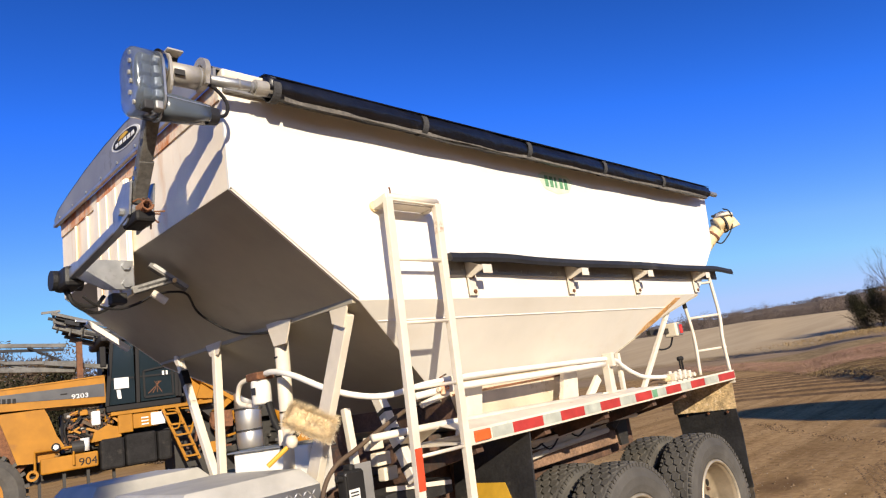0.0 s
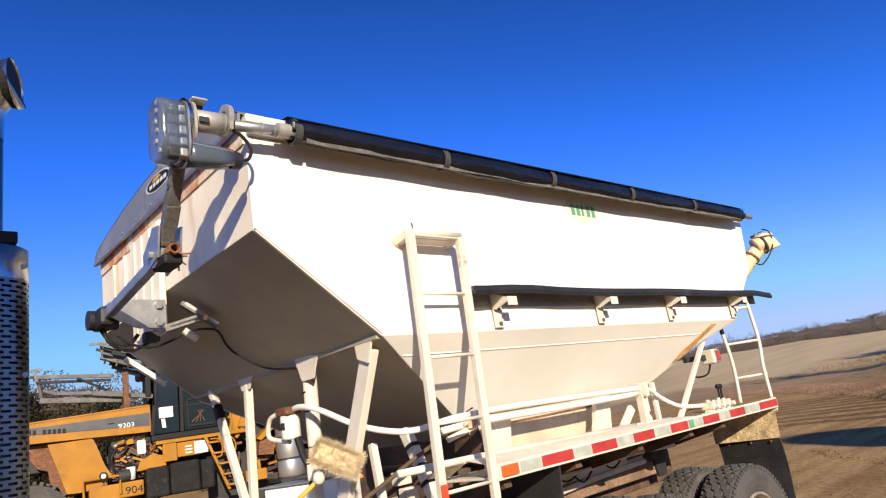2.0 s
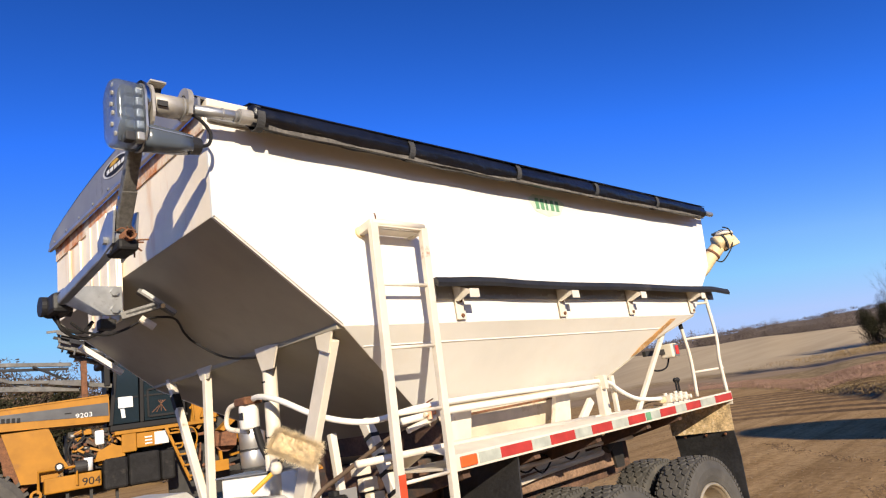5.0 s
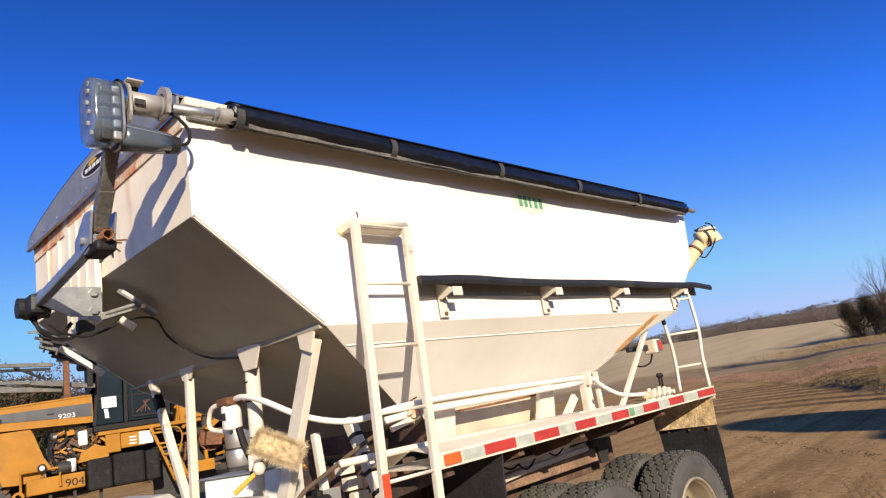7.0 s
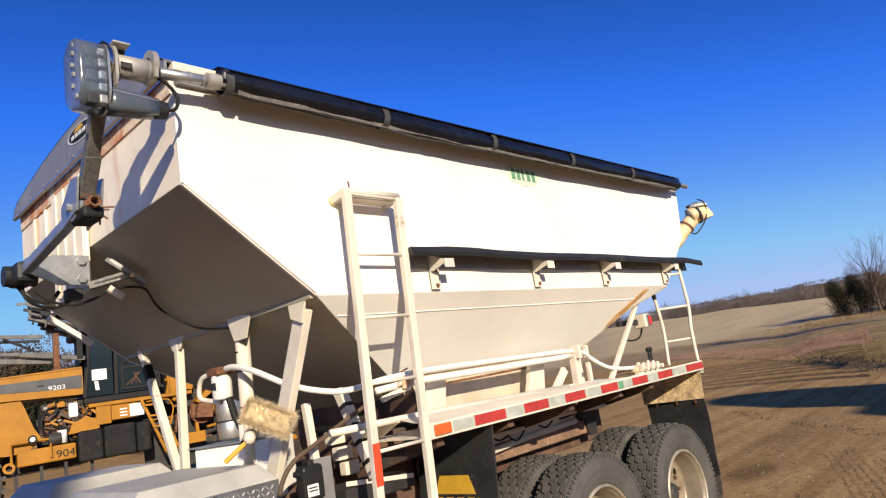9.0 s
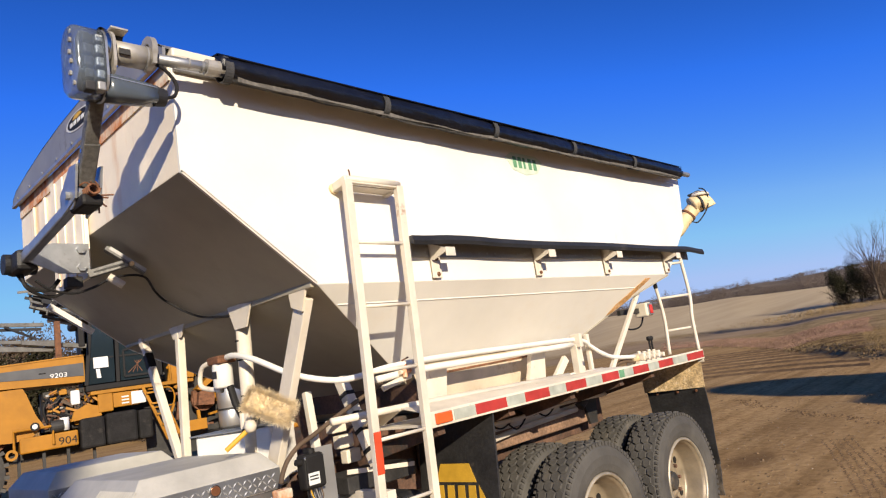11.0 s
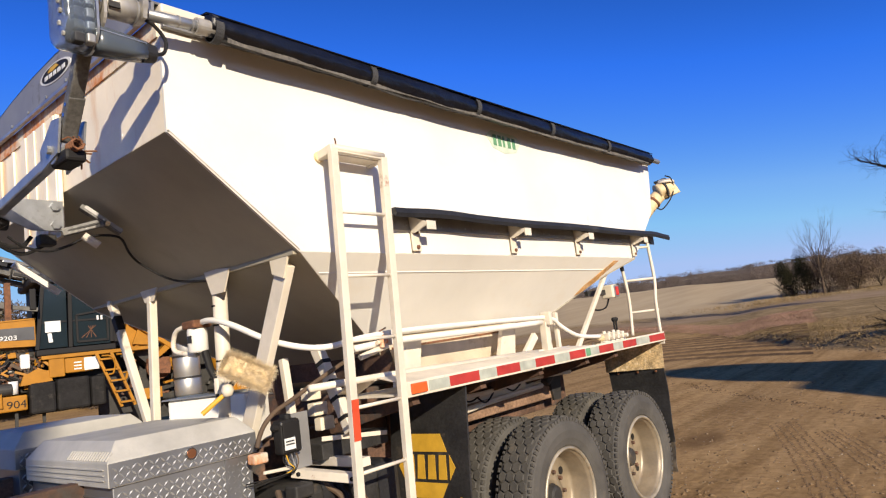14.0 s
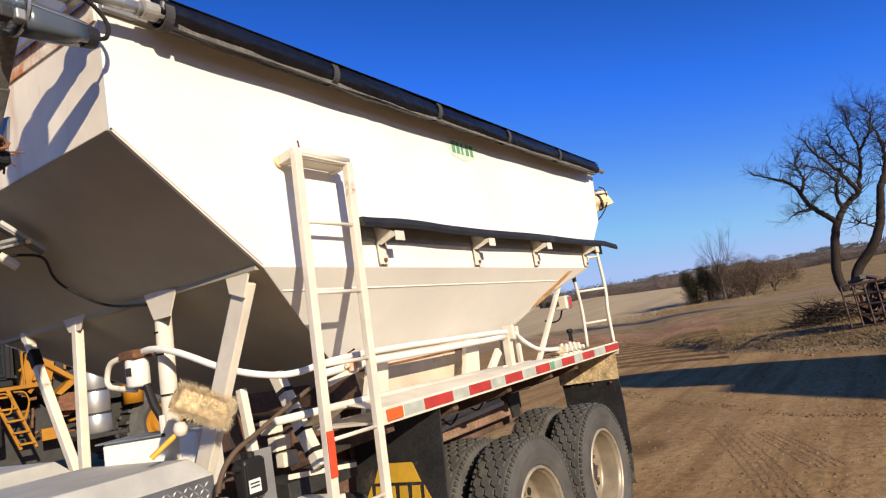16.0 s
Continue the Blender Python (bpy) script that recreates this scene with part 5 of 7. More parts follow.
def tool_box(x0, x1, y0, y1, zb, zt, label):
    t = thing("tool_box", ((x0 + x1) / 2, (y0 + y1) / 2, zb), label, "tool box", "tool boxes")
    part("body", box(B(), x0 + 0.02, x1 - 0.02, y0 + 0.015, y1 - 0.015, zb, zt - 0.16, 0.004), M_TREADPLATE, t)
    bm = B()
    z0, z1, z2 = zt - 0.165, zt - 0.072, zt
    rim = [(x0, y0), (x1, y0), (x1, y1), (x0, y1)]
    c = 0.058
    inn = [(x0 + c, y0 + c), (x1 - c, y0 + c), (x1 - c, y1 - c), (x0 + c, y1 - c)]
    a = [bm.verts.new((*p, z0)) for p in rim]
    b = [bm.verts.new((*p, z1)) for p in rim]
    d = [bm.verts.new((*p, z2)) for p in inn]
    bm.faces.new(a[::-1])
    for i in range(4):
        j = (i + 1) % 4
        bm.faces.new((a[i], a[j], b[j], b[i]))
        bm.faces.new((b[i], b[j], d[j], d[i]))
    bm.faces.new(d)
    bmesh.ops.bevel(bm, geom=list(bm.edges), offset=0.004, segments=2, profile=0.5, affect="EDGES")
    lid = part("lid", bm, M_LID, t, "dusty aluminium lid with bevelled edges")
    part("lid_lip", box(B(), x0 + 0.003, x1 - 0.003, y0 - 0.003, y0 + 0.001, z0 + 0.004, z1 - 0.004), M_TREADPLATE, lid, "diamond-plate lip of the lid")
    # lozenges of the tread plate, on the faces towards -y and -x
    vs, fs = [], []

    def loz(cx, cz, tilt, face):
        ln, wd, hp = 0.0140, 0.0042, 0.0036
        ca, sa = math.cos(tilt), math.sin(tilt)
        base = len(vs)
        for u, v, h in ((-ln, 0, 0), (0, wd, 0), (ln, 0, 0), (0, -wd, 0), (-ln * 0.5, 0, hp), (ln * 0.5, 0, hp)):
            p, q = cx + u * ca - v * sa, cz + u * sa + v * ca
            vs.append((p, face[1] - h, q) if face[0] == "y" else (face[1] - h, p, q))
        for f in ((0, 1, 4), (1, 5, 4), (1, 2, 5), (2, 3, 5), (3, 4, 5), (3, 0, 4)):
            fs.append([base + i for i in f])
    for face, lo, hi, za, zc in ((("y", y0 + 0.0148), x0 + 0.03, x1 - 0.03, zb + 0.02, zt - 0.18), (("y", y0 - 0.0031), x0 + 0.015, x1 - 0.015, zt - 0.160, zt - 0.078)):
        nz, nx = int((zc - za) / 0.023), int((hi - lo) / 0.023)
        for i in range(nx):
            for k in range(nz):
                loz(lo + 0.023 * (i + 0.5), za + 0.023 * (k + 0.5), 0.8 if (i + k) % 2 else -0.8, face)
    mesh = bpy.data.meshes.new("tread_lozenge")
    o = ORIGIN[t.name]
    mesh.from_pydata([(v[0] - o.x, v[1] - o.y, v[2] - o.z) for v in vs], [], fs)
    mesh.materials.append(M_LOZENGE)
    ob = new("tread_lozenge", mesh)
    ob.parent = t
    tagged(ob, kind="stuff")
    return t, lid


near_box, near_lid = tool_box(1.245, 1.885, 2.705, 3.56, 0.78, 1.355, "diamond-plate aluminium tool box with a dusty lid, beside the hopper legs")
lock = part("lock", tube(B(), [(1.572, 2.705, 1.250), (1.572, 2.690, 1.250)], 0.019, 16), M_COPPER, near_lid, "small copper-coloured lock")
for i in range(16):
    y = 2.725 + i * 0.024
    part("lid_crimp", bar(B(), (1.246, y, 1.288), (1.270, y, 1.318), 0.009, 0.008, (1, 0, 0)), M_LID, near_lid)
for k in range(3):
    part("side_rib", box(B(), 1.2395, 1.246, 2.74, 3.53, 1.215 + 0.02 * k, 1.219 + 0.02 * k), M_LID, near_lid)
    part("side_rib", box(B(), 1.2595, 1.266, 2.76, 3.50, 1.145 - 0.05 * k, 1.150 - 0.05 * k), M_TREADPLATE, near_box)
part("lock_bezel", lathe(B(), [(0, 0.019), (0, 0.026), (-0.008, 0.024), (-0.008, 0.019)], (1.572, 2.7005, 1.250), "y", 20), M_CHROME, lock)
part("hasp_plate", box(B(), 1.73, 1.80, 2.7165, 2.7198, 0.85, 1.22), M_TREADPLATE, near_box)
tool_box(1.22, 1.84, 3.62, 4.30, 0.78, 1.40, "second aluminium tool box with a worn dusty lid")
cradle = thing("box_cradle", (1.5, 3.4, 0.7), "dark steel cradle under the two tool boxes", "cradle")
for y in (2.8, 3.9):
    part("cradle_beam", box(B(), 1.15, 1.95, y, y + 0.08, 0.70, 0.78, 0.004), M_DARK, cradle)
part("cradle_post", box(B(), 1.45, 1.55, 2.99, 3.05, 0.70, 0.95), M_DARK, cradle)

# ---- small things at the hopper legs ----
turn = Matrix.Translation((1.90, 3.13, 0)) @ Matrix.Rotation(radians(25), 4, "Z")
solid("white_pump_box", box(B(), 0.0, 0.22, -0.22, 0.22, 1.16, 1.445, 0.012, turn), M_WHITE, "white-painted pump base standing on the frame", "pump box", (2.0, 3.1, 1.16))
filt = thing("oil_filter", (1.90, 3.14, 1.6), "white spin-on hydraulic filter with a rusty head", "filter")
part("canister", lathe(B(), [(1.665, 0.0), (1.665, 0.042), (1.675, 0.049), (1.77, 0.049), (1.785, 0.045), (1.785, 0.0)], (1.89, 3.14, 0), "z", 28), M_WHITE, filt, "", True)
part("print", box(B(), 1.8402, 1.842, 3.11, 3.15, 1.715, 1.75), M_GREY, filt, "faded print on the canister")
part("head", box(B(), 1.84, 1.94, 3.08, 3.20, 1.785, 1.825, 0.01), M_RUST, filt, "rusty filter head")
part("hose", tube(B(), curve([(1.89, 3.20, 1.805), (1.87, 3.30, 1.79), (1.87, 3.345, 1.73), (1.87, 3.33, 1.69), (1.88, 3.27, 1.672), (1.90, 3.18, 1.655)]), 0.0125, 12), M_WHITE_WORN, filt, "short white looped hose", True)
part("stem", tube(B(), [(1.90, 3.10, 1.67), (1.91, 3.08, 1.58), (1.93, 3.05, 1.50), (1.93, 3.05, 1.44)], 0.018, 10), M_CABLE, filt)
part("fitting", tube(B(), [(1.93, 3.05, 1.455), (1.93, 3.05, 1.53)], 0.022, 10), M_WHITE_WORN, filt)
solid("pump_tray", box(B(), -0.02, 0.22, -0.15, 0.24, 1.446, 1.454, 0.003, turn), M_STEEL, "thin grey tray on the pump base", "tray", (2.0, 3.2, 1.446))

brush = thing("wash_brush", (1.83, 2.66, 1.45), "straw-coloured truck wash brush with a yellow handle hung on the leg", "brush")
bc = Vector((1.835, 2.655, 1.545))
ax = Vector((0.78, -0.42, -0.50)).normalized()
face_n = Vector((-0.45, -0.85, 0.15)).normalized()
face_n = (face_n - ax * face_n.dot(ax)).normalized()
sd = ax.cross(face_n).normalized()
m = Matrix(((ax.x, sd.x, face_n.x, bc.x), (ax.y, sd.y, face_n.y, bc.y), (ax.z, sd.z, face_n.z, bc.z), (0, 0, 0, 1)))
part("head_block", box(B(), -0.115, 0.115, -0.045, 0.045, -0.045, 0.0, 0.015, m), M_DARK, brush, "dark brush block")
random.seed(12)
vs, fs = [], []
for i in range(16000):
    u, v = random.uniform(-0.096, 0.096), random.uniform(-0.042, 0.042)
    root = Vector((u, v, random.uniform(-0.02, 0.0)))
    d = Vector((u * 4.5 + random.gauss(0, 0.22), v * 10.0 + random.gauss(0, 0.22), 0.6 + random.random() * 0.5)).normalized()
    tip = root + d * random.uniform(0.046, 0.062)
    w = Vector((random.gauss(0, 1), random.gauss(0, 1), 0)).normalized() * 0.0011
    k = len(vs)
    vs += [m @ (root - w), m @ (root + w), m @ tip]
    fs.append((k, k + 1, k + 2))
mesh = bpy.data.meshes.new("bristle")
mesh.from_pydata([v - ORIGIN[brush.name] for v in vs], [], fs)
mesh.materials.append(M_BRISTLE)
ob = new("bristle", mesh)
ob.parent = brush
tagged(ob, "worn straw bristles", kind="stuff")
bm = box(B(), -0.10, 0.10, -0.042, 0.042, -0.01, 0.026, 0.014, m)
part("bristle_core", bm, M_BRISTLE, brush)
part("socket", lathe(B(), [(-0.028, 0.0), (-0.024, 0.020), (0, 0.028), (0.024, 0.020), (0.028, 0.0)], (1.765, 2.705, 1.478), "z", 16), M_WHITE_WORN, brush, "grey-white ball socket", True)
part("handle", tube(B(), [(1.765, 2.715, 1.468), (1.675, 2.77, 1.392)], 0.0105, 12), M_LOGO, brush, "yellow pole")
part("neck", tube(B(), [(1.765, 2.705, 1.485), (1.80, 2.69, 1.52)], 0.012, 10), M_DARK, brush)

ctl = thing("control_box", (2.02, 2.62, 1.14), "small black electric control box on a grey plate with cables", "control box")
part("back_plate", box(B(), 1.985, 2.13, 2.640, 2.648, 1.08, 1.33, 0.003), M_DULL, ctl)
part("case", box(B(), 1.926, 2.032, 2.575, 2.640, 1.165, 1.315, 0.012), M_CABLE, ctl)
for px, pz in ((1.933, 1.30), (2.024, 1.30), (2.026, 1.18)):
    part("case_screw", bolt(B(), (px, 2.575, pz), 0.006), M_STEEL, ctl)
part("cable_gland", tube(B(), [(1.90, 2.60, 1.29), (1.95, 2.60, 1.28)], 0.014, 10), M_CABLE, ctl)
part("cable_gland", tube(B(), [(1.985, 2.60, 1.315), (1.985, 2.60, 1.335)], 0.016, 10), M_CABLE, ctl)
part("case_lid", box(B(), 1.933, 2.025, 2.567, 2.575, 1.175, 1.305, 0.003), M_CABLE, ctl)
part("case_label", box(B(), 1.935, 1.992, 2.5645, 2.567, 1.186, 1.236), M_PALE, ctl, "small white label")
for k in range(2):
    part("label_bar", box(B(), 1.941, 1.985, 2.563, 2.5645, 1.206 + 0.013 * k, 1.212 + 0.013 * k), M_GREY, ctl)
part("mount_lug", box(B(), 1.968, 1.996, 2.590, 2.640, 1.310, 1.338, 0.006), M_CABLE, ctl)
for k, wire in enumerate((M_CABLE, M_LOGO, M_CABLE, M_DULL, M_CABLE, M_HOSE)):
    x = 1.945 + 0.013 * k
    run = [(x, 2.60, 1.175), (x + 0.01 * (k % 2), 2.595, 1.13), (1.985 + 0.004 * k, 2.59, 1.10), (1.96 + 0.01 * k, 2.63, 1.075)]
    part("cable", tube(B(), curve(run if k % 2 else run + [(1.80 + 0.01 * k, 2.68, 1.07 - 0.006 * k)]), 0.003, 6), wire, ctl)
solid("brown_hose", tube(B(), curve([(1.818, 2.60, 1.222), (1.832, 2.60, 1.262), (1.866, 2.60, 1.312), (1.927, 2.60, 1.358), (2.02, 2.60, 1.394), (2.168, 2.60, 1.457), (2.332, 2.61, 1.517), (2.50, 2.66, 1.56)]), 0.0105, 12), M_HOSE, "brown rubber hose curving up beside the ladder", "hose", (2.0, 2.6, 1.2), smooth=True)
junk = thing("hose_bundle", (1.95, 2.55, 0.9), "tangle of dark hoses and fittings below the tool box", "hoses")
random.seed(8)
for k in range(7):
    x = 1.90 + 0.07 * k
    part("hose", tube(B(), curve([(x, 2.60, 1.02), (x + random.uniform(-0.06, 0.06), 2.50, 0.92), (x + random.uniform(-0.1, 0.1), 2.52, 0.80), (x + 0.1, 2.60, 0.74)]), 0.013, 7), M_CABLE if k % 3 else M_HOSE, junk)
part("elbow_fitting", box(B(), 1.92, 2.02, 2.50, 2.58, 0.98, 1.04, 0.01), M_DARK, junk)

# ---- exhaust stack beside the cab ----
stack = thing("exhaust_stack", (0.52, 2.68, 1.0), "chrome exhaust stack with a slotted heat guard and curved tip", "exhaust stack")
SX, SY = 0.54, 2.68
part("pipe", tube(B(), [(SX, SY, 1.0), (SX, SY, 2.90)], 0.045, 24), M_CHROME, stack, "", True)
tip = curve([Vector((SX, SY, 2.88)), Vector((SX, SY, 2.97)), Vector((SX + 0.008, SY - 0.004, 3.03)), Vector((SX + 0.034, SY - 0.016, 3.090)), Vector((SX + 0.076, SY - 0.036, 3.112))])
way = Vector((0.90, -0.43, 0.03)).normalized()
bm = B()
prev = None
for i, p in enumerate(tip):
    f = i / (len(tip) - 1)
    if 0 < i < len(tip) - 1:
        d = (tip[i + 1] - tip[i - 1]).normalized()
    else:
        d = way if i else Vector((0, 0, 1))
    e1 = Vector((0, 1, 0)) - d * d.y
    e1.normalize()
    e2 = d.cross(e1)
    r = 0.046 + 0.052 * f ** 2.2
    ring = [bm.verts.new(p + r * (math.cos(2 * math.pi * k / 32) * e1 + math.sin(2 * math.pi * k / 32) * e2)) for k in range(32)]
    if prev:
        for k in range(32):
            bm.faces.new((prev[k], prev[(k + 1) % 32], ring[(k + 1) % 32], ring[k]))
    prev = ring
part("tip", bm, M_CHROME, stack, "flared chrome tip", True)
# black disc closes the tip so that its hollow looks dark
part("tip_bore", tube(B(), [tip[-1] - way * 0.03, tip[-1] - way * 0.006], 0.088, 28, 0.094), M_CABLE, stack, "black disc standing for the dark bore")
# made dark and wide so that the guard's slots look dark
part("muffler", tube(B(), [(SX, SY, 1.05), (SX, SY, 2.40)], 0.116, 32), M_DARK, stack, "dark silencer filling the guard behind its slots", True)
vs, fs = [], []
GR, n_a, n_z = 0.123, 96, 147
zlo, zhi = 1.05, 2.33
for i in range(n_z + 1):
    for k in range(n_a):
        a = 2 * math.pi * k / n_a
        vs.append((GR * math.cos(a), GR * math.sin(a), zlo + (zhi - zlo) * i / n_z - 1.0))
for i in range(n_z):
    for k in range(n_a):
        if i % 2 == 1 and (k + (3 if (i // 2) % 2 else 0)) % 6 in (0, 1, 2, 3) and 0 < i < n_z - 1:
            continue
        fs.append((i * n_a + k, i * n_a + (k + 1) % n_a, (i + 1) * n_a + (k + 1) % n_a, (i + 1) * n_a + k))
mesh = bpy.data.meshes.new("heat_guard")
mesh.from_pydata([(x + SX - 0.52, y + SY - 2.68, z) for x, y, z in vs], [], fs)
mesh.materials.append(M_GUARD)
ob = new("heat_guard", mesh)
ob.parent = stack
mod = ob.modifiers.new("thickness", "SOLIDIFY")
mod.thickness = 0.003
tagged(ob, "slotted chrome heat guard")
part("guard_cap", lathe(B(), [(2.33, GR), (2.445, GR), (2.457, GR - 0.02), (2.457, 0.05)], (SX, SY, 0), "z", 48), M_CHROME, stack, "plain chrome collar", True)
part("guard_clip", box(B(), SX + 0.02, SX + 0.075, SY - 0.10, SY - 0.06, 2.457, 2.50, 0.005), M_CABLE, stack, "black clip")
for z in (1.2, 1.6, 2.0, 2.38):
    part("guard_screw", bolt(B(), (SX + GR * 0.8, SY - GR * 0.62, z), 0.010), M_STEEL, stack)
part("stack_bracket", box(B(), SX - 0.04, SX + 0.04, SY, 3.0, 1.0, 1.06, 0.004), M_DARK, stack)

# ---- yellow spreader machine parked behind ----
TY = 16.0
mach = thing("spreader_machine", (5.44, TY, 0.0), "large yellow self-propelled field spreader with a dark cab and folded booms", "farm machine")


def big_wheel(x, y, r, w):
    wh = part("wheel", lathe(B(), [(0.10, 0.0), (0.10, r * 0.30), (0.18, r * 0.36), (0.16, r * 0.5), (0.06, r * 0.52)], (x, y, r), "y", 28), M_YELLOW, mach, "yellow wheel disc")
    bm = lathe(B(), [(0.06, r * 0.5), (0.0, r * 0.6), (-0.02, r * 0.78), (0.05, r * 0.92), (w / 2, r * 0.95), (w - 0.05, r * 0.92), (w + 0.02, r * 0.78), (w, r * 0.6), (w - 0.06, r * 0.5)], (x, y, r), "y", 40)
    part("tyre", bm, M_TYRE, wh, "wide lugged flotation tyre")
    for k in range(22):
        for s in (0, 1):
            a = 2 * math.pi * (k + 0.5 * s) / 22
            y0, y1 = (0.02, w / 2) if s == 0 else (w / 2, w - 0.02)
            rot = Matrix.Translation((x, y, r)) @ Matrix.Rotation(a, 4, "Y")
            part("tread_lug", box(B(), -0.035, 0.035, y0, y1, r * 0.9, r, 0, rot), M_TYRE, wh)


big_wheel(3.05, TY + 0.1, 0.92, 0.9)
big_wheel(10.1, TY - 0.05, 0.95, 0.95)
big_wheel(10.1, TY + 2.0, 0.95, 0.95)
keg = part("stainless_tank", lathe(B(), [(0.98, 0.0), (0.98, 0.28), (1.03, 0.31), (1.38, 0.31), (1.40, 0.30), (1.46, 0.30), (1.48, 0.31), (1.88, 0.31), (1.91, 0.30), (1.96, 0.30), (1.98, 0.31), (2.4, 0.30), (2.55, 0.24), (2.6, 0.0)], (8.48, TY - 0.2, 0), "z", 32), M_KEG, mach, "shiny stainless steel tank with ribbed bands", True)
part("tank_handle", tube(B(), curve([(8.3, TY - 0.2, 2.5), (8.35, TY - 0.2, 2.74), (8.6, TY - 0.2, 2.74), (8.65, TY - 0.2, 2.5)]), 0.03, 8), M_CHROME, keg)
part("tank_shelf", box(B(), 8.1, 9.0, TY - 0.55, TY + 0.8, 0.90, 0.98, 0.01), M_DARK, mach)
part("drum", lathe(B(), [(1.5, 0.0), (1.5, 0.22), (2.0, 0.22), (2.05, 0.0)], (9.35, TY - 0.1, 0), "z", 20), M_YELLOW, mach, "yellow drum", True)
part("hood", prism(B(), [(1.3, 2.655), (1.3, 2.955), (3.05, 3.022), (5.42, 3.108), (5.42, 2.515), (3.05, 2.595)], "y", TY, TY + 1.2), M_YELLOW, mach, "long yellow engine hood")
part("hood_stripe", prism(B(), [(1.3, 2.865), (1.3, 2.885), (3.05, 2.907), (5.40, 2.936), (5.40, 2.652), (3.05, 2.774)], "y", TY - 0.012, TY - 0.002), M_BAND, mach, "dark grey band along the hood")
part("hood_lip", prism(B(), [(1.3, 2.958), (3.05, 3.030), (5.44, 3.12), (5.44, 3.09), (3.05, 3.0), (1.3, 2.928)], "y", TY - 0.02, TY + 0.02), M_YELLOW, mach)
part("hood_vent", box(B(), 4.55, 4.68, TY - 0.016, TY - 0.012, 2.785, 2.812), M_CABLE, mach)
words("hood_number", "9203", 0.135, pose(4.92, TY - 0.016, 2.72, 90, 0, 0) @ pose(0, 0, 0, 0, 0, 1), M_PALE, mach, 0.003, 1.25)
for k in range(11):
    if k != 5:
        x = 2.785 + 0.09 * k
        z = 2.777 - 0.075 * (x - 3.04)
        part("name_bar", box(B(), x, x + 0.062, TY - 0.016, TY - 0.012, z, z + 0.095), M_CABLE, mach, "black block in place of a letter")
part("cowl", prism(B(), [(3.41, 2.535), (4.25, 2.54), (4.31, 2.42), (4.47, 1.95), (4.60, 1.72), (4.35, 1.48), (4.0, 1.46), (3.75, 1.48)], "y", TY + 0.05, TY + 0.12), M_YELLOW, mach, "yellow front fender cowl")
part("inner_fender", prism(B(), [(2.9, 2.56), (3.6, 2.56), (3.85, 1.9), (3.95, 1.45), (3.72, 1.25), (3.62, 1.62), (3.46, 1.72), (3.42, 2.0), (3.22, 2.08)], "y", TY + 0.25, TY + 0.45), M_RUST, mach, "brown inner fender plate")
part("hood_side", box(B(), 2.3, 4.2, TY + 0.5, TY + 1.1, 2.0, 2.64, 0.02), M_DARK, mach)
part("front_step", box(B(), 4.15, 5.22, TY - 0.05, TY + 0.5, 1.20, 1.52, 0.03), M_YELLOW, mach)
part("step_rail", tube(B(), [(4.05, TY - 0.08, 1.25), (4.05, TY - 0.08, 1.68), (4.75, TY - 0.08, 1.68), (4.75, TY - 0.08, 1.3)], 0.03, 8), M_YELLOW, mach)
words("unit_number", "904", 0.22, pose(5.02, TY - 0.055, 1.33, 90, 0, 0), M_CABLE, mach, 0.003, 1.1)
hl = part("headlamp", lathe(B(), [(0.0, 0.0), (0.0, 0.085), (0.12, 0.07), (0.14, 0.0)], (4.42, TY - 0.18, 1.72), "y", 18), M_CABLE, mach, "round work lamp")
part("lens", tube(B(), [(4.42, TY - 0.182, 1.72), (4.42, TY - 0.186, 1.72)], 0.05, 18), M_PALE, hl)
part("bumper_hook", lathe(B(), [(-0.02, 0.06), (0.02, 0.06), (0.02, 0.11), (-0.02, 0.11), (-0.02, 0.06)], (4.0, TY - 0.1, 1.22), "y", 16), M_YELLOW, mach)
# engine bay
part("engine_block", box(B(), 4.62, 5.55, TY + 0.25, TY + 1.0, 1.55, 2.42, 0.04), M_DARK, mach, "greasy dark engine")
random.seed(21)
for k in range(80):
    x, z = random.uniform(4.55, 5.5), random.uniform(1.6, 2.35)
    s = random.uniform(0.02, 0.10)
    part("engine_part", box(B(), x, x + s * random.uniform(0.8, 1.8), TY + 0.12 + random.random() * 0.1, TY + 0.26, z, z + s, 0.01), random.choice((M_DARK, M_RUST, M_RUST, M_FRAME, M_YELLOW, M_YELLOW, M_HOSE, M_DULL)), mach)
for k in range(8):
    x = 4.6 + 0.11 * k
    part("engine_hose", tube(B(), curve([(x, TY + 0.1, 2.3 - 0.03 * (k % 3)), (x + random.uniform(-0.2, 0.3), TY + 0.05, 2.05), (x + random.uniform(-0.1, 0.3), TY + 0.1, 1.75)]), 0.025, 6), random.choice((M_CABLE, M_CABLE, M_HOSE, M_DARK)), mach)
part("coolant_bottle", box(B(), 5.12, 5.30, TY - 0.02, TY + 0.12, 2.05, 2.36, 0.03), M_PALE, mach, "white plastic bottle")
part("filter_can", tube(B(), [(4.98, TY + 0.02, 1.55), (4.98, TY + 0.02, 1.82)], 0.09, 16), M_PALE, mach, "white filter can", True)
part("air_can", tube(B(), [(4.72, TY + 0.0, 1.66), (4.95, TY + 0.0, 1.66)], 0.13, 18), M_DARK, mach)
part("side_panel", box(B(), 5.64, 5.94, TY - 0.04, TY + 0.1, 1.80, 2.20, 0.02), M_YELLOW, mach)
part("side_panel", prism(B(), [(5.1, 1.70), (5.7, 1.74), (5.66, 1.96), (5.40, 2.02), (5.16, 1.90)], "y", TY - 0.02, TY + 0.12), M_YELLOW, mach)
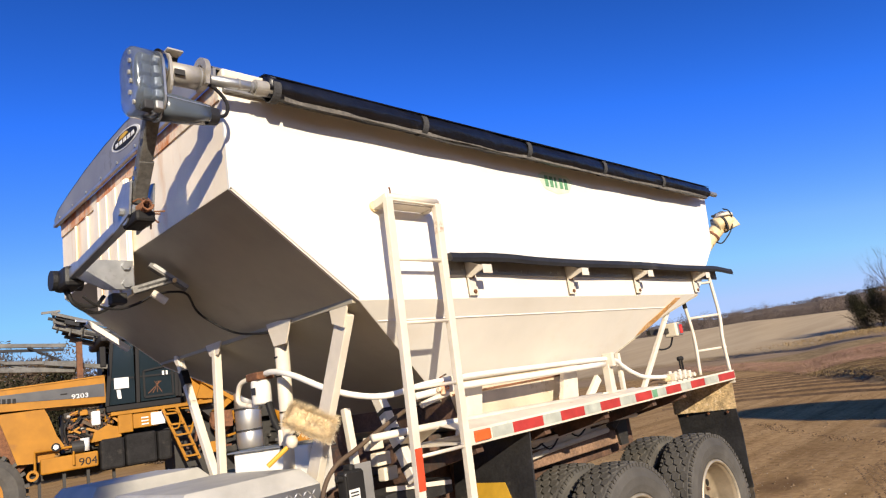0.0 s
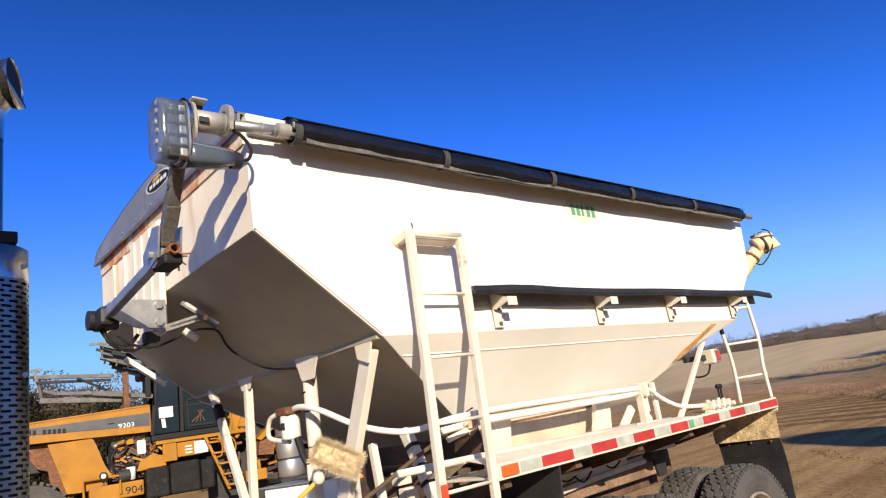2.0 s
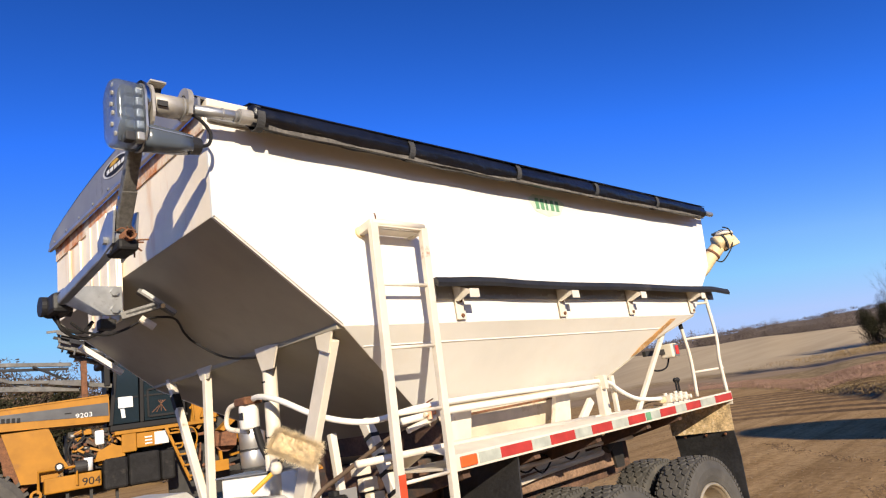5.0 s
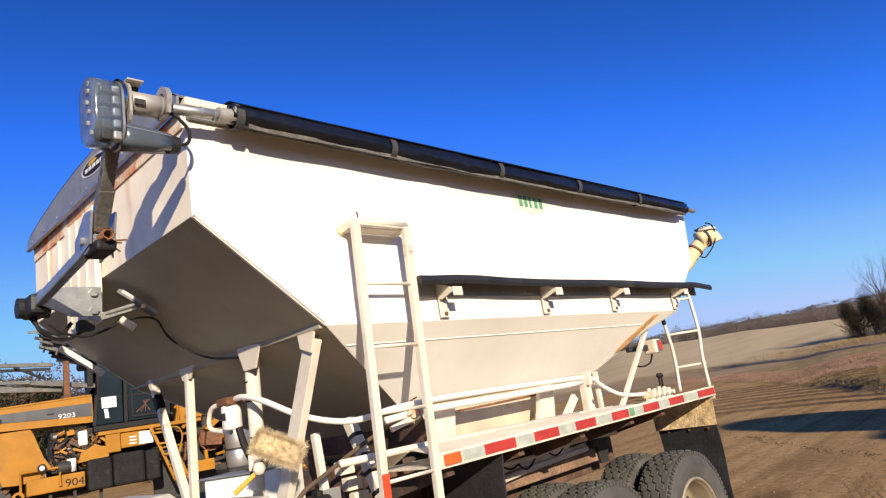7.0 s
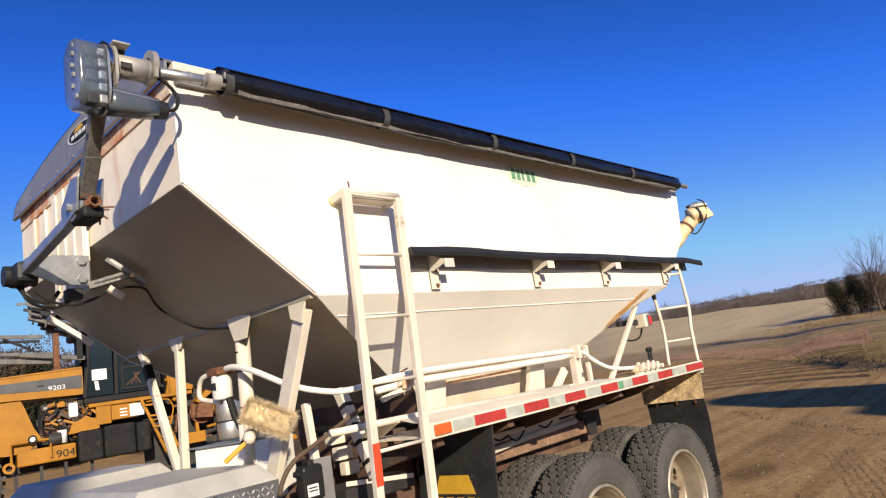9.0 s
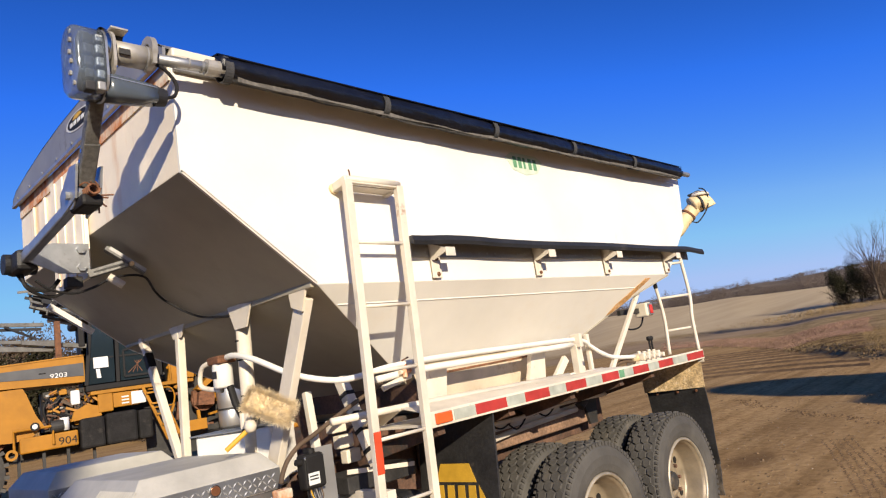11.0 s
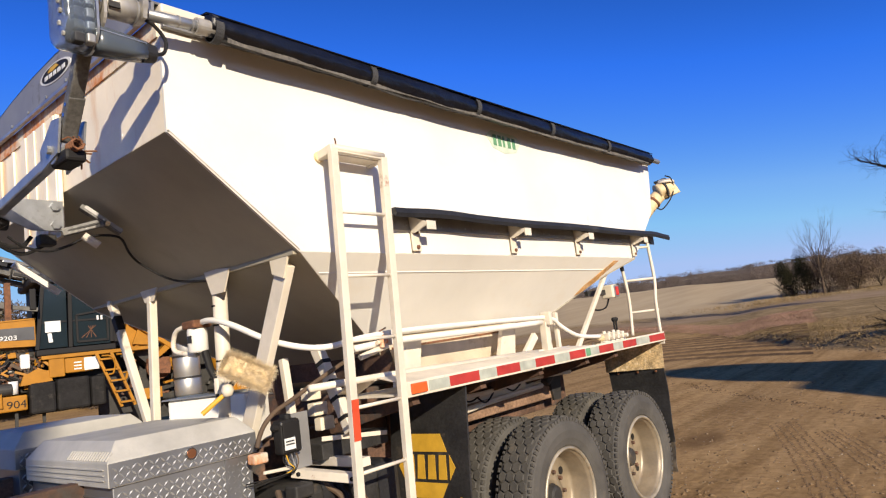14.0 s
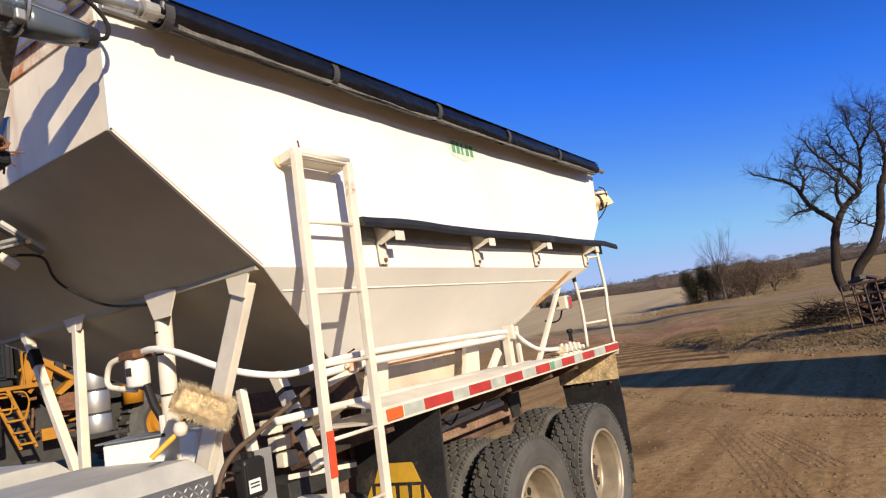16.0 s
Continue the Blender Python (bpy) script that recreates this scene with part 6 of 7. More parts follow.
for k in range(26):
    x, z = random.uniform(4.62, 5.85), random.uniform(1.80, 2.36)
    d = Vector((random.uniform(-0.18, 0.25), 0.0, random.uniform(-0.16, 0.16)))
    part("engine_pipe", bar(B(), (x, TY + 0.06, z), Vector((x, TY + 0.02, z)) + d, random.uniform(0.02, 0.06), random.uniform(0.02, 0.07), bev=0.004), random.choice((M_YELLOW, M_YELLOW, M_YELLOW, M_RUST, M_HOSE, M_FRAME)), mach)
for k in range(30):
    x, z = random.uniform(7.05, 8.3), random.uniform(1.05, 2.75)
    d = Vector((random.uniform(-0.25, 0.3), 0.0, random.choice((random.uniform(-0.45, 0.45), random.uniform(-0.05, 0.05)))))
    part("frame_strut", bar(B(), (x, TY + 0.02 + 0.01 * k, z), Vector((x, TY + 0.05 + 0.01 * k, z)) + d, random.uniform(0.03, 0.08), random.uniform(0.04, 0.13), (0, 1, 0), 0.005), random.choice((M_YELLOW, M_YELLOW, M_FRAME, M_RUST, M_DARK)), mach)
part("frame_panel", prism(B(), [(7.35, 2.35), (7.72, 2.30), (7.82, 2.82), (7.55, 2.86)], "y", TY - 0.02, TY + 0.04), M_YELLOW, mach)
part("frame_panel", box(B(), 7.45, 7.95, TY + 0.02, TY + 0.06, 1.05, 1.30, 0.01), M_YELLOW, mach)
# tank and lower frame
for i, (a, b) in enumerate(((5.26, 5.74), (5.76, 6.40), (6.42, 6.72))):
    part("fuel_tank", box(B(), a, b, TY - 0.12, TY + 0.6, 1.08, 1.76 - 0.03 * (i != 1), 0.06), M_TANK, mach, "dull black moulded fuel tank")
# dark panels added to close the gaps behind engine and steps
part("inner_guard", box(B(), 4.6, 7.7, TY + 1.02, TY + 1.08, 1.4, 2.4), M_DARK, mach, "dark panel added behind the engine")
part("inner_guard", box(B(), 7.7, 10.6, TY + 0.85, TY + 0.92, 1.2, 2.2), M_DARK, mach)
part("lower_guard", box(B(), 6.7, 10.6, TY + 0.62, TY + 0.68, 0.55, 1.75), M_DARK, mach, "dark panel added below the rear body")
part("orange_bin", prism(B(), [(7.75, 1.62), (8.12, 1.58), (8.15, 1.80), (8.0, 1.98), (7.8, 1.92)], "y", TY - 0.1, TY + 0.2), M_RUST, mach, "orange rusty hopper chute")
for k, z in enumerate((1.42, 1.93)):
    part("tank_band", lathe(B(), [(z - 0.02, 0.30), (z - 0.02, 0.322), (z + 0.025, 0.322), (z + 0.025, 0.30)], (8.48, TY - 0.2, 0), "z", 32), M_DARK, keg, "dark band")
part("hose_reel", lathe(B(), [(-0.05, 0.1), (-0.05, 0.28), (0.05, 0.28), (0.05, 0.1)], (7.95, TY + 0.2, 1.75), "y", 24), M_RUST, mach, "rusty hose reel")
part("side_arm", bar(B(), (7.3, TY - 0.05, 2.9), (8.2, TY - 0.05, 2.2), 0.1, 0.16, (0, 1, 0), 0.01), M_YELLOW, mach)
part("side_arm", bar(B(), (9.3, TY - 0.1, 2.75), (9.9, TY - 0.1, 1.9), 0.1, 0.14, (0, 1, 0), 0.01), M_YELLOW, mach)
part("main_frame", box(B(), 1.6, 10.0, TY + 0.75, TY + 1.0, 1.05, 1.45, 0.02), M_DARK, mach)
part("main_frame", box(B(), 1.6, 10.0, TY + 1.6, TY + 1.85, 1.05, 1.45, 0.02), M_DARK, mach)
part("axle_beam", box(B(), 2.95, 3.15, TY + 0.2, TY + 2.6, 0.8, 1.1, 0.02), M_DARK, mach)
part("axle_beam", box(B(), 8.8, 9.0, TY + 0.2, TY + 2.6, 0.85, 1.15, 0.02), M_DARK, mach)
for x in (4.1, 4.55, 5.0, 5.5):
    part("stub_leg", box(B(), x, x + 0.06, TY + 0.1, TY + 0.16, 0.72, 1.22), M_DARK, mach)
# cab
part("cab_base", box(B(), 5.42, 7.0, TY - 0.02, TY + 1.7, 2.28, 2.42, 0.03), M_CABLE, mach, "black cab floor")
part("cab_roof", box(B(), 5.35, 7.15, TY - 0.12, TY + 1.8, 3.86, 4.06, 0.06), M_GREY, mach, "dark grey cab roof")
for x0, z0, x1, z1 in ((5.44, 2.42, 5.60, 3.88), (6.08, 2.42, 6.12, 3.88), (6.92, 2.46, 6.96, 3.88)):
    part("cab_pillar", bar(B(), (x0, TY + 0.02, z0), (x1, TY + 0.02, z1), 0.08, 0.08, (0, 1, 0), 0.01), M_CABLE, mach)
for x0, x1 in ((5.48, 6.02), (6.14, 6.90)):
    wd = part("cab_window", prism(B(), [(x0, 2.44), (x1, 2.44), (x1 + 0.02, 3.84), (x0 + 0.12 if x0 < 6 else x0, 3.84)], "y", TY + 0.01, TY + 0.025), M_GLASS, mach, "tinted side window")
    part("window_rail", box(B(), x0, x1, TY - 0.01, TY + 0.03, 2.98, 3.02), M_CABLE, wd)
part("cab_back", box(B(), 6.98, 7.04, TY + 0.05, TY + 1.65, 2.46, 3.86), M_CABLE, mach)
part("cab_far_side", box(B(), 5.55, 6.98, TY + 1.62, TY + 1.66, 2.46, 3.86), M_CABLE, mach)
part("cab_front", box(B(), 5.50, 5.54, TY + 0.9, TY + 1.62, 2.46, 3.86), M_CABLE, mach)
part("seat", box(B(), 6.2, 6.75, TY + 0.6, TY + 1.1, 2.46, 2.95, 0.08), M_CABLE, mach)
part("seat_back", box(B(), 6.6, 6.78, TY + 0.6, TY + 1.1, 2.9, 3.55, 0.06), M_CABLE, mach)
part("steering_column", bar(B(), (5.75, TY + 0.85, 2.46), (5.95, TY + 0.85, 3.05), 0.1, 0.1, (0, 1, 0)), M_CABLE, mach)
part("window_paper", box(B(), 5.60, 5.90, TY - 0.02, TY - 0.012, 2.78, 3.02), M_PALE, mach, "white sheet in the window")
part("window_paper", prism(B(), [(5.66, 2.56), (5.74, 2.56), (5.72, 2.76), (5.64, 2.76)], "y", TY - 0.02, TY - 0.012), M_PALE, mach, "white sheet in the window")
for a, b in (((6.22, 2.52), (6.84, 2.52)), ((6.84, 2.52), (6.84, 3.2)), ((6.84, 3.2), (6.22, 3.12)), ((6.22, 3.12), (6.22, 2.52))):
    part("door_frame", bar(B(), (a[0], TY - 0.015, a[1]), (b[0], TY - 0.015, b[1]), 0.04, 0.03, (0, 1, 0)), M_CABLE, mach, "black door window frame")
part("door_handle", box(B(), 6.62, 6.66, TY - 0.04, TY - 0.015, 2.98, 3.08), M_PALE, mach)
part("door_handle", box(B(), 6.70, 6.74, TY - 0.04, TY - 0.015, 2.98, 3.08), M_PALE, mach)
part("door_grille", box(B(), 6.22, 6.86, TY - 0.012, TY + 0.008, 2.50, 2.55), M_CABLE, mach)
for k in range(4):
    part("door_strut", bar(B(), (6.30 + 0.10 * k, TY + 0.005, 2.60), (6.60 - 0.05 * k, TY + 0.005, 2.86), 0.012, 0.012), M_RUST, mach)
part("mirror", box(B(), 5.28, 5.40, TY - 0.45, TY - 0.38, 3.25, 3.70, 0.02), M_CABLE, mach)
part("mirror_arm", tube(B(), [(5.5, TY, 3.6), (5.34, TY - 0.4, 3.6)], 0.015, 6), M_CABLE, mach)
# platform, cabinet, steps
part("platform", box(B(), 5.5, 7.7, TY - 0.06, TY + 0.6, 2.20, 2.28, 0.01), M_YELLOW, mach)
part("cabinet", box(B(), 5.95, 6.50, TY + 0.0, TY + 0.5, 1.86, 2.20, 0.02), M_YELLOW, mach)
part("cabinet_panel", box(B(), 6.32, 6.62, TY - 0.03, TY + 0.0, 1.88, 2.16, 0.01), M_PALE, mach, "white panel with faint print")
for k in range(3):
    part("panel_bar", box(B(), 6.12, 6.27, TY - 0.008, TY - 0.002, 1.92 + 0.07 * k, 1.95 + 0.07 * k), M_PALE, mach)
st = part("step_ladder", bar(B(), (6.52, TY - 0.25, 2.22), (6.98, TY - 0.25, 0.98), 0.06, 0.07, (0, 1, 0)), M_YELLOW, mach, "yellow boarding steps")
part("step_side", bar(B(), (6.82, TY - 0.25, 2.22), (7.26, TY - 0.25, 0.98), 0.06, 0.07, (0, 1, 0)), M_YELLOW, st)
for k in range(5):
    f = 0.12 + 0.2 * k
    part("tread", bar(B(), (6.52 + 0.46 * f, TY - 0.25, 2.22 - 1.24 * f), (6.82 + 0.44 * f, TY - 0.25, 2.22 - 1.24 * f), 0.2, 0.04), M_YELLOW, st)
for x in (6.62, 6.92):
    part("handrail", tube(B(), curve([(x, TY - 0.3, 2.15), (x + 0.16, TY - 0.38, 2.12), (x + 0.24, TY - 0.38, 1.95), (x + 0.2, TY - 0.38, 1.75), (x + 0.12, TY - 0.3, 1.72)]), 0.018, 6), M_YELLOW, st)
# rear body
part("rear_bin", prism(B(), [(7.3, 2.3), (7.2, 3.2), (10.6, 3.3), (10.3, 2.0), (9.2, 1.7), (7.9, 1.7)], "y", TY + 0.3, TY + 2.2), M_DARK, mach, "dark rear spreader bin")
part("rear_fender", prism(B(), [(7.75, 2.0), (8.1, 2.3), (9.7, 2.3), (9.95, 2.0), (9.9, 1.95), (9.6, 2.2), (8.2, 2.2), (7.85, 1.95)], "y", TY - 0.1, TY + 0.7), M_YELLOW, mach)
part("side_bracket", prism(B(), [(7.15, 2.28), (7.75, 2.28), (7.62, 2.95), (7.3, 2.95)], "y", TY + 0.1, TY + 0.2), M_YELLOW, mach)
part("side_bracket", prism(B(), [(9.35, 2.2), (10.1, 2.2), (10.1, 2.75), (9.4, 2.75)], "y", TY + 0.05, TY + 0.25), M_YELLOW, mach)
part("panel", box(B(), 7.7, 8.2, TY + 0.1, TY + 0.28, 1.62, 1.98, 0.02), M_RUST, mach, "rust-red guard")
part("hand_rail", tube(B(), curve([(7.2, TY, 2.28), (7.25, TY, 3.1), (7.9, TY, 3.2), (8.0, TY, 2.5)]), 0.025, 6), M_YELLOW, mach)
# folded booms
random.seed(33)
booms = part("boom", bar(B(), (4.50, TY + 0.4, 4.38), (7.3, TY + 0.7, 3.40), 0.14, 0.16, bev=0.01), M_BOOM, mach, "grey folded boom truss")
for k in range(8):
    a = Vector((4.42 + 0.05 * k + random.uniform(-0.05, 0.1), TY + 0.25 + 0.1 * k, 4.62 - 0.075 * k))
    b = Vector((7.2 + random.uniform(-0.3, 0.4), TY + 0.45 + 0.1 * k, 3.72 - 0.05 * k))
    part("boom_pipe", bar(B(), a, b, 0.06 + 0.04 * (k % 2), 0.07, bev=0.006), (M_BOOM, M_GREY, M_BOOM, M_STEEL)[k % 4], booms)
for k in range(11):
    x = 4.55 + 0.24 * k
    z = 4.30 - 0.36 * (x - 4.5)
    part("boom_strut", bar(B(), (x, TY + 0.3, z - 0.1), (x + 0.12, TY + 0.5, z + 0.34), 0.03, 0.03), M_BOOM if k % 2 else M_DARK, booms)
for a, b, w in (((3.20, 4.02), (4.75, 3.93), 0.07), ((3.22, 3.90), (4.7, 3.84), 0.05), ((3.25, 3.98), (3.35, 3.46), 0.06), ((3.28, 3.50), (4.9, 3.36), 0.09),
                ((3.6, 3.62), (5.0, 3.52), 0.06), ((3.35, 3.72), (4.2, 3.38), 0.06), ((4.0, 3.92), (4.6, 3.62), 0.04), ((4.3, 3.55), (5.9, 3.30), 0.08)):
    part("boom_pipe", bar(B(), (a[0], TY + 0.4, a[1]), (b[0], TY + 0.6, b[1]), w, w * 1.2, bev=0.005), M_BOOM if w > 0.055 else M_GREY, booms)
for x, z in ((3.12, 4.16), (4.42, 4.66)):
    part("nozzle", bar(B(), (x - 0.15, TY + 0.4, z), (x + 0.22, TY + 0.4, z + 0.03), 0.04, 0.05), M_BOOM, booms)
    part("nozzle_stem", bar(B(), (x + 0.1, TY + 0.4, z - 0.25), (x + 0.08, TY + 0.4, z), 0.05, 0.05, (1, 0, 0)), M_BOOM, booms)
    part("nozzle", bar(B(), (x - 0.02, TY + 0.42, z - 0.12), (x + 0.3, TY + 0.42, z - 0.2), 0.05, 0.06), M_GREY, booms)
for k in range(12):
    a = Vector((4.5 + 0.2 * k, TY + 0.2, 4.46 - 0.075 * k + random.uniform(-0.12, 0.12)))
    part("boom_link", bar(B(), a, a + Vector((random.uniform(0.12, 0.35), 0.05, random.uniform(-0.16, 0.04))), 0.06, random.uniform(0.05, 0.11), bev=0.008), (M_BOOM, M_GREY, M_STEEL, M_DARK)[k % 4], booms)
part("boom_rest", box(B(), 4.92, 5.04, TY + 0.3, TY + 0.42, 3.1, 3.95, 0.01), M_RUST, mach, "rusty boom rest post")

mach.rotation_euler.z = radians(-10)

# ---- bare trees, shrubs, grass ----


def at(az, r, dz=0.0):
    x, y = r * math.cos(radians(az)), r * math.sin(radians(az))
    return Vector((x, y, height(x, y) + dz))


def limbs(start, way, length, radius, depth, rng, vs, fs, bend=0.25, lift=0.12, sides=6, kids=(2, 3), shrink=0.72, spread=0.65):
    """A branch with its branches, as tapered tubes added to vs and fs."""
    p, d = Vector(start), Vector(way).normalized()
    steps = 5 if depth > 2 else 3
    sd = max(3, sides)
    ring0 = None
    nodes = []
    for i in range(steps + 1):
        r = radius * (1 - 0.45 * i / steps) if depth else radius * (1 - 0.9 * i / steps)
        ref = Vector((0, 0, 1)) if abs(d.z) < 0.9 else Vector((1, 0, 0))
        s = d.cross(ref).normalized()
        u = s.cross(d)
        k0 = len(vs)
        for k in range(sd):
            a = 2 * math.pi * k / sd
            vs.append(p + r * (math.cos(a) * s + math.sin(a) * u))
        if ring0 is not None:
            for k in range(sd):
                fs.append((ring0 + k, ring0 + (k + 1) % sd, k0 + (k + 1) % sd, k0 + k))
        ring0 = k0
        nodes.append((p.copy(), d.copy(), r))
        if i < steps:
            d = (d + Vector((rng.gauss(0, bend), rng.gauss(0, bend), rng.gauss(0, bend) + lift)) * 0.6).normalized()
            p = p + d * (length / steps)
    if depth == 0:
        return
    for b in range(rng.randint(*kids) + (1 if depth < 3 else 0)):
        t = nodes[-1] if b == 0 else nodes[rng.randint(max(1, steps // 2 - 1), steps)]
        side = Vector((rng.gauss(0, 1), rng.gauss(0, 1), rng.gauss(0, 0.7))).normalized()
        w = (t[1] + side * spread * (0.6 if b == 0 else 1.15)).normalized()
        limbs(t[0], w, length * shrink * rng.uniform(0.75, 1.15), t[2] * (0.85 if b == 0 else 0.65), depth - 1, rng, vs, fs, bend, lift, sides - 1, kids, shrink, spread)


def branch_part(name, parent, specs, seed, material, **kw):
    rng = random.Random(seed)
    vs, fs = [], []
    for start, way, length, radius, depth in specs:
        limbs(start, way, length, radius, depth, rng, vs, fs, **kw)
    o = ORIGIN[parent.name]
    mesh = bpy.data.meshes.new(name)
    mesh.from_pydata([v - o for v in vs], [], fs)
    mesh.materials.append(material)
    ob = new(name, mesh)
    ob.parent = parent
    ORIGIN[ob.name] = o
    return ob


OAK_R = 62.0


def oak_at(az, el, dx=0.0):
    """A place on the upright sheet in which the large tree spreads, by direction and height in degrees."""
    return Vector((0.19 + OAK_R + dx, 0.42 + OAK_R * math.tan(radians(az)), 1.62 + OAK_R * math.tan(radians(el))))


base = at(2.1, OAK_R)
oak = thing("bare_tree", base, "large bare tree with twin trunks and a spreading leafless crown", "tree")
boughs = [
    ("trunk", [base - Vector((0, -0.15, 0.4)), oak_at(2.25, -0.2), oak_at(2.05, 1.5), oak_at(1.75, 2.9), oak_at(1.38, 3.9)], 0.40, 0.30, 0),
    ("trunk", [base - Vector((0, 0.35, 0.4)), oak_at(0.9, 0.1), oak_at(-0.3, 1.5), oak_at(-1.1, 3.0), oak_at(-1.46, 4.4), oak_at(-1.8, 5.9)], 0.42, 0.27, 2),
    ("limb", [oak_at(1.42, 3.7), oak_at(2.0, 4.5), oak_at(2.9, 5.5), oak_at(3.3, 6.7), oak_at(4.15, 7.7), oak_at(5.2, 8.3), oak_at(6.3, 8.9)], 0.25, 0.05, 15),
    ("limb", [oak_at(1.38, 3.8), oak_at(0.9, 4.6), oak_at(0.2, 5.2), oak_at(-0.37, 5.7), oak_at(-0.8, 7.2, 1), oak_at(-1.1, 8.8, 1.5), oak_at(-0.9, 10.3, 2)], 0.28, 0.07, 18),
    ("limb", [oak_at(-0.37, 5.7), oak_at(0.2, 6.8, -1), oak_at(0.9, 7.9, -1.5), oak_at(1.7, 9.0, -2), oak_at(2.1, 10.0, -2)], 0.19, 0.05, 16),
    ("limb", [oak_at(0.9, 4.6), oak_at(1.0, 5.6, -1), oak_at(0.8, 6.6, -2), oak_at(1.5, 7.6, -2), oak_at(2.6, 8.3, -3)], 0.16, 0.04, 14),
    ("limb", [oak_at(-1.8, 5.8), oak_at(-2.4, 7.2), oak_at(-2.5, 8.6), oak_at(-2.2, 10.2)], 0.22, 0.06, 16),
    ("limb", [oak_at(-1.8, 5.8), oak_at(-3.2, 6.8, 1), oak_at(-4.4, 8.0, 1), oak_at(-5.2, 9.3, 1)], 0.20, 0.05, 14),
    ("limb", [oak_at(3.3, 6.6), oak_at(2.9, 7.6, 1), oak_at(3.2, 8.7, 1), oak_at(2.9, 9.6, 1)], 0.14, 0.04, 12),
    ("limb", [oak_at(-0.8, 7.2), oak_at(0.0, 8.4, 1), oak_at(0.6, 9.6, 1), oak_at(0.6, 10.9, 1)], 0.12, 0.03, 14),
    ("limb", [oak_at(-1.1, 8.6), oak_at(-1.9, 9.6, -1), oak_at(-2.2, 10.8, -1), oak_at(-1.8, 11.7, -1)], 0.12, 0.03, 14),
    ("limb", [oak_at(-2.4, 7.2), oak_at(-3.4, 8.6, 1), oak_at(-3.8, 10.0, 1), oak_at(-3.3, 11.2, 1)], 0.13, 0.03, 14),
    ("limb", [oak_at(-0.9, 10.0), oak_at(-0.7, 11.0, 1), oak_at(-1.0, 11.9, 1)], 0.07, 0.02, 9),
    ("limb", [oak_at(-1.0, 2.9), oak_at(0.0, 3.4, -1), oak_at(0.5, 3.9, -1)], 0.09, 0.03, 6),
    ("limb", [oak_at(2.4, 5.0), oak_at(3.4, 5.1, -1), oak_at(4.2, 4.9, -1)], 0.08, 0.03, 7),
]
rng = random.Random(31)
sprouts = []
for nm, ctrl, r0, r1, n in boughs:
    pts = curve(ctrl, 8)
    for q in range(2, len(pts) - 1):
        pts[q] = pts[q] + Vector((rng.gauss(0, 0.04), rng.gauss(0, 0.05), rng.gauss(0, 0.03))) * (0.3 if nm == "trunk" else 1.0)
    part(nm, tube(B(), pts, r0, 10, r1), M_BARK, oak, "", True)
    n = int(n * 1.9)
    for q in range(n):
        f = 0.22 + 0.78 * (q + rng.random()) / n
        k = min(len(pts) - 2, int(f * (len(pts) - 1)))
        d = (pts[k + 1] - pts[k]).normalized()
        away = Vector((rng.gauss(0, 0.7), rng.gauss(0, 1), rng.gauss(0.45, 0.6)))
        sprouts.append((pts[k], d * 0.8 + away, rng.uniform(0.7, 1.35), 0.026 + 0.035 * (1 - f), 4))
branch_part("crown", oak, sprouts, 5, M_BARK, bend=0.42, lift=0.06, kids=(2, 3), shrink=0.72, spread=0.9, sides=5)

bt = at(10.4, 94)
small = thing("bare_tree", bt, "small bare tree with fine grey twigs above the shrubs", "tree")
part("trunk", tube(B(), [bt - Vector((0, 0, 0.3)), bt + Vector((0.1, 0.05, 3.4))], 0.18, 8, 0.12), M_TWIG, small)
branch_part("crown", small, [(bt + Vector((0.1, 0.05, 2.2 + 0.2 * k)), w, 2.6, 0.08, 6) for k, w in enumerate(((0.1, 0.4, 1), (0, -0.45, 1), (0.3, 0.1, 1), (-0.2, 0.0, 1), (0.1, 0.75, 0.9), (0, -0.8, 0.9), (0, 0.15, 1), (0.1, -0.2, 1)))], 9, M_TWIG, bend=0.16, lift=0.2, kids=(2, 3), shrink=0.66, spread=0.42, sides=4)


def shrub_cloud(rng, centre, rx, ry, rz, n, leaf, vs, fs, lumps=7):
    """Small twig triangles in an uneven cluster of lumps, with gaps."""
    cs = [(Vector((rng.gauss(0, 0.45) * rx, rng.gauss(0, 0.45) * ry, rz * rng.uniform(0.15, 0.85))), rng.uniform(0.3, 0.55)) for _ in range(lumps)]
    for _ in range(n):
        c, s = rng.choice(cs)
        d = Vector((rng.gauss(0, 1), rng.gauss(0, 1), rng.gauss(0, 1))).normalized() * rng.random() ** 0.45
        p = centre + c + Vector((d.x * rx * s, d.y * ry * s, d.z * rz * s))
        if p.z < centre.z - 0.1:
            p.z = centre.z + rng.random() * 0.3 * rz
        u = Vector((rng.gauss(0, 1), rng.gauss(0, 1), rng.gauss(0, 1) + 0.6)).normalized() * leaf * rng.uniform(0.6, 1.5)
        w = Vector((rng.gauss(0, 1), rng.gauss(0, 1), rng.gauss(0, 1))).normalized() * leaf * 0.22
        k = len(vs)
        vs.extend((p - w, p + w, p + u))
        fs.append((k, k + 1, k + 2))


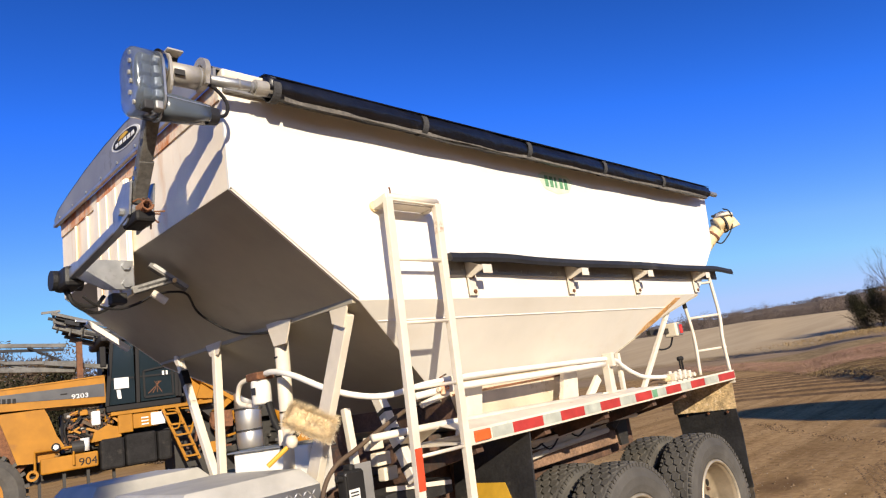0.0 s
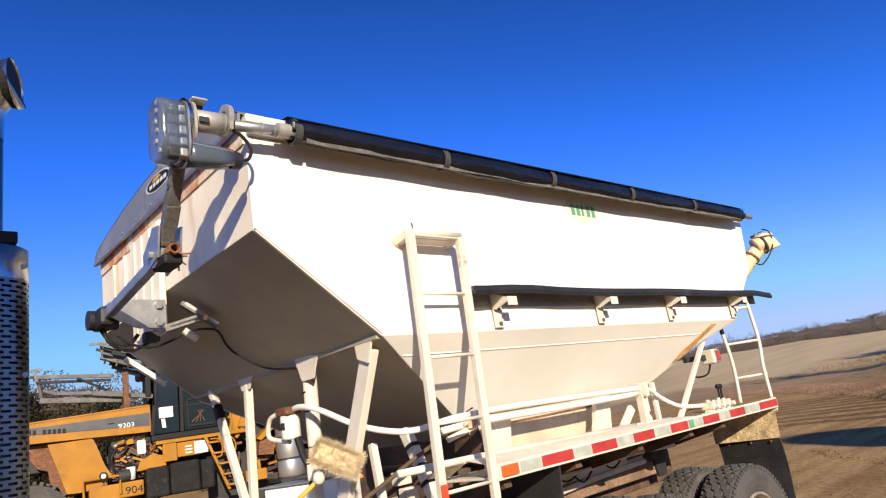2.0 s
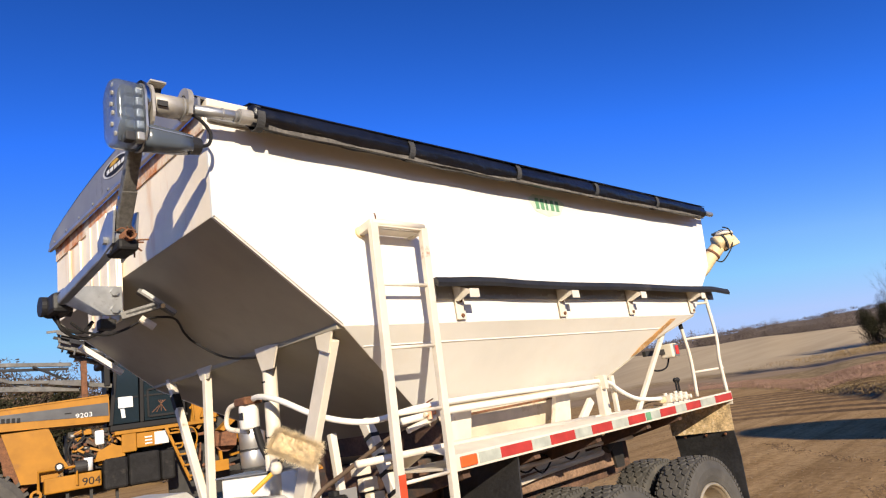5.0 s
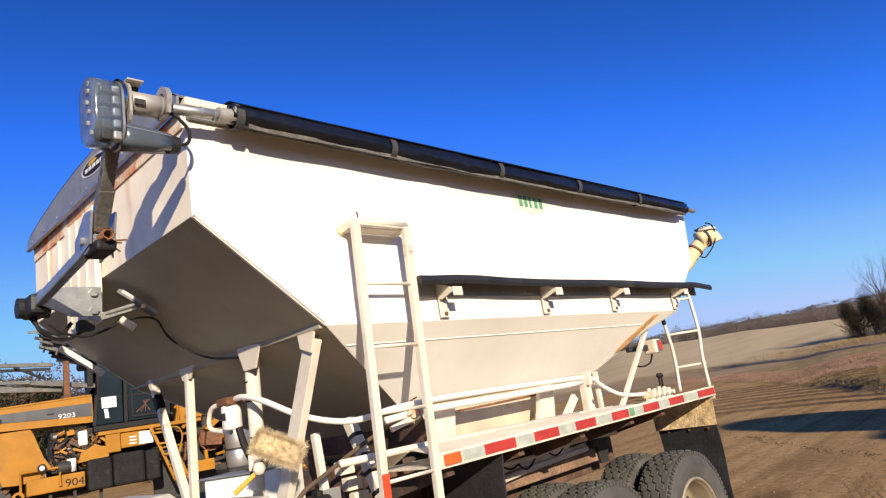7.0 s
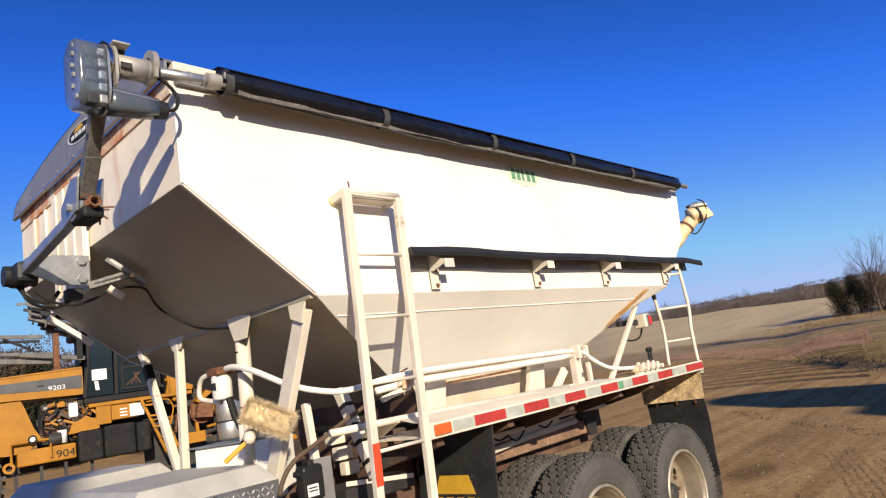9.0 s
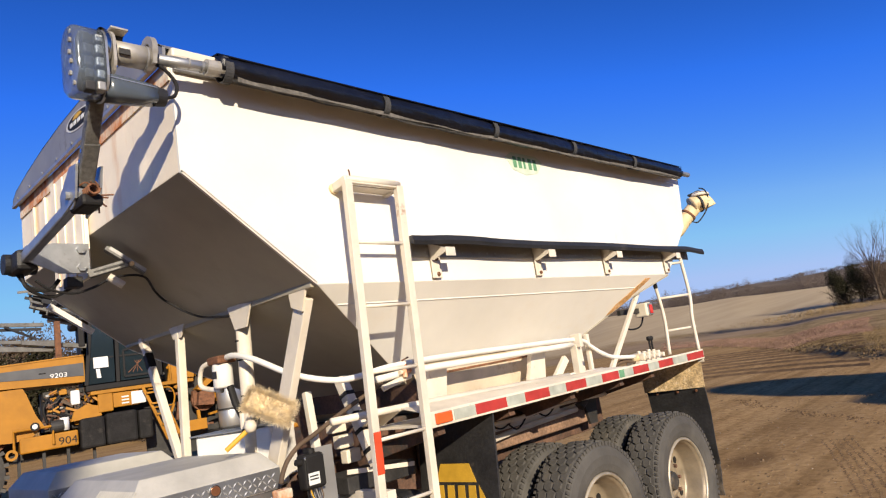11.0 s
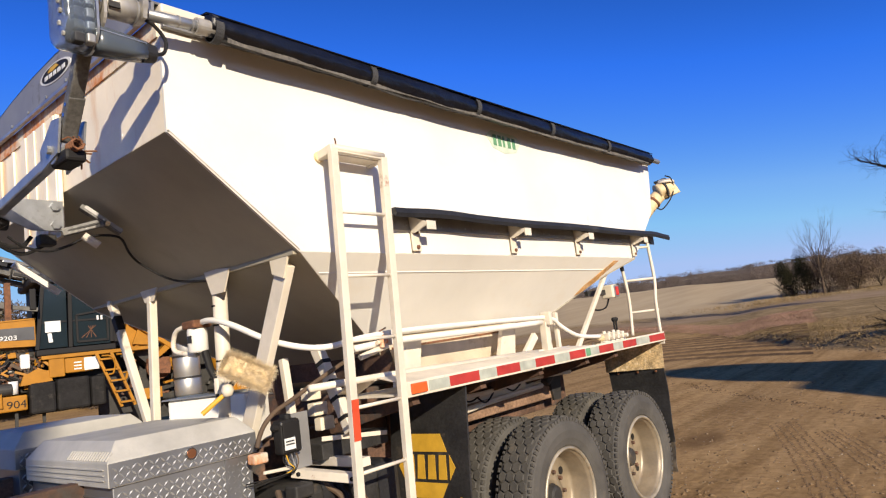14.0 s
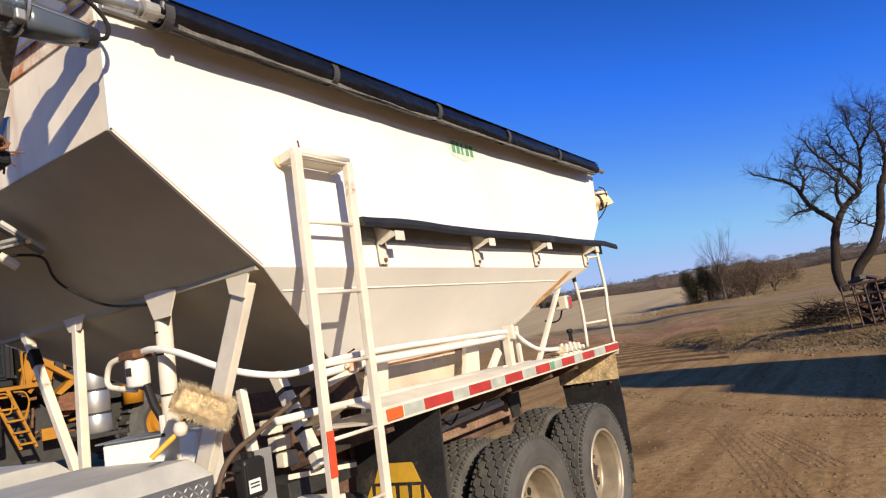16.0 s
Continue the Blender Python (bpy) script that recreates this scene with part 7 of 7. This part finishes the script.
def shrub(name, az, r, rx, ry, rz, n, leaf, material, seed, label, group=""):
    c = at(az, r)
    t = thing(name, c, label, "shrub", group)
    rng = random.Random(seed)
    vs, fs = [], []
    shrub_cloud(rng, c, rx, ry, rz, n, leaf, vs, fs)
    mesh = bpy.data.meshes.new("crown")
    mesh.from_pydata([v - c for v in vs], [], fs)
    mesh.materials.append(material)
    ob = new("crown", mesh)
    ob.parent = t
    stem = [(c - Vector((0, 0, 0.1)), (rng.gauss(0, 0.3), rng.gauss(0, 0.3), 1), rz * 0.45, 0.05 * rz / 3, 2) for _ in range(3)]
    branch_part("stem", t, stem, seed, M_BARK, sides=4)
    return t


shrub("cedar_shrub", 12.4, 97, 2.4, 2.6, 4.6, 12000, 0.17, M_CEDAR, 12, "dense dark green cedar shrub beside the field", "field-edge shrubs")
shrub("cedar_shrub", 11.6, 99, 2.4, 2.6, 5.2, 12000, 0.17, M_CEDAR, 15, "tall dark cedar shrub behind a bare tree", "field-edge shrubs")
shrub("cedar_shrub", 8.9, 104, 3.0, 3.2, 5.2, 9000, 0.18, M_CEDAR, 2, "dark cedar shrub with brown patches", "field-edge shrubs")
shrub("brown_shrub", 10.1, 97, 3.2, 3.6, 4.2, 13000, 0.16, M_SHRUB, 3, "leafless reddish-brown shrub at the field edge", "field-edge shrubs")
shrub("brown_shrub", 8.3, 95, 3.4, 3.8, 4.6, 15000, 0.16, M_SHRUB, 4, "large leafless brown shrub thinning towards the tree", "field-edge shrubs")
shrub("brown_shrub", 6.8, 97, 2.8, 3.2, 3.4, 9000, 0.16, M_SHRUB, 6, "low leafless shrub among dry grass", "field-edge shrubs")


def stuff(name, vs, fs, material, label, category):
    mesh = bpy.data.meshes.new(name)
    mesh.from_pydata(vs, [], fs)
    mesh.materials.append(material)
    return tagged(new(name, mesh), label, category, kind="stuff")


rng = random.Random(77)
vs, fs = [], []
for i in range(230):
    az = -25 + 70 * i / 230 + rng.uniform(-0.2, 0.2)
    r = rng.uniform(215, 290)
    c = at(az, r)
    h = rng.uniform(2.5, 5.0) * (1.15 if az > 13 else 0.8)
    shrub_cloud(rng, c, rng.uniform(3, 5.5), rng.uniform(3, 5.5), h, 1300, 0.34, vs, fs, 9)
stuff("far_treeline", vs, fs, M_FARTREE, "line of bare brown trees along the far field edge", "trees")
vs, fs = [], []
for i in range(260):
    az = -25 + 70 * rng.random()
    r = rng.uniform(500, 1500)
    c = at(az, r)
    s = r / 500
    shrub_cloud(rng, c, 10 * s, 10 * s, 2.2 * s, 150, 1.2 * s, vs, fs, 6)
stuff("hill_woods", vs, fs, M_HILL, "patches of woodland on distant hills, haze in their colour", "woods")
# woods behind the yellow machine
vs, fs = [], []
vs2, fs2 = [], []
for i in range(84):
    az = 48 + 64 * i / 84 + rng.uniform(-0.8, 0.8)
    r = rng.uniform(46, 74)
    c = at(az, r)
    h = rng.uniform(3.2, 5.0)
    shrub_cloud(rng, c, 3.2, 3.2, h, 2600, 0.34, vs, fs, 9)
    limbs(c, (rng.gauss(0, 0.15), rng.gauss(0, 0.15), 1), h * 0.42, 0.10, 4, rng, vs2, fs2, sides=4)
stuff("woods", vs, fs, M_TWIG, "thicket of bare brown trees behind the machine", "woods")
stuff("bare_branches", vs2, fs2, M_BARK, "grey bare branches in the thicket", "woods")
vs, fs = [], []
for az in (79.0, 80.2, 77.6, 74.5):
    c = at(az, 44)
    shrub_cloud(rng, c + Vector((0, 0, 1.5)), 1.6, 1.6, rng.uniform(4.0, 5.2), 2600, 0.3, vs, fs, 9)
stuff("evergreens", vs, fs, M_CEDAR, "dark evergreens rising from the thicket", "trees")


def blades(name, n, pick, h0, h1, material, label, seed):
    rng = random.Random(seed)
    vs, fs = [], []
    for _ in range(n):
        p, s = pick(rng)
        for _ in range(5):
            q = p + Vector((rng.gauss(0, 0.10), rng.gauss(0, 0.10), -0.02)) * s
            tip = q + Vector((rng.gauss(0, 0.10), rng.gauss(0, 0.10), rng.uniform(h0, h1))) * s
            w = Vector((rng.gauss(0, 1), rng.gauss(0, 1), 0)).normalized() * 0.007 * s
            k = len(vs)
            vs.extend((q - w, q + w, tip))
            fs.append((k, k + 1, k + 2))
    stuff(name, vs, fs, material, label, "grass")


def verge(rng):
    az = rng.uniform(-12, 22)
    e = yard_edge(az)
    r = e + 0.6 + abs(rng.gauss(0, 7))
    return at(az, r), 1.0 + r / 40


def pink(rng):
    az = rng.uniform(11.5, 26)
    r = max(yard_edge(az) + 1.5, 30) + 16 * rng.random() ** 1.2
    return at(az, r), 1.3


def tall(rng):
    az = rng.choice((rng.gauss(3.4, 0.5), rng.gauss(14, 3.0)))
    r = rng.gauss(24, 1.0) if az < 6 else rng.gauss(88, 4)
    return at(az, r), 1.0 + r / 60


blades("verge_grass", 12000, verge, 0.02, 0.07, M_STRAW, "short dry winter grass on the verge", 1)
blades("pink_weeds", 9000, pink, 0.04, 0.14, M_PINK, "low pinkish dead weeds past the yard", 2)
blades("tall_straw", 1400, tall, 0.06, 0.20, M_STRAW, "tufts of tall straw-coloured grass", 3)

# clods, gravel and tyre marks in the yard
rng = random.Random(5)


def lumps(name, n, pick, s0, s1, material, label, category, flat=0.6):
    vs, fs = [], []
    for _ in range(n):
        p = pick(rng)
        s = s0 + (s1 - s0) * rng.random() ** 3
        k = len(vs)
        pts = [(1, 0, 0), (0, 1, 0), (-1, 0, 0), (0, -1, 0), (0, 0, flat), (0, 0, -0.4)]
        rot = rng.random() * 6.3
        for x, y, z in pts:
            j = rng.uniform(0.7, 1.3) * s
            vs.append(p + Vector((x * math.cos(rot) - y * math.sin(rot), x * math.sin(rot) + y * math.cos(rot), z)) * j)
        for f in ((0, 1, 4), (1, 2, 4), (2, 3, 4), (3, 0, 4), (1, 0, 5), (2, 1, 5), (3, 2, 5), (0, 3, 5)):
            fs.append([k + i for i in f])
    ob = stuff(name, vs, fs, material, label, category)
    for p in ob.data.polygons:
        p.use_smooth = True


def in_yard(rng):
    r = 5.5 + 15 * rng.random() ** 1.4
    return at(rng.uniform(-6, 42), r)


def near_edge(rng):
    az = rng.uniform(-8, 21)
    return at(az, yard_edge(az) + rng.gauss(0.4, 0.6))


lumps("gravel", 4200, in_yard, 0.003, 0.014, M_STONE, "pale gravel scattered over the dirt yard", "gravel")
lumps("soil_clod", 3000, in_yard, 0.006, 0.03, M_CLOD, "loose brown soil clods", "soil")
lumps("bank_clod", 1500, near_edge, 0.012, 0.06, M_CLOD, "crumbling soil along the verge", "soil", 0.8)


def tyre_mark(name, pts, width, seed):
    """Pressed lug marks as low ridges of soil along a curving line."""
    rng = random.Random(seed)
    vs, fs = [], []
    line = curve([(x, y, 0) for x, y in pts], 46)
    for i, (p, q) in enumerate(zip(line, line[1:])):
        d = (q - p).normalized()
        s = Vector((-d.y, d.x, 0))
        for lane in (-0.44, -0.22, 0.0, 0.22, 0.44):
            if rng.random() < 0.08 or noise.noise((p.x * 0.7, p.y * 0.7, seed)) > 0.35:
                continue
            c = p + s * (lane + rng.gauss(0, 0.025)) * width
            c.z = height(c.x, c.y)
            w, ln, h = width * 0.055, 0.022, 0.008 * rng.uniform(0.3, 1.2)
            k = len(vs)
            for a, b, z in ((-1, -1, -0.01), (1, -1, -0.01), (1, 1, -0.01), (-1, 1, -0.01), (-0.3, 0, h), (0.3, 0, h)):
                vs.append(c + s * a * w + d * b * ln + Vector((0, 0, z)))
            for f in ((0, 1, 5, 4), (1, 2, 5), (2, 3, 4, 5), (3, 0, 4)):
                fs.append([k + n for n in f])
    stuff(name, vs, fs, M_MARK, "lugged tyre mark pressed into the dirt", "tyre mark")


tyre_mark("tyre_mark", [(5.2, 1.10), (6.02, 1.35), (6.94, 1.65), (7.96, 2.01), (9.21, 2.48)], 0.34, 1)
tyre_mark("tyre_mark", [(5.2, 0.40), (5.97, 0.71), (6.55, 0.96), (7.54, 1.37), (8.65, 1.87)], 0.30, 2)
crack = curve([(14.0, 5.6, 0), (12.67, 4.56, 0), (11.1, 2.9, 0), (9.64, 1.74, 0), (9.15, 0.7, 0), (8.9, -0.6, 0)], 60)


def on_crack(rng):
    p = rng.choice(crack)
    return Vector((p.x + rng.gauss(0, 0.05), p.y + rng.gauss(0, 0.09) + 0.25 * noise.noise((p.x * 0.9, p.y * 0.9, 4.0)), height(p.x, p.y)))


lumps("dried_mud_ridge", 520, on_crack, 0.008, 0.032, M_MARK, "broken ridge of dried mud across the yard", "soil", 0.7)
vs, fs = [], []
for arc in range(9):
    r0 = 19 + 1.6 * arc
    k = len(vs)
    for i in range(60):
        a = radians(12 + 16 * i / 59)
        rr = r0 + 3.0 * math.sin((a - 0.2) * 5)
        c = Vector((rr * math.cos(a), rr * math.sin(a), 0))
        h = height(c.x, c.y)
        n = c.normalized()
        for off, z in ((-0.10, -0.01), (0.0, 0.055 + 0.02 * noise.noise((i * 0.4, arc, 0))), (0.10, -0.01)):
            vs.append(Vector((c.x + n.x * off, c.y + n.y * off, h + z)))
        if i:
            b = k + 3 * i
            fs += [(b - 3, b, b + 1, b - 2), (b - 2, b + 1, b + 2, b - 1)]
stuff("wheel_rut", vs, fs, M_MARK, "curving ridges left by wheels in the yard", "ruts")

# brush pile and wire basket of scrap
bp = at(4.6, 22.5)
pile = thing("brush_pile", bp, "low pile of dark cut branches on dry grass", "brush pile")
rng = random.Random(14)
vs, fs = [], []
for _ in range(420):
    u, v = rng.gauss(0, 0.38), rng.gauss(0, 0.5)
    s = bp + Vector((u, v, 0.62 * rng.random() * max(0.08, 1 - u * u - 0.9 * v * v)))
    limbs(s, (rng.gauss(0, 1), rng.gauss(0, 1), rng.uniform(-0.2, 0.3)), rng.uniform(0.2, 0.5), 0.014, 1, rng, vs, fs, sides=4, lift=0.0)
mesh = bpy.data.meshes.new("branch")
mesh.from_pydata([v - bp for v in vs], [], fs)
mesh.materials.append(M_BARK)
ob = new("branch", mesh)
ob.parent = pile
tagged(ob, kind="stuff")

bk = at(0.9, 19.3)
basket = thing("scrap_basket", bk, "rusty wire crate heaped with scrap at the yard's edge", "crate")
ux, uy = Vector((0.25, 1.0, 0)).normalized(), Vector((1.0, -0.25, 0)).normalized()
for i in range(7):
    for side in (-0.45, 0.45):
        p = bk + ux * (-0.75 + 0.25 * i) + uy * side
        part("upright_wire", tube(B(), [p, p + Vector((0, 0, 1.04)) + uy * side * 0.2], 0.024, 5), M_FRAME, basket)
for k in range(5):
    z = 0.03 + 0.25 * k
    pts = [bk + ux * a + uy * (b * (1 + 0.05 * k)) + Vector((0, 0, z)) for a, b in ((-0.75, -0.45), (0.75, -0.45), (0.75, 0.45), (-0.75, 0.45), (-0.75, -0.45))]
    part("hoop_wire", tube(B(), pts, 0.026, 5), M_FRAME, basket)
rng = random.Random(3)
for k in range(60):
    p = bk + ux * rng.uniform(-0.6, 0.6) + uy * rng.uniform(-0.3, 0.3) + Vector((0, 0, rng.uniform(0.15, 1.15)))
    d = Vector((rng.gauss(0, 1), rng.gauss(0, 1), rng.gauss(0, 0.4))).normalized() * rng.uniform(0.25, 0.6)
    part("scrap_piece", bar(B(), p - d * 0.5, p + d * 0.5, rng.uniform(0.03, 0.16), rng.uniform(0.02, 0.1)), rng.choice((M_RUST, M_FRAME, M_DARK, M_DARK)), basket)

# shed behind the camera, whose shadow crosses the yard
shed = thing("metal_shed", (3, -15, 0), "long grey metal shed standing beyond the yard", "shed")
part("wall", prism(B(), [(1.04, 0.0), (1.04, 2.49), (4.19, 5.53), (4.93, 6.34), (5.6, 6.34), (5.6, 0.0)], "y", -20, -12), M_SHED, shed)
part("roof", prism(B(), [(0.9, 2.42), (0.9, 2.49), (4.90, 6.43), (5.7, 6.43), (5.7, 6.35), (4.90, 6.35)], "y", -20.2, -11.9), M_SHED, shed)


def unseen_tank(x, y, r, wall, top, label):
    t = thing("unseen_tank", (x, y, 0.0), label, "tank", "storage tanks")
    dome = [(wall + (top - wall) * math.sin(a), r * math.cos(a)) for a in [math.pi / 2 * k / 12 for k in range(13)]]
    part("shell", lathe(B(), [(0.0, 0.0), (0.0, r)] + dome, (x, y, 0), "z", 48), M_SHED, t, "", True)
    part("hatch", lathe(B(), [(top - 0.02, 0.0), (top - 0.02, 0.16), (top + 0.04, 0.16), (top + 0.04, 0.0)], (x, y, 0), "z", 20), M_STEEL, t)


unseen_tank(7.40, -12.0, 1.52, 6.40, 8.11, "round grey storage tank with a domed top")
# out of view, added to throw shade across the tool boxes
unseen_tank(-8.15, -12.0, 1.52, 8.67, 9.5, "taller unseen tank added to shade the far tool box")
